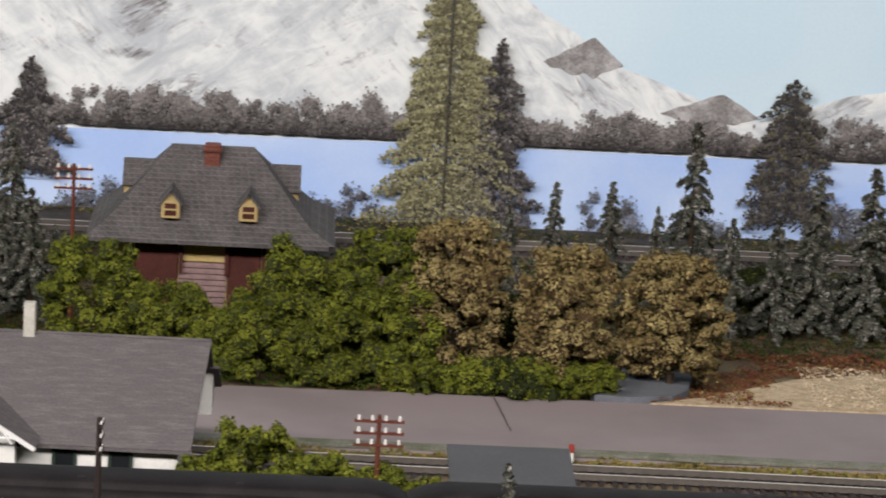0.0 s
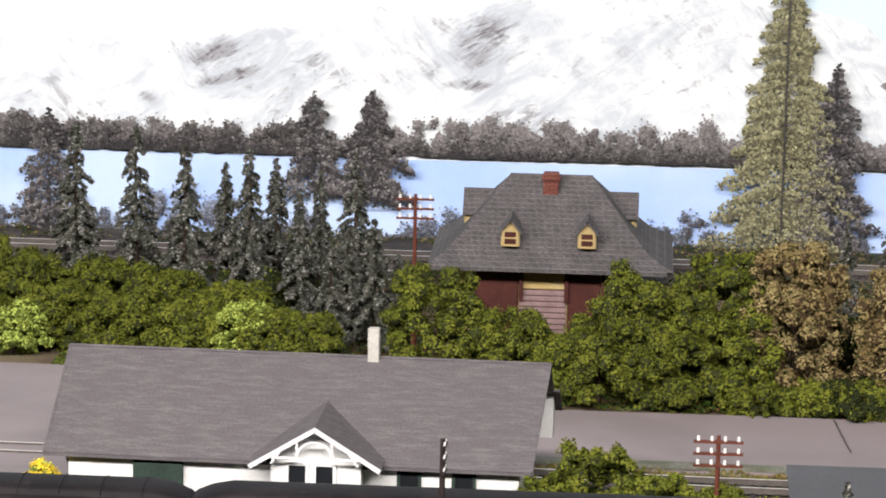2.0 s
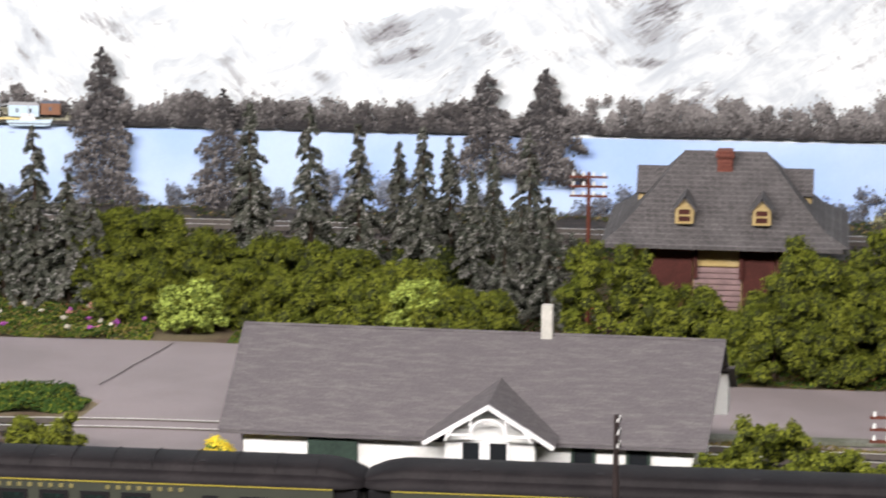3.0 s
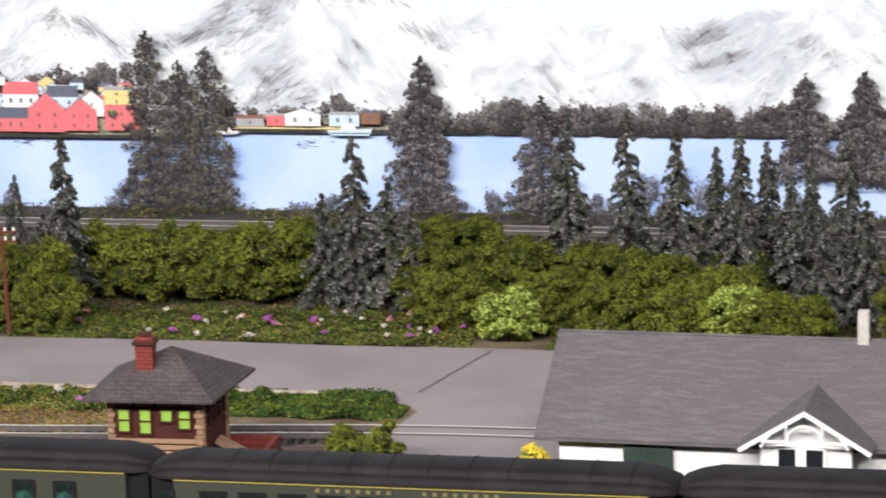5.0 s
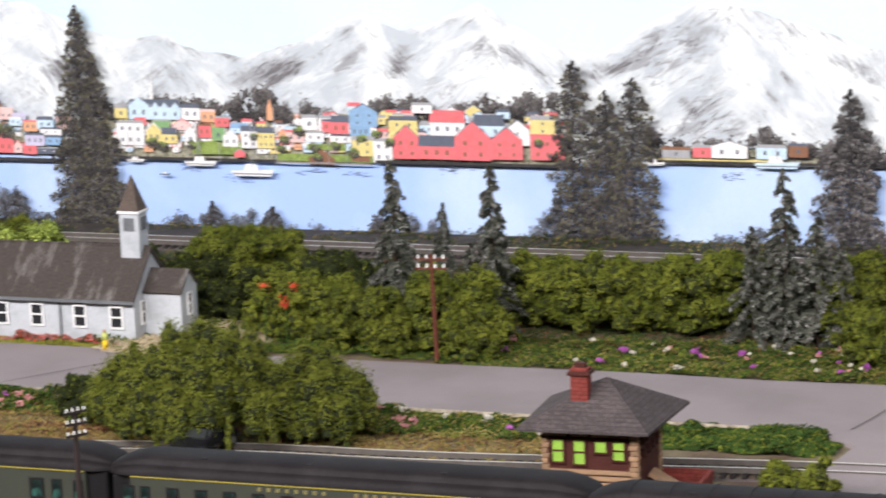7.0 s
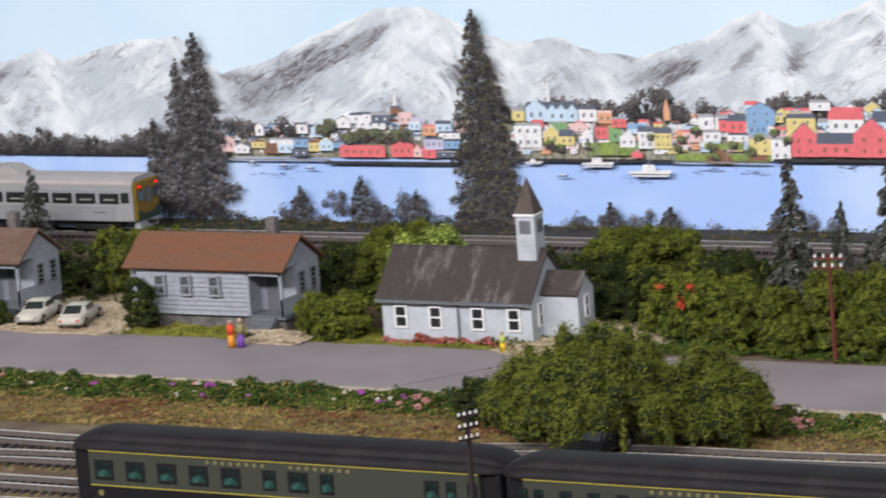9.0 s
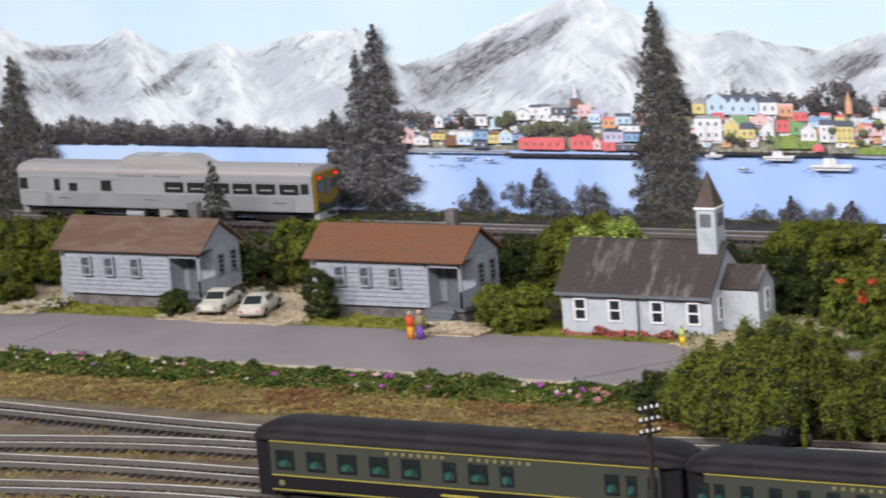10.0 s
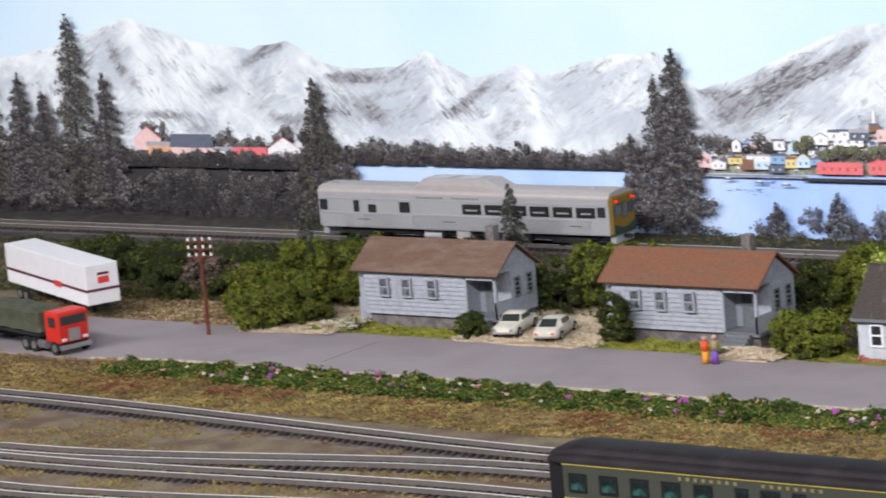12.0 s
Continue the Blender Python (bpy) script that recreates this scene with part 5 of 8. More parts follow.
# ---- signal tower ----
def signal_tower():
    d = thing("tower", "small brick signal tower with lime window blinds and a pyramid roof", "tower", at=(-0.5145, 1.567, 0), turn=2.5)
    part("wall", box(-0.026, 0.026, -0.026, 0.026, -0.004, 0.0505), maroon, d)
    e, zE, zP = 0.0395, 0.0482, 0.0705
    bm = bmesh.new()
    c = [bm.verts.new(p) for p in ((-e + 0.001, -0.0345, zE + 0.0004), (0.0350, -0.0345, zE + 0.0004), (e + 0.001, e, zE), (-e, e, zE))]
    top = bm.verts.new((0.004, 0, zP))
    low = [bm.verts.new(v.co - Vector((0, 0, 0.0015))) for v in c]
    for i in range(4):
        j = (i + 1) % 4
        bm.faces.new((c[i], c[j], top))
        bm.faces.new((c[i], low[i], low[j], c[j]))
    bm.faces.new(low)
    bmesh.ops.recalc_face_normals(bm, faces=bm.faces[:])
    part("roof", bm, tower_roof, d, "dark grey shingled pyramid roof")
    ch = part("chimney", box(-0.0125, -0.0025, -0.016, -0.008, 0.054, 0.0785, 0.0004), brick_red, d, "red brick chimney")
    part("chimney_cap", box(-0.0138, -0.0012, -0.0172, -0.0068, 0.0745, 0.0768, 0.0003, box(-0.0105, -0.0045, -0.014, -0.010, 0.0768, 0.081)), maroon, ch)
    for s in (-1, 1):
        for k in range(15):
            z = 0.004 + k * 0.003
            w = 0.0042 if k % 2 else 0.0032
            part("corner_stone", box(s * 0.0265 - w * (s > 0), s * 0.0265 + w * (s < 0), -0.0275, -0.0235, z, z + 0.0025, 0.0002), tan_trim, d)
            part("corner_stone", box(0.0235, 0.0275, s * 0.0268 - w * (s > 0), s * 0.0268 + w * (s < 0), z, z + 0.0025, 0.0002), tan_trim, d)
    for k in range(3):
        part("base_course", box(-0.0265, 0.0265, -0.0272, -0.026, 0.0155 + 0.0035 * k, 0.018 + 0.0035 * k, 0.0002), tan_trim, d)
    for wx, h in ((-0.0175, 0.0145), (-0.0055, 0.0155), (0.0065, 0.0085), (0.0165, 0.0125)):
        window(d, wx, -0.0262, 0.0425 - h / 2, 0.0082, h, maroon, lime_pane, 1 if h > 0.012 else 0, label="window with a lime green blind")
        part("lintel", box(wx - 0.005, wx + 0.005, -0.0278, -0.026, 0.0435, 0.0455, 0.0003), tan_trim, d)
    for wy in (-0.016, -0.005, 0.006, 0.016):
        window(d, 0.0262, wy, 0.036, 0.008, 0.016, maroon, dark_pane, 1, "side", label="dark side window")
    deck = part("deck", box(0.028, 0.056, -0.012, 0.026, -0.003, 0.0075, 0.0005), brick_red, d, "low red brick platform")
    part("parapet", box(0.0535, 0.0565, -0.0125, 0.0265, 0.0075, 0.0135, 0.0004, box(0.028, 0.0535, 0.0235, 0.0265, 0.0075, 0.0135, 0.0004)), brick_red, deck)
    part("ramp", slab((0.028, -0.006, 0.019), (0.028, 0.006, 0.019), (0.049, 0.006, 0.0075), (0.049, -0.006, 0.0075), 0.002), tan_trim, d, "tan stair ramp")
    return d


signal_tower()


# ---- old station with dormers ----
def dormer(parent, x, y, z, w, h, depth, turn, gable=True, label="ochre dormer with a dark red window"):
    m = pose(x, y, z, 0, 0, turn)
    ob = part("dormer", box(-w / 2, w / 2, 0, depth, 0, h), yellow_wall, parent, label)
    ob.matrix_basis = m
    over = w * 0.16
    if gable:
        part("gable", poly_prism([(-w / 2, h), (w / 2, h), (0, h + w * 0.55)], 0.0004, depth), yellow_wall, ob)
        bm = slab((-w / 2 - over, -0.0022, h - over), (0, -0.0022, h + w * 0.62), (0, depth, h + w * 0.62), (-w / 2 - over, depth, h - over), 0.001)
        bm = slab((w / 2 + over, -0.0022, h - over), (0, -0.0022, h + w * 0.62), (0, depth, h + w * 0.62), (w / 2 + over, depth, h - over), 0.001, bm)
    else:
        bm = slab((-w / 2 - over, -0.003, h), (w / 2 + over, -0.003, h), (w / 2 + over, depth, h + depth * 0.25), (-w / 2 - over, depth, h + depth * 0.25), 0.0015)
    part("dormer_roof", bm, station_roof, ob)
    window(ob, 0, 0, h * 0.5, w * 0.84, h * 0.98, yellow_wall, maroon, 1)
    return ob


def old_station():
    X, Y = -0.0545, 1.983
    d = thing("station", "old railway station with a flared grey shingle roof and ochre walls", "station", at=(X, Y, 0))
    ex, ey, ze, zr, rx = 0.0765, 0.059, 0.0545, 0.1035, 0.027
    part("wall", box(-0.06, 0.06, -0.042, 0.042, -0.004, 0.058), yellow_wall, d)
    # roof: flared skirt and steeper upper hips
    bm = bmesh.new()
    rings = []
    for kx, ky, z in ((ex, ey, ze), (ex - 0.011, ey - 0.012, ze + 0.0075), (ex - 0.021, ey - 0.023, ze + 0.0175), (rx, 0.0012, zr)):
        k = 0.004 if z < ze + 0.005 else 0.0
        rings.append([bm.verts.new(p) for p in ((-kx, -ky, z), (kx + k, -ky, z), (kx + k, ky, z), (-kx, ky, z))])
    for a, b in zip(rings, rings[1:]):
        for i in range(4):
            j = (i + 1) % 4
            bm.faces.new((a[i], a[j], b[j], b[i]))
    bm.faces.new(rings[-1])
    bm.faces.new([bm.verts.new(v.co - Vector((0, 0, 0.002))) for v in rings[0]][::-1])
    bmesh.ops.recalc_face_normals(bm, faces=bm.faces[:])
    part("roof", bm, station_roof, d, "flared hip roof of grey shingles")
    part("ridge_cap", tube((-rx, 0, zr + 0.0003), (rx, 0, zr + 0.0003), 0.0009), station_roof, d)
    for y in (-ey - 0.0012, ey):
        part("eave_board", box(-ex, ex, y, y + 0.0012, ze - 0.0026, ze), station_roof, d, "grey eave board")
    dormer(d, -0.0240, -0.0485, 0.0662, 0.0118, 0.0108, 0.03, 0)
    dormer(d, 0.0250, -0.0485, 0.0662, 0.0118, 0.0108, 0.03, 0)
    for s in (-1, 1):
        dormer(d, s * 0.055, 0.004, 0.069, 0.02, 0.012, 0.036, 90 * s, label="wide ochre side dormer with a grey roof")
    ch = part("chimney", box(-0.005, 0.005, -0.0125, -0.002, 0.085, 0.107, 0.0004), brick_brown, d, "weathered red-brown brick chimney")
    part("chimney_cap", box(-0.0060, 0.0060, -0.0135, -0.0010, 0.1025, 0.105, 0.0003), brick_brown, ch)
    part("freight_door", box(-0.046, -0.0185, -0.0445, -0.0415, 0.0, 0.05, 0.0004), maroon, d, "large maroon freight door")
    part("freight_door", box(0.0135, 0.034, -0.0445, -0.0415, 0.0, 0.05, 0.0004), maroon, d, "large maroon freight door")
    part("ochre_panel", box(-0.0175, 0.0125, -0.0436, -0.0415, 0.0375, 0.05, 0.0003), yellow_wall, d)
    bm = None
    for k in range(9):
        bm = box(-0.0175, 0.0125, -0.0450 + 0.0001 * k, -0.0415, 0.004 + 0.0037 * k, 0.0071 + 0.0037 * k, 0.0002, bm)
    part("lower_siding", bm, mat("mauve_lap_boards", (0.25, 0.17, 0.17), 0.8, 0.15, 120), d, "weathered mauve lap boards")
    for bx in (-0.048, -0.0165, 0.0125, 0.036):
        part("eave_bracket", box(bx - 0.0012, bx + 0.0012, -0.047, -0.042, 0.03, 0.053), maroon, d)
    return d


old_station()


# ---- two small grey houses ----
def grey_house(x0, x1, y, roof, label, chimney_at):
    w = x1 - x0
    d = thing("house", label, "house", "grey houses", at=((x0 + x1) / 2, y + 0.028, 0))
    hx, fy = w / 2, -0.026
    zb, ze, zr = 0.0085, 0.0432, 0.0632
    part("foundation", box(-hx + 0.012, hx - 0.005, fy + 0.003, 0.027, -0.004, zb, 0.0006), stone_base, d, "rough grey stone foundation")
    # body with an open porch cut out of the front corner
    px = hx - 0.034
    body = box(-hx + 0.010, px, fy + 0.0012, 0.0275, zb, ze)
    body = box(px, hx - 0.004, fy + 0.020, 0.0275, zb, ze, 0, body)
    wall = part("wall", body, grey_siding, d)
    sid = lap_wall(-hx + 0.010, px, fy + 0.001, zb, ze, 10, 0.0010)
    sid = lap_wall(fy + 0.020, 0.0275, hx - 0.004, zb, ze, 10, 0.0009, "y", sid)
    part("siding", sid, grey_siding, d, "peeling grey lap siding")
    for gx in (-hx + 0.010, hx - 0.0042):
        part("gable", poly_prism([(fy + 0.001, ze), (0.0275, ze), (0.0008, zr - 0.0015)], gx - 0.0006, gx + 0.0006, axis="x"), grey_siding, d)
    gable_roof(d, -hx, hx, fy - 0.004, 0.0008, 0.0325, ze, zr + 0.0016, 0.0013, roof)
    part("porch_floor", box(px, hx - 0.003, fy, fy + 0.0205, zb - 0.002, zb + 0.0008), dark_siding, d)
    for qx in (px + 0.001, hx - 0.0052):
        part("porch_post", box(qx - 0.0011, qx + 0.0011, fy, fy + 0.0022, zb, ze), grey_siding, d)
    part("porch_rail", box(px, hx - 0.004, fy, fy + 0.0018, ze - 0.0045, ze), grey_siding, d)
    part("porch_wall", box(hx - 0.0062, hx - 0.004, fy, fy + 0.0202, zb, zb + 0.013), grey_siding, d)
    door = part("door", box(px + 0.006, px + 0.017, fy + 0.0186, fy + 0.0202, zb, zb + 0.027, 0.0003), dark_siding, d, "weathered grey front door")
    for k in range(4):
        part("step", box(px + 0.004, hx - 0.010, fy - 0.0035 - 0.0035 * k, fy - 0.0035 * k, -0.003, 0.0085 - 0.0024 * k, 0.0002), dark_siding, d)
    for wx in (-hx + 0.031, -hx + 0.053, -hx + 0.078):
        window(d, wx, fy - 0.0012, 0.0305, 0.0098, 0.0155, grey_siding, dusty_pane, 1, label="weathered sash window")
    for wy in (0.0015, 0.018):
        window(d, hx - 0.0036, wy, 0.029, 0.0075, 0.0165, dark_siding, None, 1, "side", label="side sash window")
    part("lean_to", box(-hx - 0.006, -hx + 0.010, fy + 0.012, 0.02, -0.004, 0.018, 0.0006, box(-hx + 0.001, -hx + 0.010, fy + 0.006, 0.02, 0.0, ze - 0.002)), grey_siding, d, "small side entry with a step")
    part("chimney", box(chimney_at - 0.004, chimney_at + 0.004, 0.006, 0.014, 0.05, 0.075, 0.0004), stone_base, d, "stubby grey chimney")
    return d


grey_house(-1.519, -1.377, 1.881, brown_roof, "weathered grey clapboard house with a dull brown roof", 0.042)
grey_house(-1.2845, -1.146, 1.881, rust_roof, "weathered grey clapboard house with a rusty brown roof", 0.04)


# ---- little church ----
def little_church():
    x0, x1 = -1.0635, -0.9415
    d = thing("church", "small pale church with a dark streaked roof and a steeple", "church", at=((x0 + x1) / 2, 1.897, 0))
    hx = (x1 - x0) / 2
    gable_walls(d, -hx + 0.003, hx - 0.002, -0.028, 0.028, -0.004, 0.0315, 0.0585, church_wall)
    gable_roof(d, -hx, hx, -0.0325, 0, 0.0325, 0.0292, 0.0612, 0.0013, church_roof)
    part("ridge_cap", tube((-hx, 0, 0.0613), (hx, 0, 0.0613), 0.0008), church_roof, d)
    part("eave_board", box(-hx, hx, -0.0329, -0.0323, 0.0268, 0.0290), dark_siding, d)
    part("downpipe", tube((0.0025, -0.0292, 0), (0.0025, -0.0292, 0.0285), 0.0007), dark_siding, d, "thin grey downpipe")
    for wx in (-0.043, -0.0155, 0.0175, 0.0455):
        window(d, wx, -0.0282, 0.0165, 0.0105, 0.0165, trim_white, None, 1, label="sash window with a bright white frame")
    window(d, hx - 0.0018, -0.015, 0.018, 0.007, 0.017, trim_white, None, 1, "side", label="narrow side window with a white frame")
    # steeple over the entry end
    sx = hx - 0.0125
    st = part("steeple", box(sx - 0.0073, sx + 0.0073, -0.0073, 0.0073, 0.045, 0.0862, 0.0004), church_wall, d, "square white steeple")
    part("louvre", box(sx - 0.0040, sx + 0.0040, -0.0080, -0.007, 0.073, 0.082), dark_siding, st)
    part("louvre", box(sx + 0.007, sx + 0.0080, -0.0040, 0.0040, 0.073, 0.082), dark_siding, st)
    part("cornice", box(sx - 0.0084, sx + 0.0084, -0.0084, 0.0084, 0.0850, 0.0868, 0.0003), trim_white, st)
    bm = bmesh.new()
    bmesh.ops.create_cone(bm, cap_ends=True, segments=4, radius1=0.0108, radius2=0.0003, depth=0.0245)
    bm.transform(Matrix.Translation((sx, 0, 0.0989)) @ Matrix.Rotation(radians(45), 4, "Z"))
    part("spire", bm, steeple_brown, st, "brown pyramid spire")
    # entry annex
    an = part("annex", poly_prism([(-0.012, -0.004), (0.014, -0.004), (0.014, 0.033), (0.001, 0.0445), (-0.012, 0.033)], hx - 0.002, hx + 0.026, axis="x"), church_wall, d, "gabled entry annex")
    bm = slab((hx - 0.002, -0.0145, 0.0318), (hx + 0.0275, -0.0145, 0.0318), (hx + 0.0275, 0.001, 0.0462), (hx - 0.002, 0.001, 0.0462), 0.0011)
    bm = slab((hx - 0.002, 0.0165, 0.0318), (hx + 0.0275, 0.0165, 0.0318), (hx + 0.0275, 0.001, 0.0462), (hx - 0.002, 0.001, 0.0462), 0.0011, bm)
    part("annex_roof", bm, church_roof, an)
    window(an, hx + 0.0262, 0.001, 0.022, 0.007, 0.016, trim_white, None, 1, "side")
    part("foundation", box(-hx + 0.004, hx - 0.003, -0.0272, 0.0272, -0.004, 0.0015), stone_base, d)
    return d


little_church()


# ---- low grey shed by the yard ----
def yard_shed():
    d = thing("shed", "low shed with a plain dark grey roof", "shed", at=(0.117, 1.53, 0))
    part("wall", box(-0.027, 0.027, -0.028, 0.028, -0.005, 0.026), dark_siding, d)
    part("roof", slab((-0.0325, -0.036, 0.0262), (0.0315, -0.036, 0.0262), (0.0315, 0.036, 0.0335), (-0.0325, 0.036, 0.0335), 0.0016), mat("plain_slate_roof", (0.085, 0.09, 0.10), 0.85, 0.08, 30), d)
    return d


yard_shed()

# ---- trains ----
silver = mat("satin_stainless", (0.50, 0.51, 0.53), 0.30, 0.05, 40, None, 0.4, 0.03, 500, metal=0.4)
silver_dull = mat("silver_roof_paint", (0.40, 0.37, 0.36), 0.45, 0.06, 40, None, 0.4, 0.03, 500, metal=0.15)
cab_yellow = mat("cab_yellow", (0.21, 0.13, 0.012), 0.5, 0.1, 100)
cab_green = mat("cab_dark_green", (0.03, 0.05, 0.03), 0.5, 0.1, 100)
black_under = mat("black_underframe", (0.018, 0.018, 0.019), 0.7, 0.3, 100)
coach_green = mat("coach_olive_green", (0.043, 0.048, 0.038), 0.5, 0.04, 60)
coach_black = mat("coach_black_band", (0.012, 0.012, 0.014), 0.4, 0.1, 60)
coach_roof = mat("black_coach_roof", (0.013, 0.0115, 0.013), 0.62, 0.15, 40, (0.020, 0.0175, 0.019), 0.4, 0.12, 500, spec=0.13)
gold = mat("gold_stripe", (0.34, 0.29, 0.05), 0.5, 0.05, 90)
gold_dim = mat("worn_gold_paint", (0.19, 0.17, 0.07), 0.5, 0.1, 90)
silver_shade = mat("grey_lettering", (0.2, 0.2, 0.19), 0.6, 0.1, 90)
red_lamp = glow("red_marker_lamp", (0.9, 0.004, 0.008), 1.2)
rail_glass = glass("tinted_glass", (0.03, 0.035, 0.035))
teal_glass = mat("teal_tinted_glass", (0.008, 0.014, 0.014), 0.15, 0.3, 110, (0.03, 0.10, 0.085), 0.36, 0, 300)
pale_inside = mat("pale_interior", (0.35, 0.36, 0.33), 0.7, 0.3, 300)


def profile_body(x0, x1, profile, sections=2, bm=None, taper0=1.0, taper1=1.0):
    """A body lofted along x from an outline of (y, z)."""
    own = bmesh.new()
    a = [own.verts.new((x0, y * taper0, z)) for y, z in profile]
    b = [own.verts.new((x1, y * taper1, z)) for y, z in profile]
    for i in range(len(profile)):
        j = (i + 1) % len(profile)
        own.faces.new((a[i], a[j], b[j], b[i]))
    own.faces.new(a[::-1])
    own.faces.new(b)
    bmesh.ops.recalc_face_normals(own, faces=own.faces[:])
    return join(bm, own)


def arch(half, z0, z1, n=10, flat=0.55):
    """Roof outline from one side to the other, with softly rounded shoulders."""
    pts = []
    for i in range(n + 1):
        a = math.pi * i / n
        pts.append((half * math.copysign(abs(math.cos(a)) ** flat, math.cos(a)), z0 + (z1 - z0) * math.sin(a) ** 0.9))
    return pts


def truck_set(parent, x, z, wheel=0.0048, gap=0.014):
    t = part("bogie", box(x - gap * 1.25, x + gap * 1.25, -0.0135, 0.0135, z + wheel * 0.8, z + wheel * 1.6, 0.0006), black_under, parent, "black bogie frame")
    for s in (-1, 1):
        for side in (-1, 1):
            part("wheel", tube((x + s * gap * 0.72, side * 0.0076, z + wheel), (x + s * gap * 0.72, side * 0.0098, z + wheel), wheel, None, 14), black_under, t)
        part("side_frame", box(x - gap * 1.2, x + gap * 1.2, s * 0.0125 - 0.0012, s * 0.0125 + 0.0012, z + wheel * 0.7, z + wheel * 1.5, 0.0004), black_under, t)
    return t


def letter_bars(words, pitch, height, material, parent, x, y, z, label):
    """Plain upright bars in place of a lettered name: one for each sign."""
    total = sum(words) + 2.5 * (len(words) - 1)
    at, made = x - total * pitch / 2, None
    for n in words:
        for _ in range(n):
            m = pose(at + pitch / 2, y, z)
            if made is None:
                made = part("letter_bar", box(-pitch * 0.2, pitch * 0.2, -0.00025, 0.00025, 0, height), material, parent, label)
                made.matrix_basis = m
            else:
                share(made, m, parent)
            at += pitch
        at += 2.5 * pitch


def railcar(x0, x1):
    L = x1 - x0
    zr = TRACK_Z + 0.0026
    d = thing("railcar", "silver fluted railcar with a roof dome and yellow cab end", "railcar", at=((x0 + x1) / 2, TRACK_Y, zr))
    h = L / 2
    W = 0.0178
    zs, ze, zt = 0.0115, 0.0405, 0.0475
    side = [(-W, zs), (W, zs)] + [(y, z) for y, z in arch(W, ze, zt, 14, 0.5)]
    part("body", profile_body(-h + 0.004, h - 0.004, side), silver, d, smooth=False)
    roof = [(y * 1.012, z + 0.0004) for y, z in arch(W, ze, zt, 14, 0.5)]
    part("roof", profile_body(-h + 0.002, h - 0.003, roof + [(-W * 0.9, ze - 0.0002), (W * 0.9, ze - 0.0002)][::-1][:0] or roof), silver_dull, d, "silver arched roof", smooth=False)
    # fluted lower side
    for k in range(7):
        z = zs + 0.0012 + 0.00165 * k
        for s in (-1, 1):
            part("flute", box(-h + 0.030, h - 0.022, s * (W + 0.0005) - 0.0005, s * (W + 0.0005) + 0.0005, z, z + 0.0008), silver, d, "raised stainless flute along the side")
    for s in (-1, 1):
        for z in (0.0365, 0.0236):
            part("belt_rail", box(-h + 0.005, h - 0.005, s * (W + 0.0003) - 0.0003, s * (W + 0.0003) + 0.0003, z, z + 0.0007), silver, d)
    # dome on the roof
    dm = bmesh.new()
    pts = ((-0.052, 0.0150, 0.0466, 0.6), (-0.041, 0.0162, 0.0545, 1), (0.026, 0.0162, 0.0545, 1), (0.041, 0.0150, 0.0466, 0.6))
    rings = []
    for x, hw, z, k in pts:
        rings.append([dm.verts.new(p) for p in ((x, -hw, 0.0435), (x, -hw * 0.97, 0.0435 + (z - 0.0435) * 0.55), (x, -hw * 0.62, z), (x, hw * 0.62, z), (x, hw * 0.97, 0.0435 + (z - 0.0435) * 0.55), (x, hw, 0.0435))])
    for a, b in zip(rings, rings[1:]):
        for i in range(5):
            dm.faces.new((a[i], a[i + 1], b[i + 1], b[i]))
    dm.faces.new(rings[0])
    dm.faces.new(rings[-1][::-1])
    bmesh.ops.recalc_face_normals(dm, faces=dm.faces[:])
    dome = part("roof_dome", dm, silver_dull, d, "raised radiator dome with sloped ends")
    for gx in (-0.026, 0.004):
        part("grille", box(gx - 0.010, gx + 0.010, -0.009, 0.009, 0.0545, 0.0551, 0.0002), silver, dome)
    # windows on both sides
    for s, turn in ((-1, 0), (1, 180)):
        for k in range(6):
            x = (0.0130 + k * 0.0232) * L / 0.31
            w = window(d, 0, 0, 0, 0.0185, 0.0082, black_under, rail_glass, 0, label="wide passenger window")
            part("seat_back", box(-0.0062 + 0.0006 * (k % 3), 0.0058 - 0.0008 * (k % 2), -0.0006, -0.0004, -0.0031, -0.0004), pale_inside, w, "pale seat behind the glass")
            w.matrix_basis = pose(x if s < 0 else x, s * (W + 0.0002), 0.0305, 0, 0, turn)
        for x, w_, h_, z in ((-0.147, 0.0075, 0.0088, 0.0312), (-0.1105, 0.0055, 0.010, 0.0305), (-0.0935, 0.0078, 0.0065, 0.0288), (-0.058, 0.0105, 0.0088, 0.0305), (0.1445, 0.0072, 0.0082, 0.0312)):
            w = window(d, 0, 0, 0, w_, h_, black_under, rail_glass, 1 if x == -0.058 else 0, label="small side window")
            w.matrix_basis = pose(x * L / 0.31, s * (W + 0.0002), z, 0, 0, turn)
        for x in (-0.1105, -0.058, 0.1445):
            door = part("door", box(x * L / 0.31 - 0.0072, x * L / 0.31 + 0.0072, s * (W + 0.0002) - 0.0003, s * (W + 0.0002) + 0.0003, zs + 0.0005, 0.0362, 0.0001), silver, d, "plain silver side door")
    letter_bars((8, 8), 0.0036, 0.0017, silver_shade, d, -0.012, -W - 0.0006, 0.0385, "small grey bar of lettering")
    for bx in (-0.104, -0.012, 0.118):
        part("number_bar", box(bx - 0.006, bx + 0.006, -W - 0.0007, -W - 0.0002, 0.0186, 0.0194), black_under, d, "small dark bar of unreadable writing")
    # yellow cab end
    cab = part("cab_end", box(h - 0.0042, h - 0.0005, -W * 0.96, W * 0.96, zs, 0.0435, 0.0012), cab_yellow, d, "yellow cab end with dark windows")
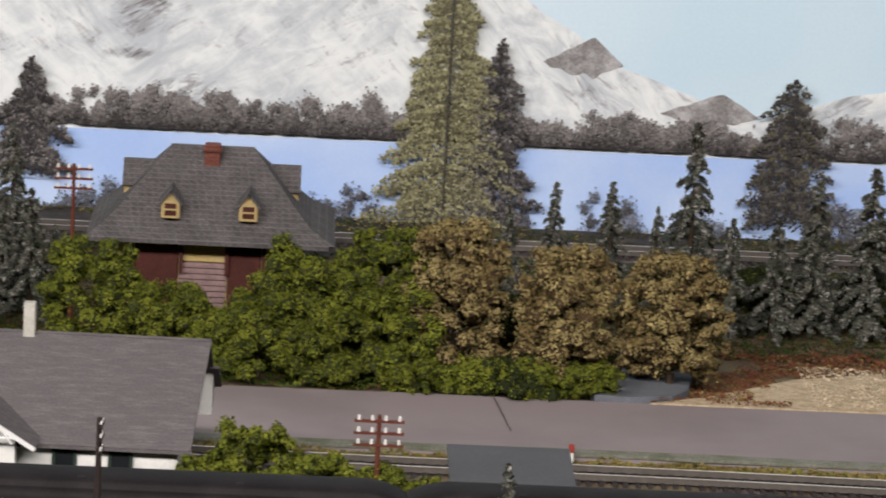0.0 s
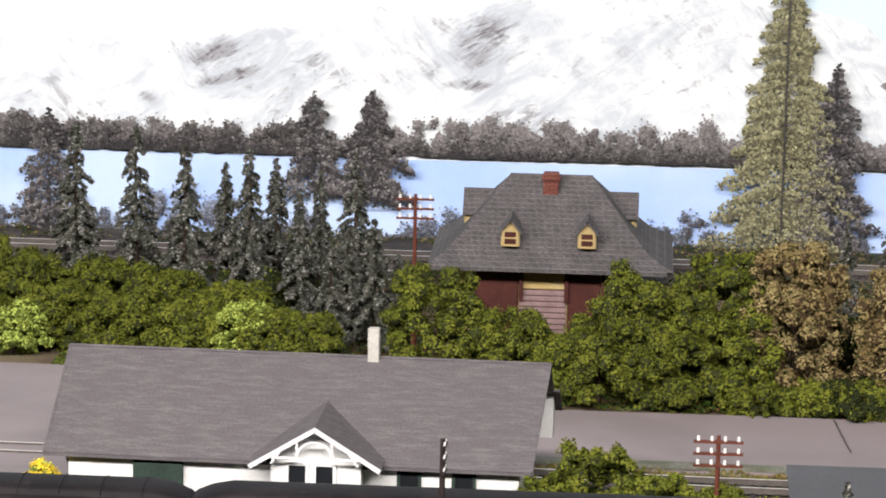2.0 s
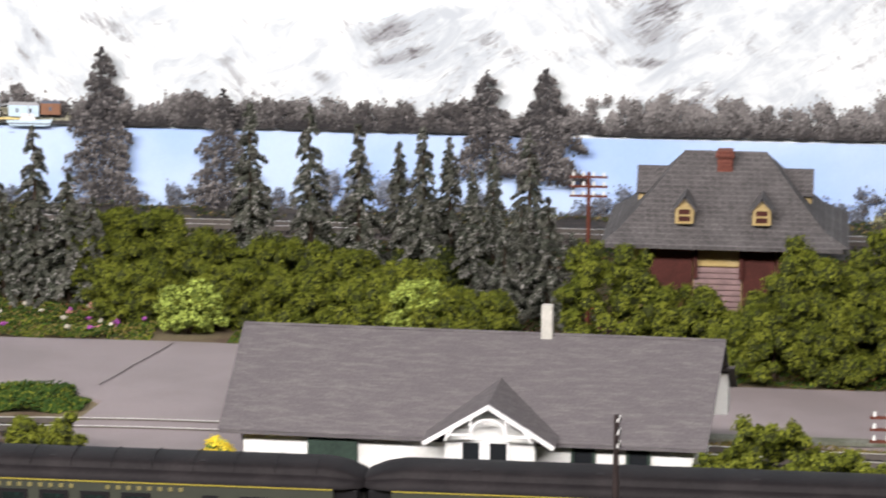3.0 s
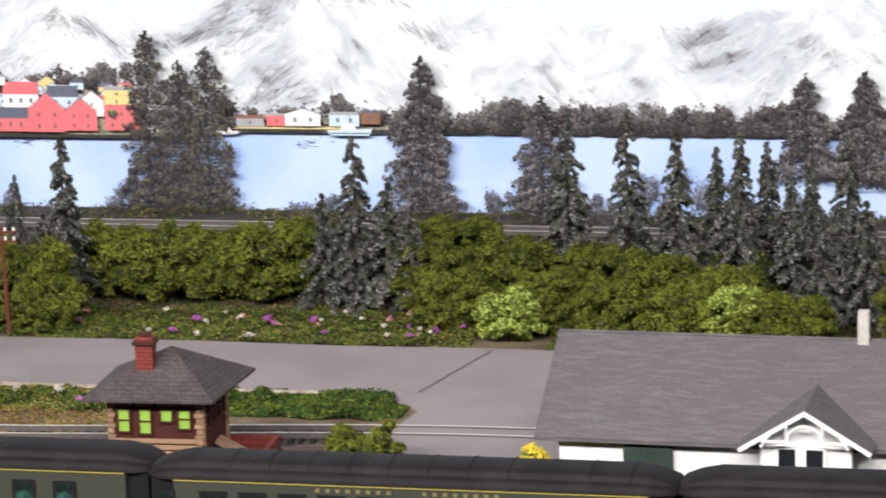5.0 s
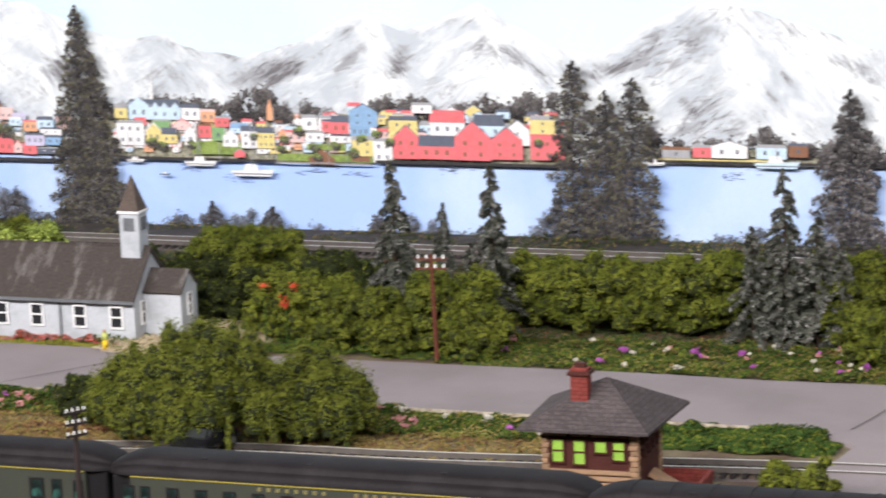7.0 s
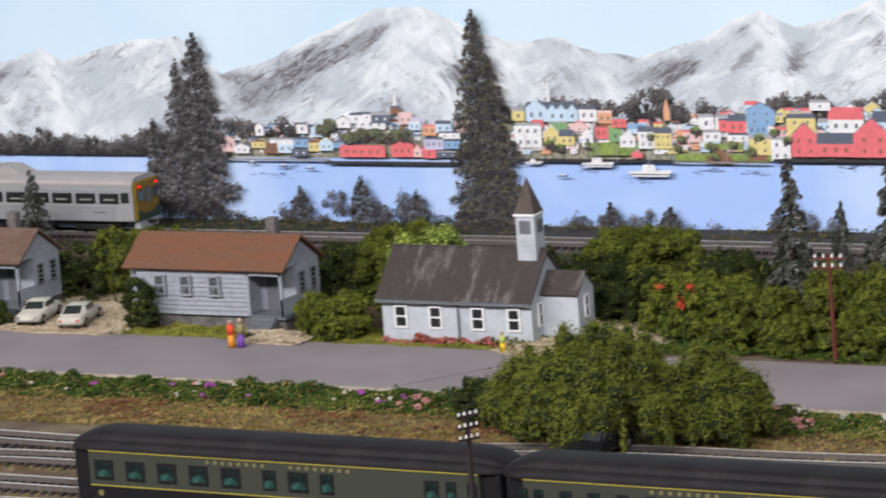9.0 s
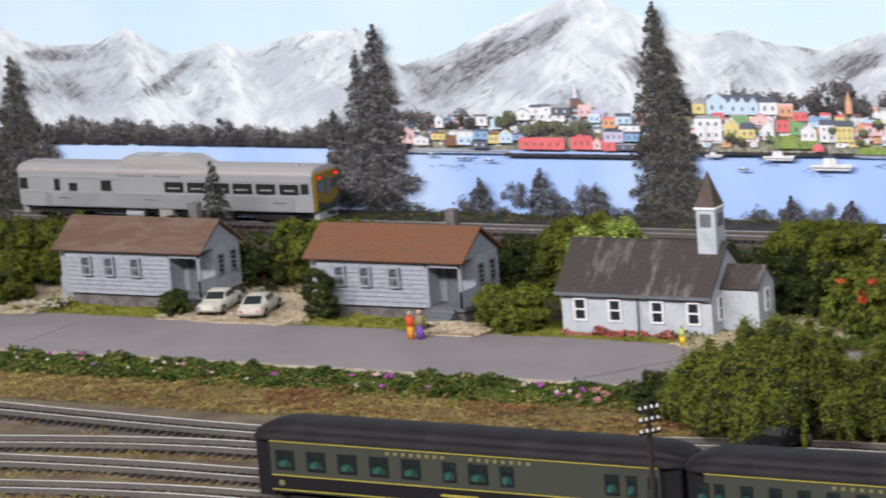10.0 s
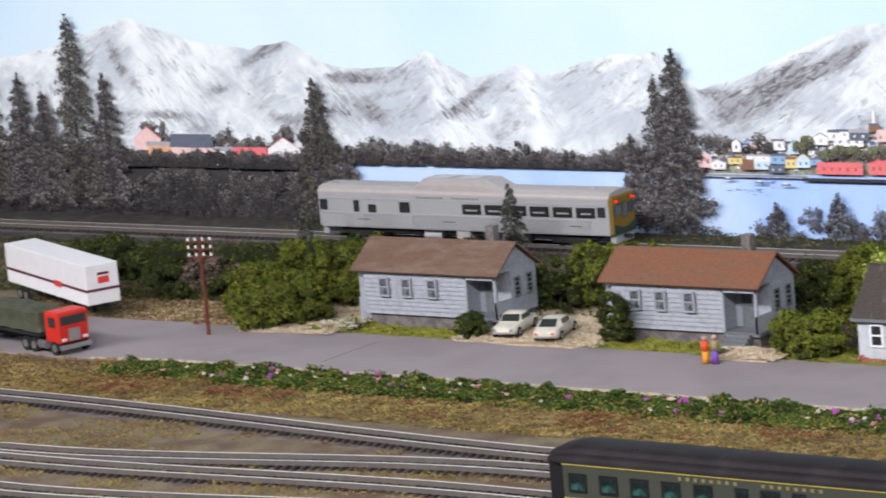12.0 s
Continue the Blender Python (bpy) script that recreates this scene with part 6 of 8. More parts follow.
    for y, z, w_, h_ in ((-0.0105, 0.032, 0.009, 0.0085), (0.0105, 0.032, 0.009, 0.0085), (0, 0.031, 0.006, 0.013)):
        part("cab_window", box(h - 0.0008, h + 0.0002, y - w_ / 2, y + w_ / 2, z - h_ / 2, z + h_ / 2, 0.0004), rail_glass, cab)
    bm = poly_prism([(-W * 0.9, zs), (W * 0.9, zs), (W * 0.9, 0.021), (0.004, 0.0165), (-0.004, 0.0165), (-W * 0.9, 0.021)], h - 0.001, h - 0.0001, axis="x")
    part("green_chevron", bm, cab_green, cab, "dark green chevron")
    for y in (-0.0125, 0.0125):
        part("marker_lamp", tube((h - 0.002, y, 0.0395), (h + 0.0012, y, 0.0395), 0.0011, None, 12), red_lamp, cab, "lit red marker lamp")
    part("cab_end", box(-h + 0.0005, -h + 0.0042, -W * 0.96, W * 0.96, zs, 0.0435, 0.0012), silver, d, "plain silver end")
    for s in (-1, 1):
        part("coupler", box(s * h - 0.004, s * h + 0.006, -0.002, 0.002, 0.0075, 0.0105, 0.0006), black_under, d)
        part("pilot", box(s * (h - 0.004) - 0.003, s * (h - 0.004) + 0.003, -0.0135, 0.0135, 0.004, 0.0112, 0.0006), silver, d)
    part("underframe", box(-h + 0.02, h - 0.02, -0.012, 0.012, 0.0065, zs, 0.0005), black_under, d)
    for ux, uw, uh in ((-0.03, 0.02, 0.008), (0.0, 0.014, 0.0085), (0.045, 0.05, 0.007)):
        part("tank", box(ux - uw / 2, ux + uw / 2, -0.0165, 0.0165, zs - uh, zs, 0.0012), silver_dull if ux == 0 else black_under, d)
    part("air_tank", tube((-0.040, -0.0145, 0.0065), (-0.022, -0.0145, 0.0065), 0.0032, None, 12), silver, d, "small silver air tank")
    for tx in (-h + 0.048, h - 0.048):
        truck_set(d, tx, 0)
    for hx in (-h + 0.008, h - 0.03):
        part("horn", tube((hx, -0.004, 0.0475), (hx + 0.006, -0.004, 0.0492), 0.0006, 0.0011, 8, tube((hx, -0.004, 0.045), (hx, -0.004, 0.0485), 0.0005)), silver, d)
    return d


railcar(-1.712, -1.402)


def green_coach(x0, x1, label, plan, smooth_roof=False, y=1.45):
    """A heavyweight coach: olive side, black window band below, gold lines, black roof."""
    zr = -0.0009
    h = (x1 - x0) / 2 - 0.003
    d = thing("coach", label, "railway coach", "green coaches", at=((x0 + x1) / 2, y, zr))
    W, zs, ze = 0.0172, 0.0095, 0.0405
    part("body", box(-h + 0.011, h - 0.011, -W, W, zs, ze, 0.0003), coach_green, d, "olive green side")
    part("black_band", box(-h + 0.0112, h - 0.0112, -W - 0.0003, W + 0.0003, 0.0118, 0.0192), coach_black, d)
    bm = None
    for z in (0.0194, 0.0108):
        bm = box(-h + 0.0114, h - 0.0114, -W - 0.0005, W + 0.0005, z, z + 0.00055, 0, bm)
    part("gold_line", bm, gold, d, "thin gold line")
    # roof with clerestory shoulders, turned down at the ends
    bm = bmesh.new()
    rings = []
    half = [(1, 0), (0.985, 0.2), (0.93, 0.36), (0.85, 0.46), (0.77, 0.51), (0.745, 0.53), (0.735, 0.7), (0.70, 0.79), (0.58, 0.89), (0.36, 0.96), (0.15, 0.995)]
    prof = half + [(-a, b) for a, b in half[::-1]]
    for x, k, lift in ((-h - 0.004, 0.55, 0.0), (-h - 0.0015, 0.8, 0.25), (-h + 0.006, 0.97, 0.7), (-h + 0.016, 1, 1), (h - 0.016, 1, 1), (h - 0.006, 0.97, 0.7), (h + 0.0015, 0.8, 0.25), (h + 0.004, 0.55, 0.0)):
        rings.append([bm.verts.new((x, y * W * 1.03 * k, ze - 0.0004 + z * 0.0105 * (0.35 + 0.65 * lift))) for y, z in prof])
    for a, b in zip(rings, rings[1:]):
        for i in range(len(prof) - 1):
            bm.faces.new((a[i], a[i + 1], b[i + 1], b[i]))
    bm.faces.new(rings[0])
    bm.faces.new(rings[-1][::-1])
    bmesh.ops.recalc_face_normals(bm, faces=bm.faces[:])
    roof = part("roof", bm, coach_roof, d, "black arched roof", smooth=True)
    if smooth_roof is False:
        bm = None
        for k in range(12):
            sx = -h + 0.02 + k * (2 * h - 0.04) / 11
            for (ya, za), (yb, zb) in zip(prof[6:-6], prof[7:-5]):
                bm = tube((sx, ya * W * 1.035, ze + za * 0.0105), (sx, yb * W * 1.035, ze + zb * 0.0105), 0.00022, None, 4, bm)
        part("roof_seam", bm, coach_roof, roof)
    for k, vx in enumerate((-0.08, -0.02, 0.055)):
        part("roof_vent", box(vx - 0.0018, vx + 0.0018, -0.0105, -0.0075, ze + 0.0072, ze + 0.0096, 0.0004), coach_roof, roof)
    for x, w in plan:
        window(d, x, -W - 0.0001, 0.0290, w, 0.0115, coach_black, teal_glass, 0, label="coach window with teal glass", proud=0.0005)
        ob = window(d, x, W + 0.0001, 0.0290, w, 0.0115, coach_green, teal_glass, 0)
        ob.matrix_basis = pose(x, W + 0.0001, 0.0290, 0, 0, 180)
    letter_bars((8, 8), 0.0052, 0.0019, gold_dim, d, 0, -W - 0.0003, 0.0362, "thin gold bar of lettering")
    for s in (-1, 1):
        part("eave_line", box(-h + 0.0114, h - 0.0114, s * (W + 0.0003) - 0.0003, s * (W + 0.0003) + 0.0003, 0.0396, 0.0402), gold, d, "thin gold line under the roof")
    part("name_bar", box(-0.012, 0.012, -W - 0.0006, -W - 0.0002, 0.0146, 0.0160), gold, d, "small gold bar of unreadable writing")
    part("crest", tube((-h + 0.018, -W - 0.0007, 0.0152), (-h + 0.018, -W - 0.0001, 0.0152), 0.0018, None, 16), gold_dim, d, "small round gold crest")
    for s in (-1, 1):
        v = part("vestibule", box(s * (h - 0.0055) - 0.0062, s * (h - 0.0055) + 0.0062, -0.0145, 0.0145, 0.006, 0.0395, 0.0008), coach_black, d, "black end vestibule")
        part("diaphragm", box(s * (h + 0.0022) - 0.0016, s * (h + 0.0022) + 0.0016, -0.0075, 0.0075, 0.0085, 0.037, 0.0005), black_under, v)
        part("coupler", box(s * (h + 0.002) - 0.004, s * (h + 0.002) + 0.004, -0.0018, 0.0018, 0.006, 0.0085), black_under, d)
    part("underframe", box(-h + 0.012, h - 0.012, -0.012, 0.012, 0.0055, zs, 0.0005), black_under, d)
    for tx in (-h + 0.04, h - 0.04):
        truck_set(d, tx, 0, 0.0048, 0.016)
    return d


PITCH = 0.2695
day_plan = [(-0.116 + 0.0213 * k, 0.0125) for k in range(5)] + [(-0.0055, 0.0085), (0.013, 0.0125), (0.0315, 0.0085), (0.097, 0.0085), (0.109, 0.006), (0.122, 0.006)]
sleep_plan = [(-0.122, 0.0075), (-0.112, 0.0055)] + [(-0.096 + 0.0165 * k, 0.007) for k in range(5)] + [(0.0 + 0.022 * k, 0.0125) for k in range(5)]
diner_plan = [(-0.124, 0.008)] + [(-0.1 + 0.0205 * k, 0.0145) for k in range(7)] + [(0.06, 0.0075), (0.082, 0.0145), (0.106, 0.0145)]
for k, (plan, plain, cy) in enumerate(((day_plan, None, 1.45), (sleep_plan, True, 1.447), (diner_plan, False, 1.439), (diner_plan, True, 1.44), (sleep_plan, True, 1.44))):
    green_coach(-1.018 + PITCH * k - (0.011 if k == 0 else 0), -1.018 + PITCH * (k + 1), "olive green passenger coach with a black roof and gold lines", plan, plain, cy)

# ---- foliage ----
leaf_green = mat("clump_green", (0.156, 0.174, 0.024), 1.0, 0.25, 70, (0.092, 0.112, 0.015), 0.5, 0.3, 900, island=0.2, rand=0.14, spec=0.1)
leaf_dark = mat("clump_dark_green", (0.034, 0.044, 0.014), 0.9, 0.25, 90, None, 0.5, 0.3, 900, island=0.25, spec=0.1)
leaf_lime = mat("clump_lime", (0.40, 0.50, 0.11), 0.9, 0.2, 90, None, 0.5, 0.3, 900, island=0.35, spec=0.1)
leaf_tan = mat("dry_tan_leaves", (0.315, 0.255, 0.115), 0.9, 0.3, 70, (0.17, 0.125, 0.052), 0.5, 0.3, 900, island=0.24, spec=0.1)
leaf_willow = mat("willow_green", (0.150, 0.166, 0.026), 1.0, 0.3, 60, (0.086, 0.102, 0.016), 0.5, 0.3, 900, island=0.16, spec=0.1)
needle = mat("spruce_needles", (0.060, 0.068, 0.052), 0.85, 0.3, 90, (0.085, 0.086, 0.07), 0.5, 0.3, 900, island=0.5)
needle_pale = mat("frosted_needles", (0.27, 0.265, 0.25), 0.6, 0.3, 90, None, 0.5, 0.2, 900, island=0.25)
bark = mat("brown_bark", (0.06, 0.042, 0.03), 0.95, 0.3, 200, None, 0.5, 0.6, 900)
# near-black green: the shade deep inside a crown, put into the colour
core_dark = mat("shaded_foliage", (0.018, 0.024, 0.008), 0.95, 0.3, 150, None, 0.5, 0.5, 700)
leaf_rust = mat("rust_leaves", (0.30, 0.05, 0.015), 0.9, 0.25, 90, None, 0.5, 0.3, 900, island=0.25, spec=0.1)
lawn_mat = mat("yellow_green_grass", (0.24, 0.235, 0.045), 0.95, 0.3, 80, (0.16, 0.18, 0.03), 0.4, 0.5, 900, island=0.25, spec=0.1)
moss_mat = mat("dark_moss_clumps", (0.04, 0.078, 0.017), 0.95, 0.3, 80, (0.022, 0.043, 0.011), 0.45, 0.4, 900, island=0.3, spec=0.1)
dry_mat = mat("dry_turf", (0.25, 0.19, 0.068), 0.95, 0.3, 40, (0.165, 0.115, 0.045), 0.45, 0.4, 900, island=0.3, spec=0.1)
brown_mat = mat("red_brown_turf", (0.17, 0.065, 0.038), 0.95, 0.3, 80, None, 0.45, 0.4, 900, island=0.3, spec=0.1)
petal = {"violet": mat("violet_petals", (0.36, 0.09, 0.36), 0.8, 0.2, 200, None, 0.5, 0, 800, island=0.25), "white": mat("white_petals", (0.52, 0.49, 0.42), 0.8, 0.2, 200, None, 0.5, 0, 800, island=0.2),
         "pink": mat("pink_petals", (0.55, 0.25, 0.25), 0.8, 0.2, 200, None, 0.5, 0, 800, island=0.35), "red": mat("red_petals", (0.6, 0.07, 0.03), 0.8, 0.2, 200, None, 0.5, 0, 800, island=0.35),
         "yellow": mat("yellow_petals", (0.72, 0.55, 0.04), 0.8, 0.2, 200, None, 0.5, 0, 800, island=0.3)}


# darker twins of the leaf colours, painted as shade between the flakes
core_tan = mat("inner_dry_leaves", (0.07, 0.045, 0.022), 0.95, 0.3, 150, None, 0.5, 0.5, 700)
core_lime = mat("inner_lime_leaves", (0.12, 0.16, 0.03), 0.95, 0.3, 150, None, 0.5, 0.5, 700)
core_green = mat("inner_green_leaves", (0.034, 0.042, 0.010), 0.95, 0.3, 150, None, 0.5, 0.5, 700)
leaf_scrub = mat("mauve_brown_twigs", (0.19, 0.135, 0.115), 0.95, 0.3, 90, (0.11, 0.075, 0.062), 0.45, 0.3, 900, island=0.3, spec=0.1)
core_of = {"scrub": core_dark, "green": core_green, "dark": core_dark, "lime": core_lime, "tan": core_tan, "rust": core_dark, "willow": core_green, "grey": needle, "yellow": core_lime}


def lobes(rx, ry, h, n, rng, spread=0.85, size=0.36):
    """Rounded clumps that make up a crown of half-widths rx, ry and height h."""
    out = []
    for i in range(n):
        a, u = rng.uniform(0, 2 * math.pi), rng.uniform(0, 1)
        z = h * (0.12 + 0.74 * u)
        k = math.sqrt(max(1 - ((z / h - 0.32) / 0.7) ** 2, 0.05)) * spread * rng.uniform(0.55, 1.0)
        out.append((rx * k * math.cos(a), ry * k * math.sin(a), z, min(rx, ry, h) * size * rng.uniform(0.6, 1.3)))
    return out


def clump_mesh(name, balls, per_ball, leaf, materials, shares, rng, droop=0.0, flat=1.0):
    c, nrm, sz = [], [], []
    for x, y, z, r in balls:
        n = int(per_ball * (r / 0.012) ** 1.6) + 25
        d = rng.normal(size=(n, 3))
        d /= np.linalg.norm(d, axis=1, keepdims=True)
        d[:, 2] = np.where(d[:, 2] < -0.5, -d[:, 2], d[:, 2])
        bump = 0.86 + 0.42 * field(d[:, 0] * 2.9 + x * 900, d[:, 1] * 2.9 + d[:, 2] * 2.6 + y * 900) + 0.16 * field(d[:, 0] * 7 + x * 500, d[:, 1] * 7 + d[:, 2] * 6 + y * 500)
        rad = r * bump * rng.uniform(0.62, 1.22, n)
        p = np.array([x, y, z]) + d * rad[:, None] * np.array([1, 1, flat])
        p[:, 2] = np.maximum(p[:, 2], 0.0005)
        c.append(p)
        nrm.append(d + rng.normal(scale=0.33, size=(n, 3)) + np.array([0, 0, 0.2 - droop]))
        sz.append(rng.uniform(0.6, 1.3, n) * leaf)
    return flakes_mesh(name, np.concatenate(c), np.concatenate(nrm), np.concatenate(sz), 1.25, materials, rng, shares)


ball_bm = bmesh.new()
bmesh.ops.create_icosphere(ball_bm, subdivisions=1, radius=1.0)
BALL_V = np.array([v.co for v in ball_bm.verts])
BALL_F = np.array([[v.index for v in f.verts] for f in ball_bm.faces])
ball_bm.free()


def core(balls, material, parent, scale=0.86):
    """Lumpy foam under the leaf flakes; its dark colour paints the shade in their gaps."""
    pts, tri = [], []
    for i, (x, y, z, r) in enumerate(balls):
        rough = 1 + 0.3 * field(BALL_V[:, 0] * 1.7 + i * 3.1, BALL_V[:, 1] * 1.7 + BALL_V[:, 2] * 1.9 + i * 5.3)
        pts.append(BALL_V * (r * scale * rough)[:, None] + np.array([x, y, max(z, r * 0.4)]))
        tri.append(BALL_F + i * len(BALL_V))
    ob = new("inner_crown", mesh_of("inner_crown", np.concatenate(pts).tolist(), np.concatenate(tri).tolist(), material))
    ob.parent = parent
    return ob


def bush(x, y, rx, h, kind="green", n=9, seed=0, label=None, ry=None, z=None, leaf=0.00072, per=820):
    rng = np.random.default_rng(seed + int(abs(x) * 1e4) + 17)
    ry = ry or rx * 0.8
    mats = {"green": ((leaf_green, leaf_dark), (0.91, 0.09)), "dark": ((leaf_dark, leaf_green), (0.85, 0.15)), "lime": ((leaf_lime, leaf_green), (0.62, 0.38)), "tan": ((leaf_tan, leaf_dark), (0.93, 0.07)),
            "rust": ((leaf_rust, leaf_dark), (0.85, 0.15)), "willow": ((leaf_willow, leaf_dark), (0.88, 0.12)), "grey": ((needle, needle_pale), (0.9, 0.1)), "yellow": ((petal["yellow"], leaf_lime), (0.85, 0.15)), "scrub": ((leaf_scrub, leaf_dark), (0.8, 0.2))}[kind]
    words = {"green": "rounded olive green foliage bush", "dark": "low dark green foliage bush", "lime": "bright lime green foliage bush", "tan": "autumn tree with dry tan leaves", "rust": "small rust red foliage bush",
             "willow": "drooping willow with pale green foliage", "grey": "grey-green leafless bush", "yellow": "yellow", "scrub": "low mauve-brown twiggy scrub"}[kind]
    d = thing("bush" if kind not in ("tan", "willow") else "tree", label or words, "bush" if kind not in ("tan", "willow") else "tree", kind + " bushes", at=(x, y, ground_z(x, y) if z is None else z))
    balls = lobes(rx, ry, h, int(n * 3.6), rng, 0.98, 0.19 if rx > 0.015 else 0.34) + lobes(rx * 0.85, ry * 0.85, h * 0.92, int(n * 0.9), rng, 0.86, 0.29) + lobes(rx * 0.7, ry * 0.7, h * 0.8, 9, rng, 0.8, 0.48)
    me = clump_mesh("crown", balls, per, leaf, mats[0], mats[1], rng)
    ob = new("crown", me)
    ob.parent = d
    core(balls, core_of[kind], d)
    part("trunk", tube((0, 0, -0.002), (0, 0, h * 0.45), max(h * 0.03, 0.0012), max(h * 0.018, 0.0008)), bark, d)
    return d


def spruce_kind(h, w, seed, frost=0.1, n=2600):
    """A tapered spruce: whorls of drooping boughs clothed in needle sprays, at the origin."""
    rng = np.random.default_rng(seed)
    d = thing("spruce", "dark spruce with frosted needle tips", "tree", "dark spruces")
    boughs = []
    level = 0.03
    while level < 0.97:
        for k in range(int(5 + 4 * level)):
            reach = w / 2 * (0.08 + 0.92 * level ** 0.85) * rng.uniform(0.62, 1.18)
            boughs.append((level + rng.uniform(-0.012, 0.012), rng.uniform(0, 2 * math.pi), reach))
        level += 0.0052 / h * (0.75 + 0.5 * level)
    sizes = np.array([q[2] for q in boughs])
    pick = rng.choice(len(boughs), size=n, p=sizes / sizes.sum())
    v, ang, reach = (np.array([q[k] for q in boughs])[pick] for k in range(3))
    along = rng.uniform(0.08, 1, n) ** 0.7
    rad = reach * along
    side = rng.normal(scale=0.16, size=n) * (1.15 - along) + rng.normal(scale=0.03, size=n)
    ang = ang + side
    z = h * (1 - v * 0.95) - 0.42 * rad * along + rng.normal(scale=0.0006, size=n) - np.abs(rng.normal(scale=0.0009, size=n))
    c = np.stack([rad * np.cos(ang), rad * np.sin(ang), z.clip(0.001)], 1)
    nrm = np.stack([np.cos(ang) * 0.5, np.sin(ang) * 0.5, np.full(n, 0.75)], 1) + rng.normal(scale=0.5, size=(n, 3))
    which = (rng.uniform(0, 1, n) < frost * (0.25 + 1.5 * along ** 3)).astype(int)
    ob = new("needles", flakes_mesh("needles", c, nrm, rng.uniform(0.00042, 0.00085, n), 2.3, (needle, needle_pale), rng, None, which))
    ob.parent = d
    part("trunk", tube((0, 0, -0.003), (0, 0, h * 0.985), max(h * 0.022, 0.0012), 0.0003), bark, d)
    bm = None
    for v, a, r in boughs[::max(len(boughs) // 26, 1)]:
        bm = tube((0, 0, h * (1 - v * 0.95)), (r * 0.8 * math.cos(a), r * 0.8 * math.sin(a), h * (1 - v * 0.95) - r * 0.26), 0.0004, 0.0002, 4, bm)
    part("limbs", bm, bark, d)
    return d


# spruces: place and height; the kinds are shared
# (x and height of the tip as they would lie at y = 2, true y, width)
SPRUCES = [(-0.519, 0.109, 1.955, 0.046), (-0.497, 0.076, 1.945, 0.05), (-0.542, 0.068, 1.945, 0.04), (-0.729, 0.106, 1.94, 0.046), (-0.802, 0.109, 1.955, 0.044), (-0.765, 0.078, 1.985, 0.03),
           (-0.371, 0.128, 1.985, 0.048), (-0.331, 0.127, 1.985, 0.045), (-0.298, 0.115, 1.985, 0.045), (-0.271, 0.104, 2.0, 0.034), (-0.2545, 0.114, 1.985, 0.044), (-0.237, 0.108, 2.0, 0.035),
           (-0.222, 0.085, 1.975, 0.036), (-0.208, 0.103, 2.005, 0.026), (-0.184, 0.112, 1.98, 0.042), (-0.189, 0.06, 1.945, 0.036), (-0.171, 0.068, 1.93, 0.046), (-0.2, 0.05, 1.935, 0.034), (-0.155, 0.045, 1.94, 0.03),
           (0.17, 0.089, 1.98, 0.032), (0.207, 0.091, 1.98, 0.036), (0.238, 0.075, 1.97, 0.028), (0.26, 0.133, 1.98, 0.05), (0.287, 0.07, 1.95, 0.042), (0.343, 0.099, 1.97, 0.048), (0.318, 0.07, 1.96, 0.042),
           (0.379, 0.108, 1.97, 0.052), (0.43, 0.11, 1.97, 0.05), (0.14, 0.075, 1.93, 0.03), (-0.48, 0.06, 1.945, 0.036), (-0.745, 0.05, 1.935, 0.04),
           (-1.66, 0.068, 2.03, 0.028), (-1.445, 0.093, 2.045, 0.034)]


def tip_height(z, y):
    """The height of a tip at depth y that would show at z at depth 2."""
    return 0.483 - (0.483 - z) * y / 2.0


kinds = [(spruce_kind(0.115, 0.046, 3, 0.20, 15000), 0.115, 0.046), (spruce_kind(0.1, 0.036, 8, 0.22, 12000), 0.1, 0.036), (spruce_kind(0.08, 0.042, 13, 0.2, 11000), 0.08, 0.042)]
for i, (x, z, y, w) in enumerate(SPRUCES):
    x, h = x * y / 2.0, tip_height(z, y) - ground_z(x, y)
    ob, kh, kw = min(kinds, key=lambda k: abs(k[1] - h) + abs(k[2] - w) * 0.6)
    twin = copy_thing(ob, pose(x, y, ground_z(x, y), 0, 0, i * 77 % 360) @ Matrix.Diagonal((1.03 * w / kw, 1.03 * w / kw, h / kh, 1)))
for ob, _, _ in kinds:
    for child in list(ob.children_recursive):
        bpy.data.objects.remove(child)
    bpy.data.objects.remove(ob)

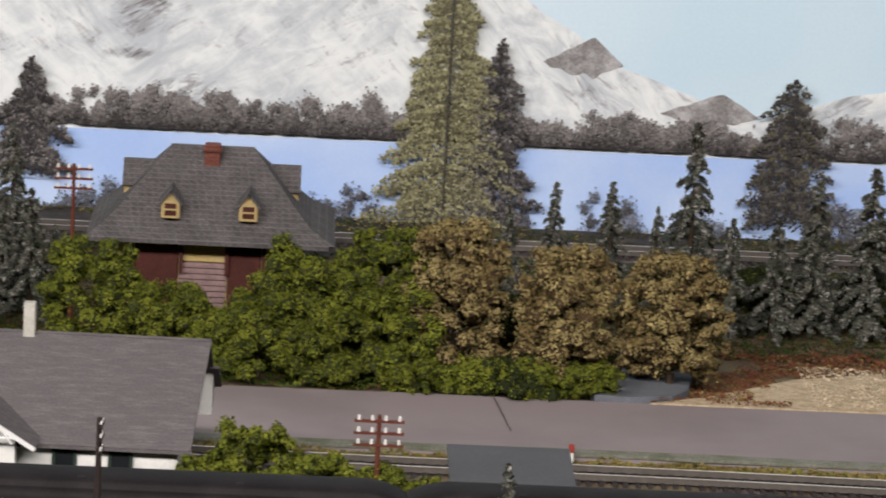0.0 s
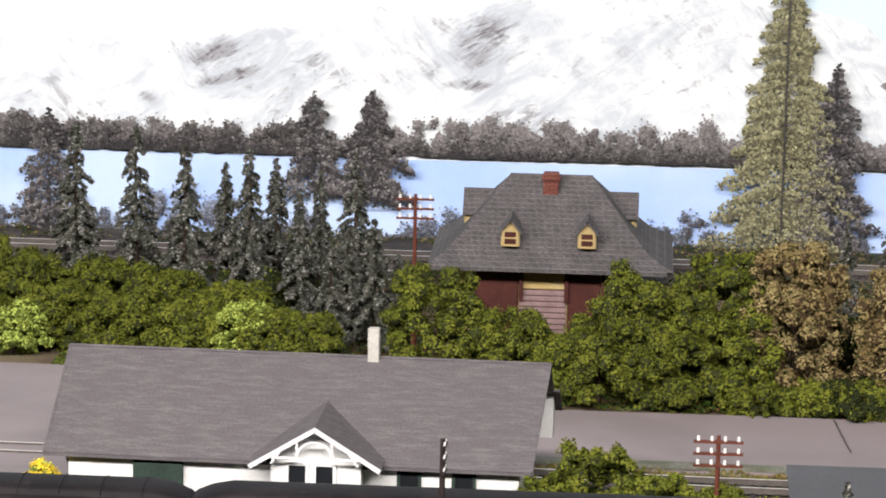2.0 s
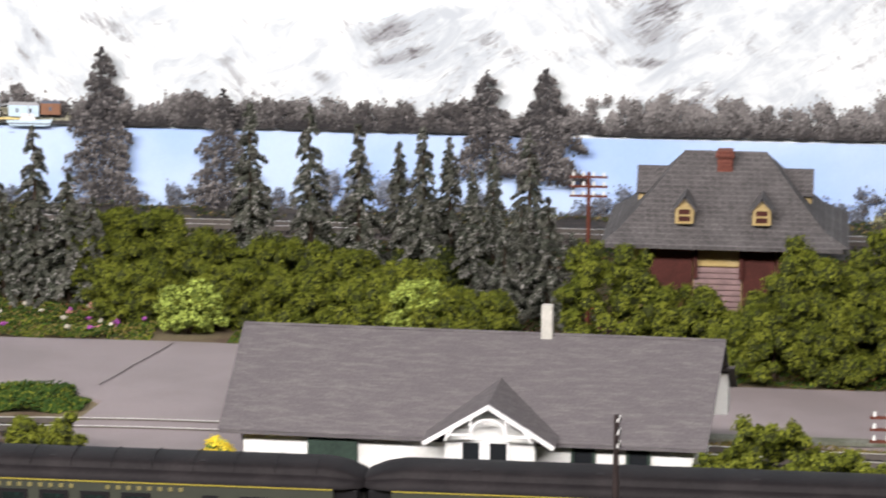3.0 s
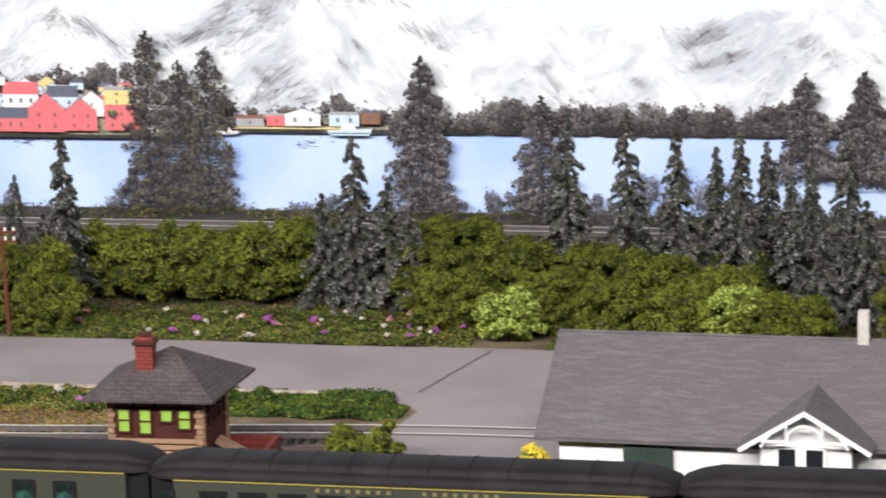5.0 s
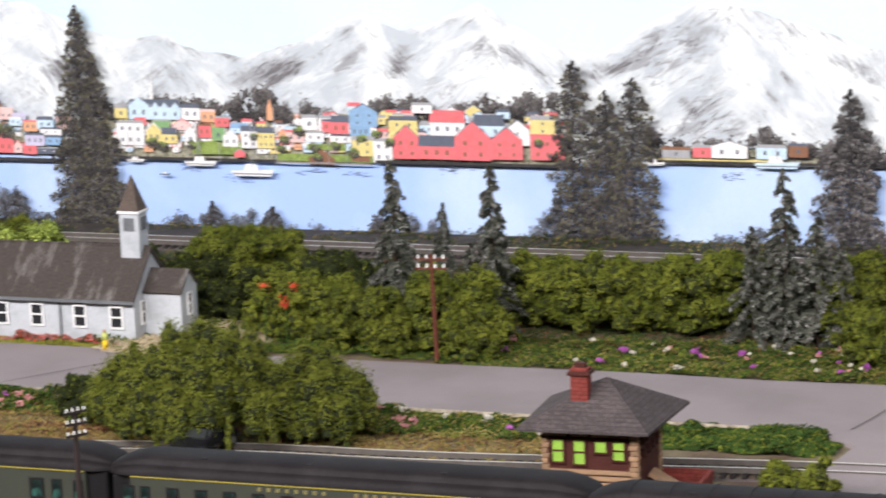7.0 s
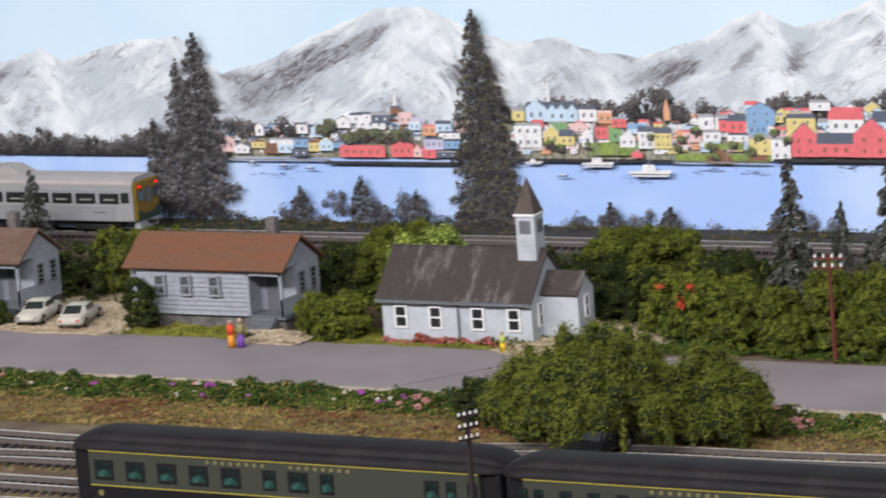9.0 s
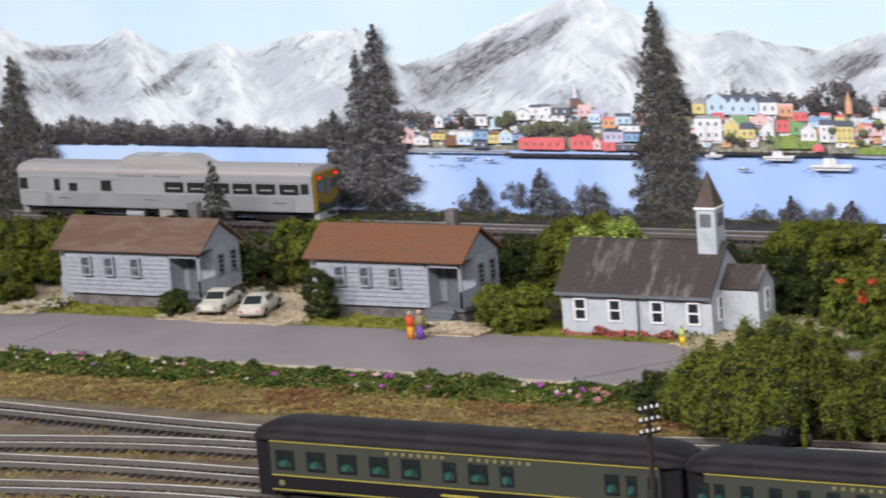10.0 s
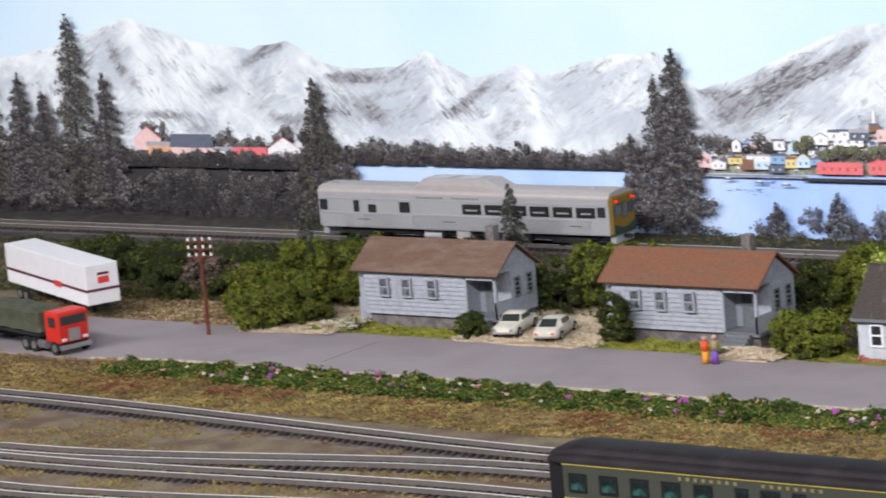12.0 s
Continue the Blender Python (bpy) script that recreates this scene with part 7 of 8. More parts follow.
# green bush masses behind the road
BUSHES = [(-0.43, 1.9, 0.026, 0.04), (-0.40, 1.945, 0.03, 0.055), (-0.37, 1.905, 0.026, 0.042), (-0.345, 1.95, 0.028, 0.05), (-0.325, 1.9, 0.026, 0.038), (-0.30, 1.94, 0.03, 0.047), (-0.275, 1.9, 0.026, 0.036),
          (-0.25, 1.935, 0.026, 0.045), (-0.225, 1.9, 0.024, 0.036), (-0.2, 1.905, 0.022, 0.036), (-0.46, 1.95, 0.026, 0.052),
          (-0.64, 1.965, 0.034, 0.052), (-0.675, 1.97, 0.032, 0.05), (-0.70, 1.985, 0.03, 0.045), (-0.60, 1.97, 0.03, 0.05), (-0.575, 1.965, 0.03, 0.058), (-0.545, 1.975, 0.028, 0.055), (-0.48, 1.985, 0.03, 0.055), (-0.44, 1.99, 0.03, 0.052),
          (-0.118, 1.885, 0.03, 0.074), (-0.072, 1.885, 0.028, 0.05), (-0.045, 1.88, 0.024, 0.036), (0.012, 1.885, 0.038, 0.078), (-0.018, 1.87, 0.028, 0.05), (0.03, 1.87, 0.03, 0.055), (0.058, 1.91, 0.03, 0.083), (0.062, 1.878, 0.028, 0.058),
          (-0.72, 1.895, 0.034, 0.06), (-0.7, 1.878, 0.024, 0.036), (-0.78, 1.885, 0.026, 0.046), (-0.815, 1.9, 0.026, 0.05), (-0.85, 1.905, 0.024, 0.048), (-0.76, 1.875, 0.018, 0.03),
          (-0.895, 1.985, 0.034, 0.055), (-1.105, 1.985, 0.036, 0.058), (-1.075, 1.945, 0.03, 0.045), (-1.31, 1.985, 0.03, 0.05), (-1.345, 1.975, 0.028, 0.052),
          (-1.555, 1.95, 0.034, 0.056), (-1.6, 1.925, 0.03, 0.058), (-1.575, 1.875, 0.03, 0.04), (-1.59, 1.85, 0.026, 0.036), (-1.635, 1.9, 0.024, 0.044), (-1.61, 1.87, 0.026, 0.05), (-1.103, 1.872, 0.027, 0.034), (-0.93, 2.005, 0.03, 0.05)]
for i, (x, y, r, h) in enumerate(BUSHES):
    bush(x, y + shift(x), r * 1.12, h * (1.17 if x > -0.13 else 1.04), "green", 26, i)
for i, (x, y, r, h) in enumerate(((-1.70, 1.985, 0.05, 0.034), (-1.79, 1.98, 0.05, 0.036), (-1.62, 2.0, 0.04, 0.036), (-1.88, 1.98, 0.05, 0.036), (-1.66, 1.955, 0.035, 0.03), (-1.74, 1.945, 0.04, 0.016), (-0.845, 1.985, 0.036, 0.04), (-0.80, 1.985, 0.03, 0.035),
                                  (-1.15, 1.985, 0.036, 0.045), (-0.905, 1.948, 0.03, 0.046), (-0.938, 1.965, 0.028, 0.046), (-1.0, 1.98, 0.036, 0.045), (-1.262, 1.868, 0.013, 0.046), (-1.372, 1.955, 0.03, 0.05), (-1.39, 1.86, 0.013, 0.02), (-1.5, 2.0, 0.035, 0.04), (0.02, 1.935, 0.04, 0.04), (0.135, 1.862, 0.03, 0.022),
                                  (0.135, 1.915, 0.03, 0.04), (-0.32, 2.0, 0.04, 0.03), (-0.24, 2.0, 0.04, 0.03), (0.3, 2.0, 0.05, 0.03), (0.4, 2.0, 0.05, 0.03), (-0.6, 2.02, 0.05, 0.02))):
    bush(x, y + (shift(x) if x > 0.1 and y < 1.9 else 0), r, h, "dark", 12, 100 + i)
for x, y, r, h in ((-1.735, 1.955, 0.026, 0.036), (-1.70, 1.965, 0.022, 0.030), (-1.655, 1.945, 0.020, 0.034)):
    bush(x, y, r, h, "scrub", 16, 230)
bush(-0.241, 1.876, 0.022, 0.043, "lime", 22, 201, "bright lime green bush with pale tips")
bush(-0.389, 1.880, 0.023, 0.037, "lime", 20, 202, "yellow-green bush beside the flower bed")
bush(-1.073, 1.962, 0.034, 0.066, "lime", 24, 203, "bright lime green bush behind the church roof")
bush(-0.15, 1.945, 0.016, 0.03, "rust", 6, 204)
for x, y, r, h in ((0.1, 1.83, 0.035, 0.110), (0.167, 1.82, 0.033, 0.096), (0.230, 1.82, 0.034, 0.097)):
    bush(x, y, r, h, "tan", 40, int(x * 900), "bushy autumn tree with dry tan leaves", leaf=0.00078, per=800)
# willow beside the yard: drooping strands over several stems
def willow(x, y, r, h, seed, label):
    rng = np.random.default_rng(seed)
    d = thing("tree", label, "tree", "willows", at=(x, y, ground_z(x, y)))
    balls = []
    for k in range(int(3800 * r)):
        a, u = rng.uniform(0, 2 * math.pi), math.sqrt(rng.uniform(0, 1))
        bx, by, top = r * 0.86 * u * math.cos(a), r * 0.62 * u * math.sin(a), h * (0.97 - 0.42 * u * u) * rng.uniform(0.70, 1.06) * (1 + 0.22 * noise.noise((r * math.cos(a) * u * 60, r * math.sin(a) * u * 60, seed)))
        drop = rng.uniform(0.2, 0.9) * (0.5 + 0.5 * u)
        size = rng.uniform(0.0035, 0.0075)
        z = top - size
        while z > max(top * (1 - drop), size * 0.4):
            balls.append((bx, by, z, size * rng.uniform(0.75, 1.15)))
            bx, by, size = bx * 1.025 + rng.normal(scale=0.0011), by * 1.025 + rng.normal(scale=0.0011), max(size * rng.uniform(0.84, 1.0), 0.0022)
            z -= size * rng.uniform(0.9, 1.5)
    ob = new("crown", clump_mesh("crown", balls, 430, 0.00054, (leaf_willow, leaf_green), (0.85, 0.15), rng, 0.1, 1.5))
    ob.parent = d
    # dark core paints in the shade between the strands
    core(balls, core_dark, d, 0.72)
    for k in range(3):
        a = k * 2.1
        part("stem", tube((0.003 * math.cos(a), 0.003 * math.sin(a), -0.002), (r * 0.4 * math.cos(a), r * 0.3 * math.sin(a), h * 0.6), 0.0022, 0.0011), bark, d)
    return d


willow(-0.785, 1.642, 0.06, 0.077, 1, "broad drooping willow with yellow-green foliage beside the yard")
willow(-0.722, 1.662, 0.04, 0.06, 2, "drooping willow with yellow-green foliage beside the road")
willow(-0.845, 1.662, 0.034, 0.052, 3, "drooping willow with yellow-green foliage beside the bank")
bush(-0.885, 1.68, 0.026, 0.03, "dark", 12, 71)
for x in (0.075, 0.11, 0.145, 0.18):
    bush(x, 1.797, 0.024, 0.021, "green", 14, 72)
for x, y, r, h in ((-0.014, 1.51, 0.026, 0.068), (-0.036, 1.505, 0.022, 0.05), (0.014, 1.505, 0.028, 0.054), (0.045, 1.50, 0.028, 0.046), (0.072, 1.50, 0.022, 0.04), (-0.005, 1.49, 0.022, 0.046)):
    bush(x, y, r, h, "green", 24, int(abs(x) * 5000) + 3)
for x, y, r, h, i in ((0.106, 1.41, 0.010, 0.076, 1),):
    d = spruce_kind(h, r * 2.4, 50 + i, 0.22, 4000)
    d.matrix_world = pose(x, y, ground_z(x, y))
bush(-0.408, 1.585, 0.024, 0.032, "green", 16, 310)
bush(-0.294, 1.50, 0.013, 0.047, "yellow", 14, 311, "small bush with yellow blooms beside the depot")

# ---- ground cover: turf, moss and flowers, too fine to count ----
def cover(name, x0, x1, y0, y1, n, size, materials, shares, label, height=0.0025, z=None, patchy=0.0, seed=0):
    rng = np.random.default_rng(seed + 31)
    x, y = rng.uniform(x0, x1, n), rng.uniform(y0, y1, n)
    if patchy:
        keep = field(x * 14, y * 24, seed) * 0.6 + field(x * 45, y * 70, seed) * 0.3 > patchy - 0.5
        x, y = x[keep], y[keep]
    m = len(x)
    lump = np.maximum(field(x * 95, y * 95, seed + 5), -0.3) * 0.9 + 0.4
    base = ground_at(x, y) if z is None else np.full(m, z)
    c = np.stack([x, y, base + 0.0004 + height * lump * rng.uniform(0.3, 1.0, m)], 1)
    nrm = rng.normal(scale=0.6, size=(m, 3)) + np.array([0, -0.35, 1.0])
    me = flakes_mesh(name, c, nrm, rng.uniform(0.6, 1.3, m) * size, 1.3, materials, rng, shares)
    return tagged(new(name, me), label, "ground cover", kind="stuff")


cover("flower_bank", -1.62, -0.9, 1.683, 1.732, 52000, 0.0009, (moss_mat, leaf_green, dry_mat), (0.66, 0.22, 0.12), "dark green mossy bank along the road", 0.007, seed=1)
cover("flower_bank", -0.90, -0.565, 1.683, 1.732, 24000, 0.0009, (moss_mat, leaf_green, dry_mat), (0.62, 0.23, 0.15), "dark green mossy bank along the road", 0.006, seed=2)
cover("moss_strip", -0.565, -0.425, 1.685, 1.737, 13000, 0.0009, (moss_mat, leaf_green), (0.75, 0.25), "green moss strip beside the crossing", 0.006, seed=3)
cover("dry_bank", -1.66, -0.56, 1.625, 1.69, 48450, 0.00062, (dry_mat, brown_mat, leaf_green), (0.72, 0.16, 0.12), "dry olive and brown turf below the bank", 0.0028, seed=4)
cover("dry_bank", -2.4, -1.6, 1.62, 1.725, 38250, 0.00067, (dry_mat, brown_mat), (0.76, 0.24), "dry yellow turf beside the road's end", 0.003, seed=5)
cover("yard_turf", -2.2, -0.95, 1.33, 1.6, 80000, 0.00062, (dry_mat, leaf_green, brown_mat), (0.70, 0.14, 0.16), "patchy dry turf between the yard tracks", 0.0016, patchy=0.46, seed=6)
straw_mat = mat("straw_turf", (0.36, 0.28, 0.1), 0.95, 0.3, 80, (0.26, 0.2, 0.07), 0.45, 0.4, 900, island=0.3, spec=0.1)
cover("straw_turf", -2.3, -0.56, 1.62, 1.70, 30000, 0.0006, (straw_mat,), (1.0,), "patches of dry straw-coloured turf", 0.0032, patchy=0.5, seed=27)
cover("red_turf", -1.62, -0.86, 1.64, 1.70, 15300, 0.00067, (brown_mat,), (1.0,), "patches of red-brown turf", 0.0036, patchy=0.6, seed=7)
cover("flower_bed", -0.72, -0.41, 1.853, 1.935, 38250, 0.00067, (moss_mat, leaf_green, dry_mat), (0.55, 0.28, 0.17), "green flower bed behind the road", 0.006, seed=8)
cover("under_growth", -2.3, -0.86, 1.925, 2.065, 66300, 0.00073, (moss_mat, leaf_dark, brown_mat, dry_mat), (0.5, 0.36, 0.09, 0.05), "dark undergrowth below the railway bank", 0.006, seed=9)
cover("under_growth", -0.86, 0.55, 1.9, 2.065, 66300, 0.00073, (moss_mat, leaf_dark, brown_mat), (0.45, 0.4, 0.15), "dark undergrowth below the railway bank", 0.006, seed=10)
cover("lawn", -1.53, -1.402, 1.847, 1.884, 9000, 0.0007, (lawn_mat, leaf_green), (0.88, 0.12), "yellow-green lawn before the grey house", 0.0035, seed=11)
cover("lawn", -1.28, -1.172, 1.847, 1.884, 8000, 0.0007, (lawn_mat, leaf_green), (0.88, 0.12), "yellow-green lawn before the grey house", 0.0035, seed=12)
cover("lawn", -1.13, -0.95, 1.847, 1.9, 12000, 0.0007, (lawn_mat, leaf_green), (0.75, 0.25), "yellow-green grass round the church", 0.0032, seed=13)
cover("grass_mound", -1.54, -1.50, 1.846, 1.88, 2210, 0.00072, (leaf_green, petal["white"]), (0.9, 0.1), "bright grass with small white flowers", 0.009, seed=14)
cover("verge", -0.25, 1.2, 1.650, 1.669, 15300, 0.00072, (dry_mat, leaf_green), (0.65, 0.35), "olive turf verge beside the yard track", 0.003, seed=15)
cover("verge", -1.9, -1.62, 1.845, 1.93, 15300, 0.00067, (dry_mat, brown_mat, sand_mat), (0.55, 0.2, 0.25), "dry grass slope beside the road's end", 0.003, seed=16)
cover("rusty_edge", 0.235, 0.56, 1.86, 1.915, 10710, 0.00073, (brown_mat, dry_mat), (0.8, 0.2), "rusty scrub along the sandy lot", 0.006, patchy=0.42, seed=17)
cover("rusty_edge", 0.20, 0.30, 1.785, 1.86, 4590, 0.00073, (brown_mat, dry_mat), (0.7, 0.3), "rusty scrub along the sandy lot", 0.005, seed=18)
cover("under_growth", -0.36, -0.06, 1.85, 1.9, 12000, 0.00073, (moss_mat, leaf_green, brown_mat), (0.5, 0.4, 0.1), "green undergrowth below the bushes", 0.006, seed=29)
cover("moss_strip", -0.43, -0.414, 1.69, 1.716, 900, 0.0009, (moss_mat, leaf_green), (0.75, 0.25), "green moss at the strip's end", 0.004, seed=30)
cover("under_growth", -0.06, 0.22, 1.79, 1.9, 22000, 0.00073, (moss_mat, leaf_green, brown_mat), (0.5, 0.4, 0.1), "green undergrowth below the bushes", 0.006, seed=19)
cover("under_growth", -0.98, -0.68, 1.862, 1.93, 20400, 0.00073, (moss_mat, leaf_green), (0.6, 0.4), "green undergrowth below the bushes", 0.006, seed=20)
cover("church_border", -1.058, -0.952, 1.861, 1.868, 3825, 0.00062, (moss_mat, petal["pink"], petal["red"]), (0.3, 0.45, 0.25), "border of pink flowers along the church wall", 0.0065, seed=21)


cover("track_side_growth", -1.8, 1.2, 2.124, 2.174, 42000, 0.0007, (moss_mat, dry_mat, leaf_dark, cinder_mat), (0.26, 0.18, 0.26, 0.30), "low growth between the track and the backdrop", 0.004, 0.0178, patchy=0.38, seed=51)
cover("track_side_growth", -1.8, 1.2, 2.052, 2.078, 26000, 0.0007, (moss_mat, dry_mat, leaf_dark), (0.4, 0.25, 0.35), "low growth along the railway bank", 0.004, 0.0172, patchy=0.30, seed=52)
pebble_mat = mat("pale_pebbles", (0.62, 0.53, 0.40), 0.95, 0.25, 200, (0.42, 0.35, 0.25), 0.45, 0.3, 900, island=0.3, spec=0.1)
for k, (x0, x1, y0, y1, n) in enumerate(((-1.40, -1.268, 1.842, 1.985, 9000), (-1.606, -1.508, 1.832, 1.95, 6500), (-1.172, -1.112, 1.838, 1.874, 2600), (-0.962, -0.85, 1.838, 1.935, 5200), (0.315, 0.62, 1.786, 1.88, 9000))):
    cover("loose_gravel", x0, x1, y0, y1, n, 0.0006, (pebble_mat, sand_mat), (0.6, 0.4), "loose pale gravel on the lot", 0.0012, 0.0011, patchy=0.3 if k < 4 else 0.42, seed=40 + k)


flat_patch("paved_pad", [(0.182, 1.785), (0.203, 1.783), (0.229, 1.790), (0.240, 1.805), (0.247, 1.846), (0.19, 1.850), (0.178, 1.81)], 0.0036, mat("blue_grey_paving", (0.15, 0.165, 0.19), 0.6, 0.12, 60, (0.11, 0.12, 0.14), 0.45, 0.15, 900), "blue-grey paved pad below the autumn trees")


def flowers(n, x0, x1, y0, y1, colours, seed, r=0.0042, h=0.007):
    """Small flower clumps, each a thing of a few petals."""
    rng = np.random.default_rng(seed)
    for i in range(n):
        x, y = rng.uniform(x0, x1), rng.uniform(y0, y1)
        key = colours[rng.integers(len(colours))]
        k = r * rng.uniform(0.5, 1.2)
        m = int(34 * (k / r) ** 1.5) + 7
        c = rng.normal(scale=1, size=(m, 3)) * np.array([k * 0.55, k * 0.5, k * 0.32]) + np.array([0, 0, h * rng.uniform(0.6, 1.0)])
        nrm = rng.normal(scale=0.5, size=(m, 3)) + np.array([0, -0.5, 0.9])
        d = thing("flower_clump", "small clump of " + key + " flowers in the moss", "flowers", key + " flowers", at=(x, y, ground_z(x, y)))
        ob = new("petals", flakes_mesh("petals", c, nrm, rng.uniform(0.6, 1.3, m) * 0.0008, 1.1, (petal[key],), rng))
        ob.parent = d
        part("stem", tube((0, 0, -0.001), (0, 0, h * 0.6), 0.0006, 0.0004, 5), moss_mat, d)


flowers(34, -1.56, -0.92, 1.69, 1.726, ("violet", "violet", "pink"), 3, 0.0021, 0.006)
flowers(30, -1.56, -0.92, 1.69, 1.728, ("white",), 13, 0.0010, 0.006)
flowers(12, -0.72, -0.57, 1.69, 1.728, ("violet", "pink", "white"), 4, 0.0032)
flowers(24, -0.70, -0.42, 1.856, 1.92, ("violet", "violet", "pink", "violet", "white"), 5, 0.0021)
flowers(18, -0.70, -0.42, 1.856, 1.93, ("white",), 15, 0.0012)
flowers(9, -1.53, -1.5, 1.848, 1.875, ("white",), 6, 0.003, 0.009)
flowers(5, -0.855, -0.83, 1.882, 1.895, ("red",), 7, 0.0042, 0.046)
flowers(12, -0.302, -0.278, 1.485, 1.50, ("yellow",), 8, 0.005, 0.036)
flowers(3, -0.95, -0.93, 1.685, 1.70, ("pink",), 9, 0.0025, 0.01)


# ---- small things ----
pole_wood = mat("red_brown_pole", (0.12, 0.035, 0.022), 0.75, 0.2, 200, None, 0.5, 0.2, 900)
pole_dark = mat("black_brown_pole", (0.028, 0.02, 0.02), 0.7, 0.2, 200)
glass_white = mat("white_insulator", (0.75, 0.77, 0.76), 0.35, 0.05, 200)
car_white = mat("cream_car_paint", (0.60, 0.57, 0.49), 0.4, 0.05, 120, (0.5, 0.47, 0.4), 0.35, 0.02, 600)
chrome = mat("dull_chrome", (0.5, 0.5, 0.5), 0.3, 0.1, 200, metal=0.8)
tyre_mat = mat("black_tyre", (0.02, 0.02, 0.02), 0.9, 0.2, 300)
truck_red = mat("truck_red", (0.55, 0.03, 0.02), 0.4, 0.06, 120)
trailer_white = mat("trailer_white", (0.72, 0.71, 0.72), 0.55, 0.04, 100)
tarp_mat = mat("dark_olive_tarp", (0.07, 0.075, 0.05), 0.85, 0.2, 80, None, 0.5, 0.4, 500)
stripe_dark = mat("maroon_stripe", (0.10, 0.03, 0.04), 0.6, 0.1, 100)
mark_red = mat("red_marking", (0.6, 0.05, 0.05), 0.6, 0.1, 100)


def pole(x, y, h, arms, wood, label, turn=0.0, arm_w=0.019, r=0.0013, lean=0.0, cap=1.0):
    d = thing("utility_pole", label, "utility pole", "utility poles", at=(x, y, ground_z(x, y)), turn=turn)
    part("post", tube((0, 0, -0.004), (lean, 0, h), r * 1.3, r * 0.85, 10), wood, d)
    for k in range(arms):
        z = h - 0.003 - 0.0062 * k
        arm = part("crossarm", box(lean - arm_w / 2, lean + arm_w / 2, -0.0018, -0.0004, z - 0.0007, z + 0.0007), wood, d)
        for i in range(4):
            ax = lean + arm_w * ((i + 0.5) / 4 - 0.5) * 1.08
            ins = part("insulator", tube((ax, -0.0011, z + 0.0006), (ax, -0.0011, z + 0.0006 + 0.0024 * cap), 0.0009 * cap, 0.0007 * cap, 8), glass_white, arm, "small white insulator")
    return d


pole(-0.7185, 1.857, 0.073, 2, pole_wood, "red-brown utility pole with two crossarms beside the road", 6, 0.021, lean=-0.0015)
pole(-1.617, 1.816, 0.081, 3, pole_wood, "red-brown utility pole with three crossarms beside the road", 20, 0.023)
pole(-0.139, 1.925, 0.102, 3, pole_wood, "red-brown utility pole beside the old station", 0, 0.024)
pole(0.047, 1.505, 0.069, 3, pole_wood, "red-brown utility pole beside the yard track", 0, 0.025)
pole(-0.0845, 1.39, 0.095, 3, pole_dark, "nearly black utility pole before the coaches", 88, 0.010, 0.0015, cap=0.5)
pole(-0.744, 1.39, 0.091, 3, pole_dark, "nearly black utility pole before the coaches", 55, 0.0125, 0.0015, cap=0.72)


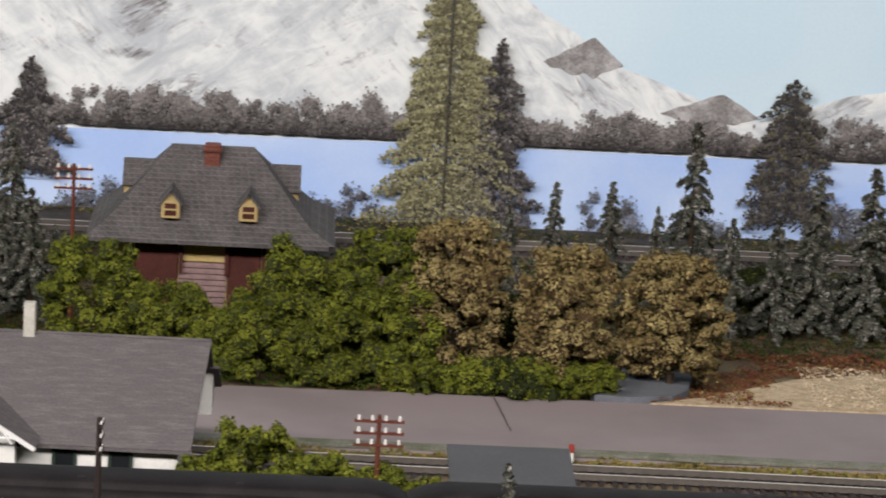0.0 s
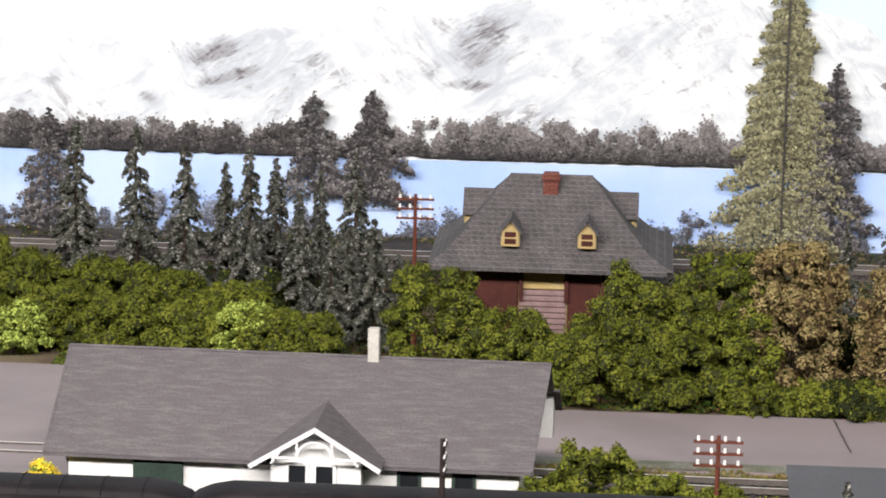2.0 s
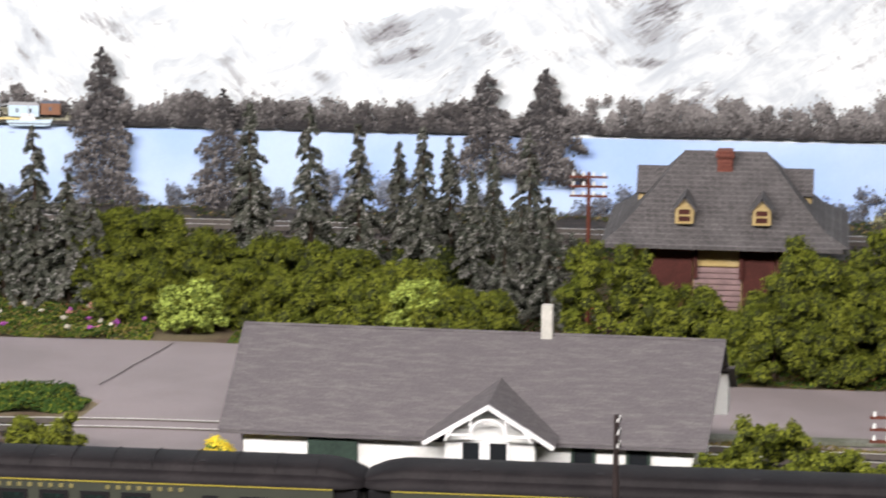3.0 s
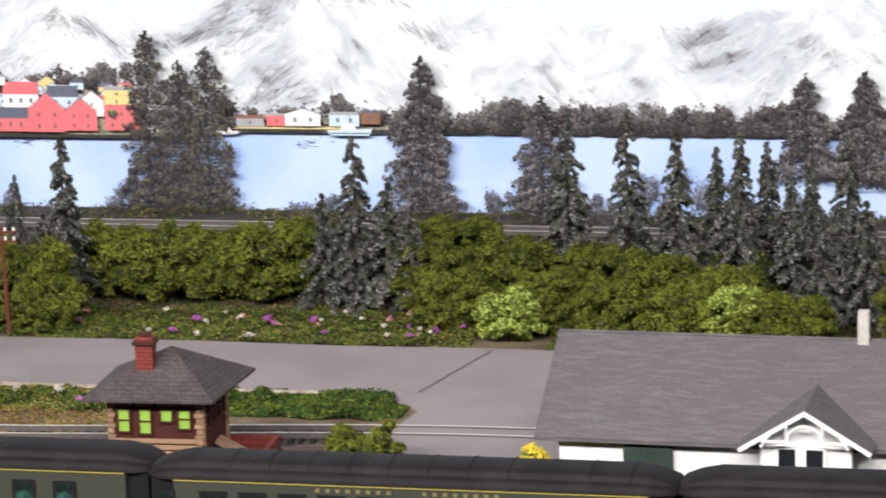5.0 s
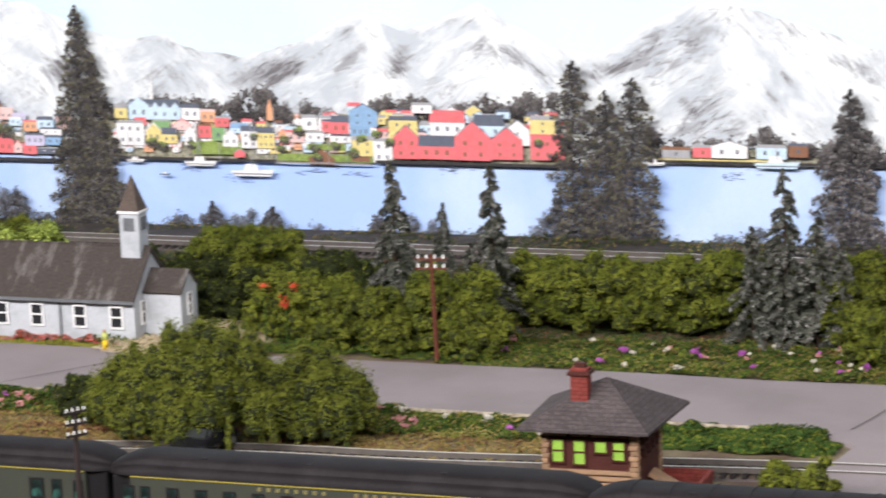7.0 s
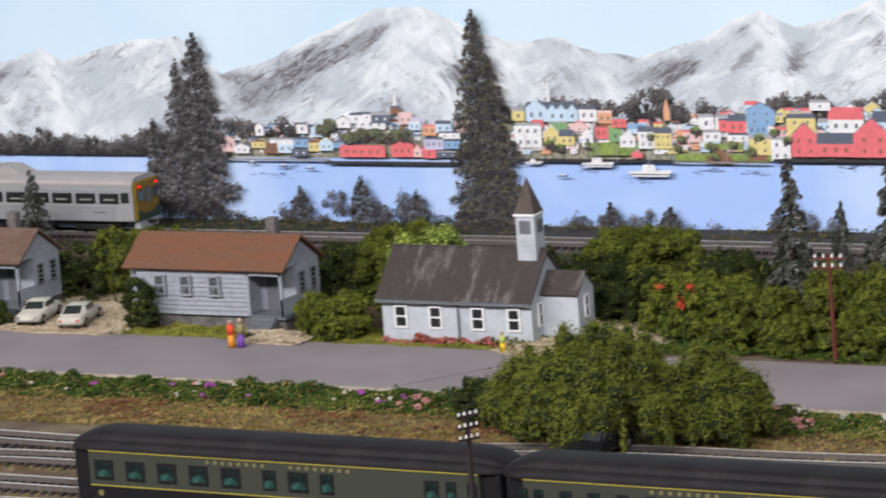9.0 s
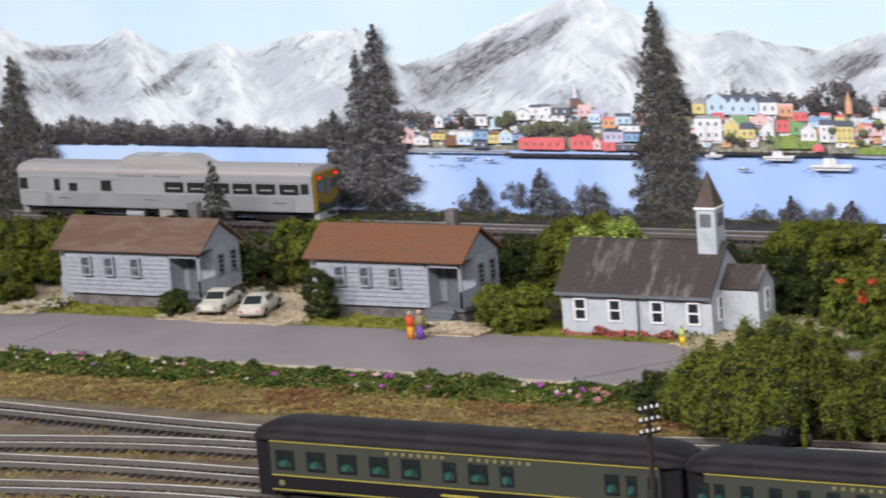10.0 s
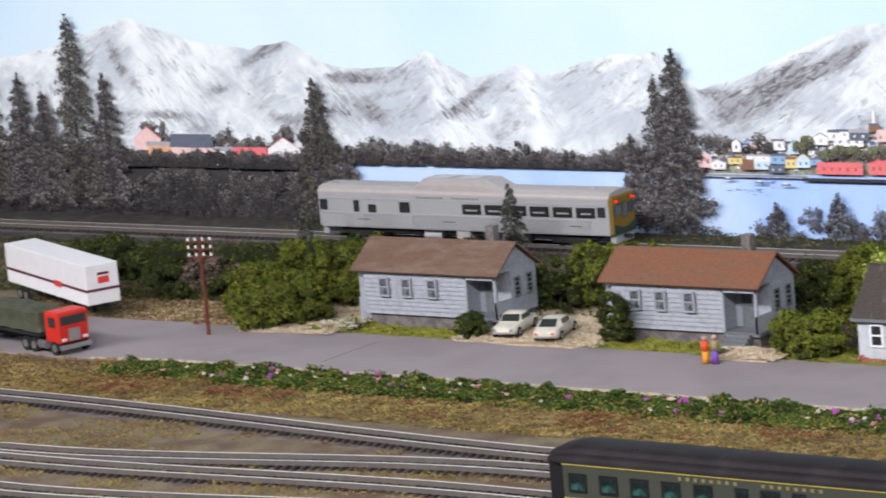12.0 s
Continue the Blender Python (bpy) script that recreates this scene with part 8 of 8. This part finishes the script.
def car(x, y, turn, fastback, label, paint=None):
    paint = paint or car_white
    d = thing("car", label, "car", "parked cars", at=(x, y, 0.0012), turn=turn)
    d.scale = (1.13, 1.13, 1.13)
    body = bmesh.new()
    # rings along the length: x, half width, sill, shoulder
    for rings in ([(-0.0235, 0.0078, 0.0036, 0.0072), (-0.021, 0.0089, 0.0027, 0.0086), (-0.008, 0.0094, 0.0025, 0.0092), (0.008, 0.0094, 0.0025, 0.0090), (0.020, 0.0087, 0.0027, 0.0080), (0.0232, 0.0074, 0.0036, 0.0066)],):
        made = []
        for px, hw, z0, z1 in rings:
            made.append([body.verts.new(p) for p in ((px, -hw * 0.94, z0), (px, -hw, (z0 + z1) / 2), (px, -hw * 0.86, z1), (px, hw * 0.86, z1), (px, hw, (z0 + z1) / 2), (px, hw * 0.94, z0))])
        for a, b in zip(made, made[1:]):
            for i in range(6):
                body.faces.new((a[i], a[(i + 1) % 6], b[(i + 1) % 6], b[i]))
        body.faces.new(made[0])
        body.faces.new(made[-1][::-1])
    bmesh.ops.recalc_face_normals(body, faces=body.faces[:])
    bmesh.ops.bevel(body, geom=body.edges[:], offset=0.0004, segments=1, affect="EDGES")
    part("body", body, paint, d, smooth=True)
    rear = -0.019 if fastback else -0.0135
    prof = [(rear, 0.0088), (-0.0085, 0.0139), (0.0025, 0.0141), (0.0095, 0.0088)]
    cabin = bmesh.new()
    lo = [[cabin.verts.new((px, s * (0.0082 if z < 0.01 else 0.0066), z)) for px, z in prof] for s in (-1, 1)]
    cabin.faces.new(lo[0])
    cabin.faces.new(lo[1][::-1])
    for i in range(3):
        cabin.faces.new((lo[0][i], lo[1][i], lo[1][i + 1], lo[0][i + 1]))
    bmesh.ops.recalc_face_normals(cabin, faces=cabin.faces[:])
    bmesh.ops.bevel(cabin, geom=cabin.edges[:], offset=0.0007, segments=2, affect="EDGES")
    part("cabin", cabin, paint, d, smooth=True)
    part("windscreen", slab((0.0040, -0.0058, 0.0133), (0.0040, 0.0058, 0.0133), (0.0090, 0.0068, 0.0096), (0.0090, -0.0068, 0.0096), 0.0004), rail_glass, d)
    part("rear_window", slab((-0.0095, -0.0054, 0.0137), (-0.0095, 0.0054, 0.0137), (rear + 0.002, 0.0062, 0.0098), (rear + 0.002, -0.0062, 0.0098), 0.0004), rail_glass, d)
    for s in (-1, 1):
        for a, b in ((-0.0085, -0.0025), (-0.0018, 0.0052)):
            part("side_window", poly_prism([(a, 0.0098), (b + 0.0012, 0.0098), (b - 0.0008, 0.0131), (a + 0.0008, 0.0131)], s * 0.0076 - 0.0006, s * 0.0076 + 0.0006), rail_glass, d)
        for wx in (-0.0145, 0.0145):
            w = part("wheel", tube((wx, s * 0.0075, 0.0034), (wx, s * 0.0094, 0.0034), 0.0035, None, 16), tyre_mat, d)
            part("hubcap", tube((wx, s * 0.0093, 0.0034), (wx, s * 0.0097, 0.0034), 0.0018, None, 12), chrome, w)
        part("headlight", tube((0.0222, s * 0.0058, 0.0062), (0.0237, s * 0.0058, 0.0062), 0.0011, None, 10), chrome, d)
        part("tail_light", box(-0.0241, -0.0232, s * 0.0058 - 0.0009, s * 0.0058 + 0.0009, 0.0056, 0.0070), mark_red, d)
    part("bumper", box(0.0228, 0.0242, -0.0078, 0.0078, 0.0036, 0.0047, 0.0003), chrome, d)
    part("bumper", box(-0.0244, -0.0230, -0.0078, 0.0078, 0.0036, 0.0047, 0.0003), chrome, d)
    return d


car(-1.362, 1.878, 284, False, "cream white old saloon car parked on gravel")
car(-1.322, 1.874, 106, True, "cream white fastback car parked on gravel")


car(-0.776, 1.612, 262, False, "glossy black old saloon car under the willow", mat("black_car_paint", (0.012, 0.012, 0.014), 0.25, 0.1, 120))


def wheel_pair(d, x, y_half, r, name="wheel"):
    for s in (-1, 1):
        w = part(name, tube((x, s * (y_half - 0.003), r), (x, s * y_half, r), r, None, 16), tyre_mat, d)
        part("rim", tube((x, s * y_half, r), (x, s * (y_half + 0.0004), r), r * 0.55, None, 12), chrome, w)


def red_truck():
    """Cab-over tractor with a tarpaulin load behind, front towards +x."""
    d = thing("truck", "red cab-over truck with a dark tarpaulin load", "truck", at=(-1.700, 1.738, 0.0), turn=-14)
    part("cab", box(-0.004, 0.016, -0.0145, 0.0145, 0.009, 0.0345, 0.0016), truck_red, d, "bright red cab")
    part("windscreen", box(0.0155, 0.0164, -0.0118, 0.0118, 0.0238, 0.0308, 0.0004), rail_glass, d)
    part("grille", box(0.0155, 0.0167, -0.0052, 0.0052, 0.0105, 0.0205, 0.0004), chrome, d, "bright chrome grille")
    part("bumper", box(0.0145, 0.0182, -0.0145, 0.0145, 0.0045, 0.0082, 0.0006), chrome, d)
    for s in (-1, 1):
        part("headlight", box(0.0156, 0.0168, s * 0.0098 - 0.0022, s * 0.0098 + 0.0022, 0.0112, 0.0134, 0.0003), glass_white, d)
        part("side_window", box(0.003, 0.0125, s * 0.0146 - 0.0004, s * 0.0146 + 0.0004, 0.0225, 0.0305, 0.0002), rail_glass, d)
        part("fuel_tank", tube((-0.018, s * 0.0115, 0.0068), (-0.006, s * 0.0115, 0.0068), 0.0034, None, 12), chrome, d)
    part("chassis", box(-0.115, 0.012, -0.0055, 0.0055, 0.0065, 0.0095), black_under, d)
    part("flat_bed", box(-0.118, -0.012, -0.0148, 0.0148, 0.0125, 0.0150, 0.0004), black_under, d)
    load = bmesh.new()
    bmesh.ops.create_grid(load, x_segments=26, y_segments=10, size=0.5)
    for v in load.verts:
        x, y = v.co.x, v.co.y
        edge_drop = max(abs(x) * 2, abs(y) * 2) ** 8
        v.co = Vector((-0.060 + x * 0.094, y * 0.0285, 0.0345 - 0.0185 * edge_drop + 0.0014 * noise.noise((x * 9, y * 5, 0))))
    part("tarpaulin", load, tarp_mat, d, "dark olive tarpaulin over the load")
    part("load", box(-0.105, -0.015, -0.0130, 0.0130, 0.015, 0.032, 0.001), tarp_mat, d)
    wheel_pair(d, 0.008, 0.0145, 0.0058)
    for x in (-0.022, -0.034, -0.094, -0.106):
        wheel_pair(d, x, 0.0148, 0.0058)
    return d


red_truck()


def white_trailer():
    d = thing("trailer", "white ribbed semi-trailer with a dark stripe", "trailer", at=(-1.829, 1.8756, 0.0), turn=-24)
    h = 0.088
    part("body", box(-h, h, -0.0148, 0.0148, 0.0145, 0.048, 0.0006), trailer_white, d)
    part("stripe", box(-h - 0.0002, h + 0.0002, -0.0151, 0.0151, 0.0255, 0.0278), stripe_dark, d, "dark stripe round the trailer")
    ribs = None
    for k in range(40):
        x = -h + 0.003 + k * (2 * h - 0.006) / 39
        ribs = box(x - 0.0004, x + 0.0004, -0.0153, -0.0146, 0.0148, 0.025, 0, ribs)
    part("side_ribs", ribs, trailer_white, d, "ribbed lower side")
    part("frame", box(-h, h - 0.004, -0.006, 0.006, 0.0105, 0.0145), black_under, d)
    part("mark", box(h, h + 0.0005, -0.004, 0.006, 0.032, 0.0375), mark_red, d, "small red plain mark")
    part("mark", box(h, h + 0.0005, -0.004, 0.006, 0.039, 0.041), stripe_dark, d, "small dark plain mark")
    part("mark", box(0.02, 0.036, -0.0154, -0.0149, 0.024, 0.029), mark_red, d, "small red plain mark")
    for x in (-0.066, -0.053):
        wheel_pair(d, x, 0.0135, 0.0058)
    for s in (-1, 1):
        part("landing_leg", box(0.042, 0.0445, s * 0.009 - 0.001, s * 0.009 + 0.001, 0.0, 0.0145), black_under, d)
    return d


white_trailer()


def figurine(x, y, low, high, turn, label, k=1.0):
    """A tiny cast figure as one plain mesh in two paints."""
    bm = bmesh.new()
    for z0, z1, r0, r1, mi in ((0, 0.0085, 0.0026, 0.0023, 0), (0.0085, 0.0150, 0.0028, 0.0025, 1)):
        own = bmesh.new()
        bmesh.ops.create_cone(own, cap_ends=True, segments=9, radius1=r0, radius2=r1, depth=z1 - z0)
        own.transform(Matrix.Translation((0, 0, (z0 + z1) / 2)) @ Matrix.Diagonal((1, 0.75, 1, 1)))
        for f in own.faces:
            f.material_index = mi
        join(bm, own)
    own = bmesh.new()
    bmesh.ops.create_icosphere(own, subdivisions=2, radius=0.0017)
    own.transform(Matrix.Translation((0, 0, 0.0168)))
    for f in own.faces:
        f.material_index = 2
    join(bm, own)
    bmesh.ops.scale(bm, vec=(k, k, k), verts=bm.verts[:])
    skin = mat("cast_plain", (0.5, 0.35, 0.27), 0.7)
    ob = part("figurine", bm, low, None, "", True, (high, skin))
    ob.matrix_world = pose(x, y, 0.0003, 0, 0, turn)
    return tagged(ob, label, "figurine", "figurines")


orange = mat("orange_paint", (0.72, 0.27, 0.03), 0.6, 0.1, 200)
redcoat = mat("red_paint", (0.7, 0.08, 0.03), 0.6, 0.1, 200)
purple = mat("purple_paint", (0.17, 0.07, 0.36), 0.6, 0.1, 200)
khaki = mat("khaki_paint", (0.27, 0.23, 0.12), 0.6, 0.1, 200)
yellow_p = mat("yellow_paint", (0.78, 0.52, 0.02), 0.6, 0.1, 200)
lime_p = mat("pale_lime_paint", (0.5, 0.55, 0.15), 0.6, 0.1, 200)
figurine(-1.160, 1.825, orange, redcoat, 0, "tiny orange and red painted figurine on the road", 1.08)
figurine(-1.1525, 1.826, purple, khaki, 0, "tiny purple and khaki painted figurine on the road", 1.14)
figurine(-0.9535, 1.842, yellow_p, lime_p, 0, "tiny yellow painted figurine by the church", 0.8)

# red marker post by the shed, and a blue crate by the church
post = thing("marker_post", "short white post with a red top", "post", at=(0.159, 1.6655, -0.003))
part("post", box(-0.0011, 0.0011, -0.0011, 0.0011, 0, 0.0055), glass_white, post)
part("red_top", box(-0.0015, 0.0015, -0.0015, 0.0015, 0.0055, 0.0100, 0.0002), mat("dull_red_paint", (0.3, 0.045, 0.035), 0.7, 0.2, 300), post)
crate = thing("crate", "small blue crate beside the church", "crate", at=(-0.889, 1.878, 0.001))
part("box", box(-0.004, 0.004, -0.003, 0.003, 0, 0.005, 0.0004), mat("blue_crate_paint", (0.2, 0.3, 0.55), 0.6), crate)
part("lid", box(-0.0043, 0.0043, -0.0033, 0.0033, 0.005, 0.006, 0.0002), mat("blue_crate_lid", (0.25, 0.35, 0.6), 0.6), crate)
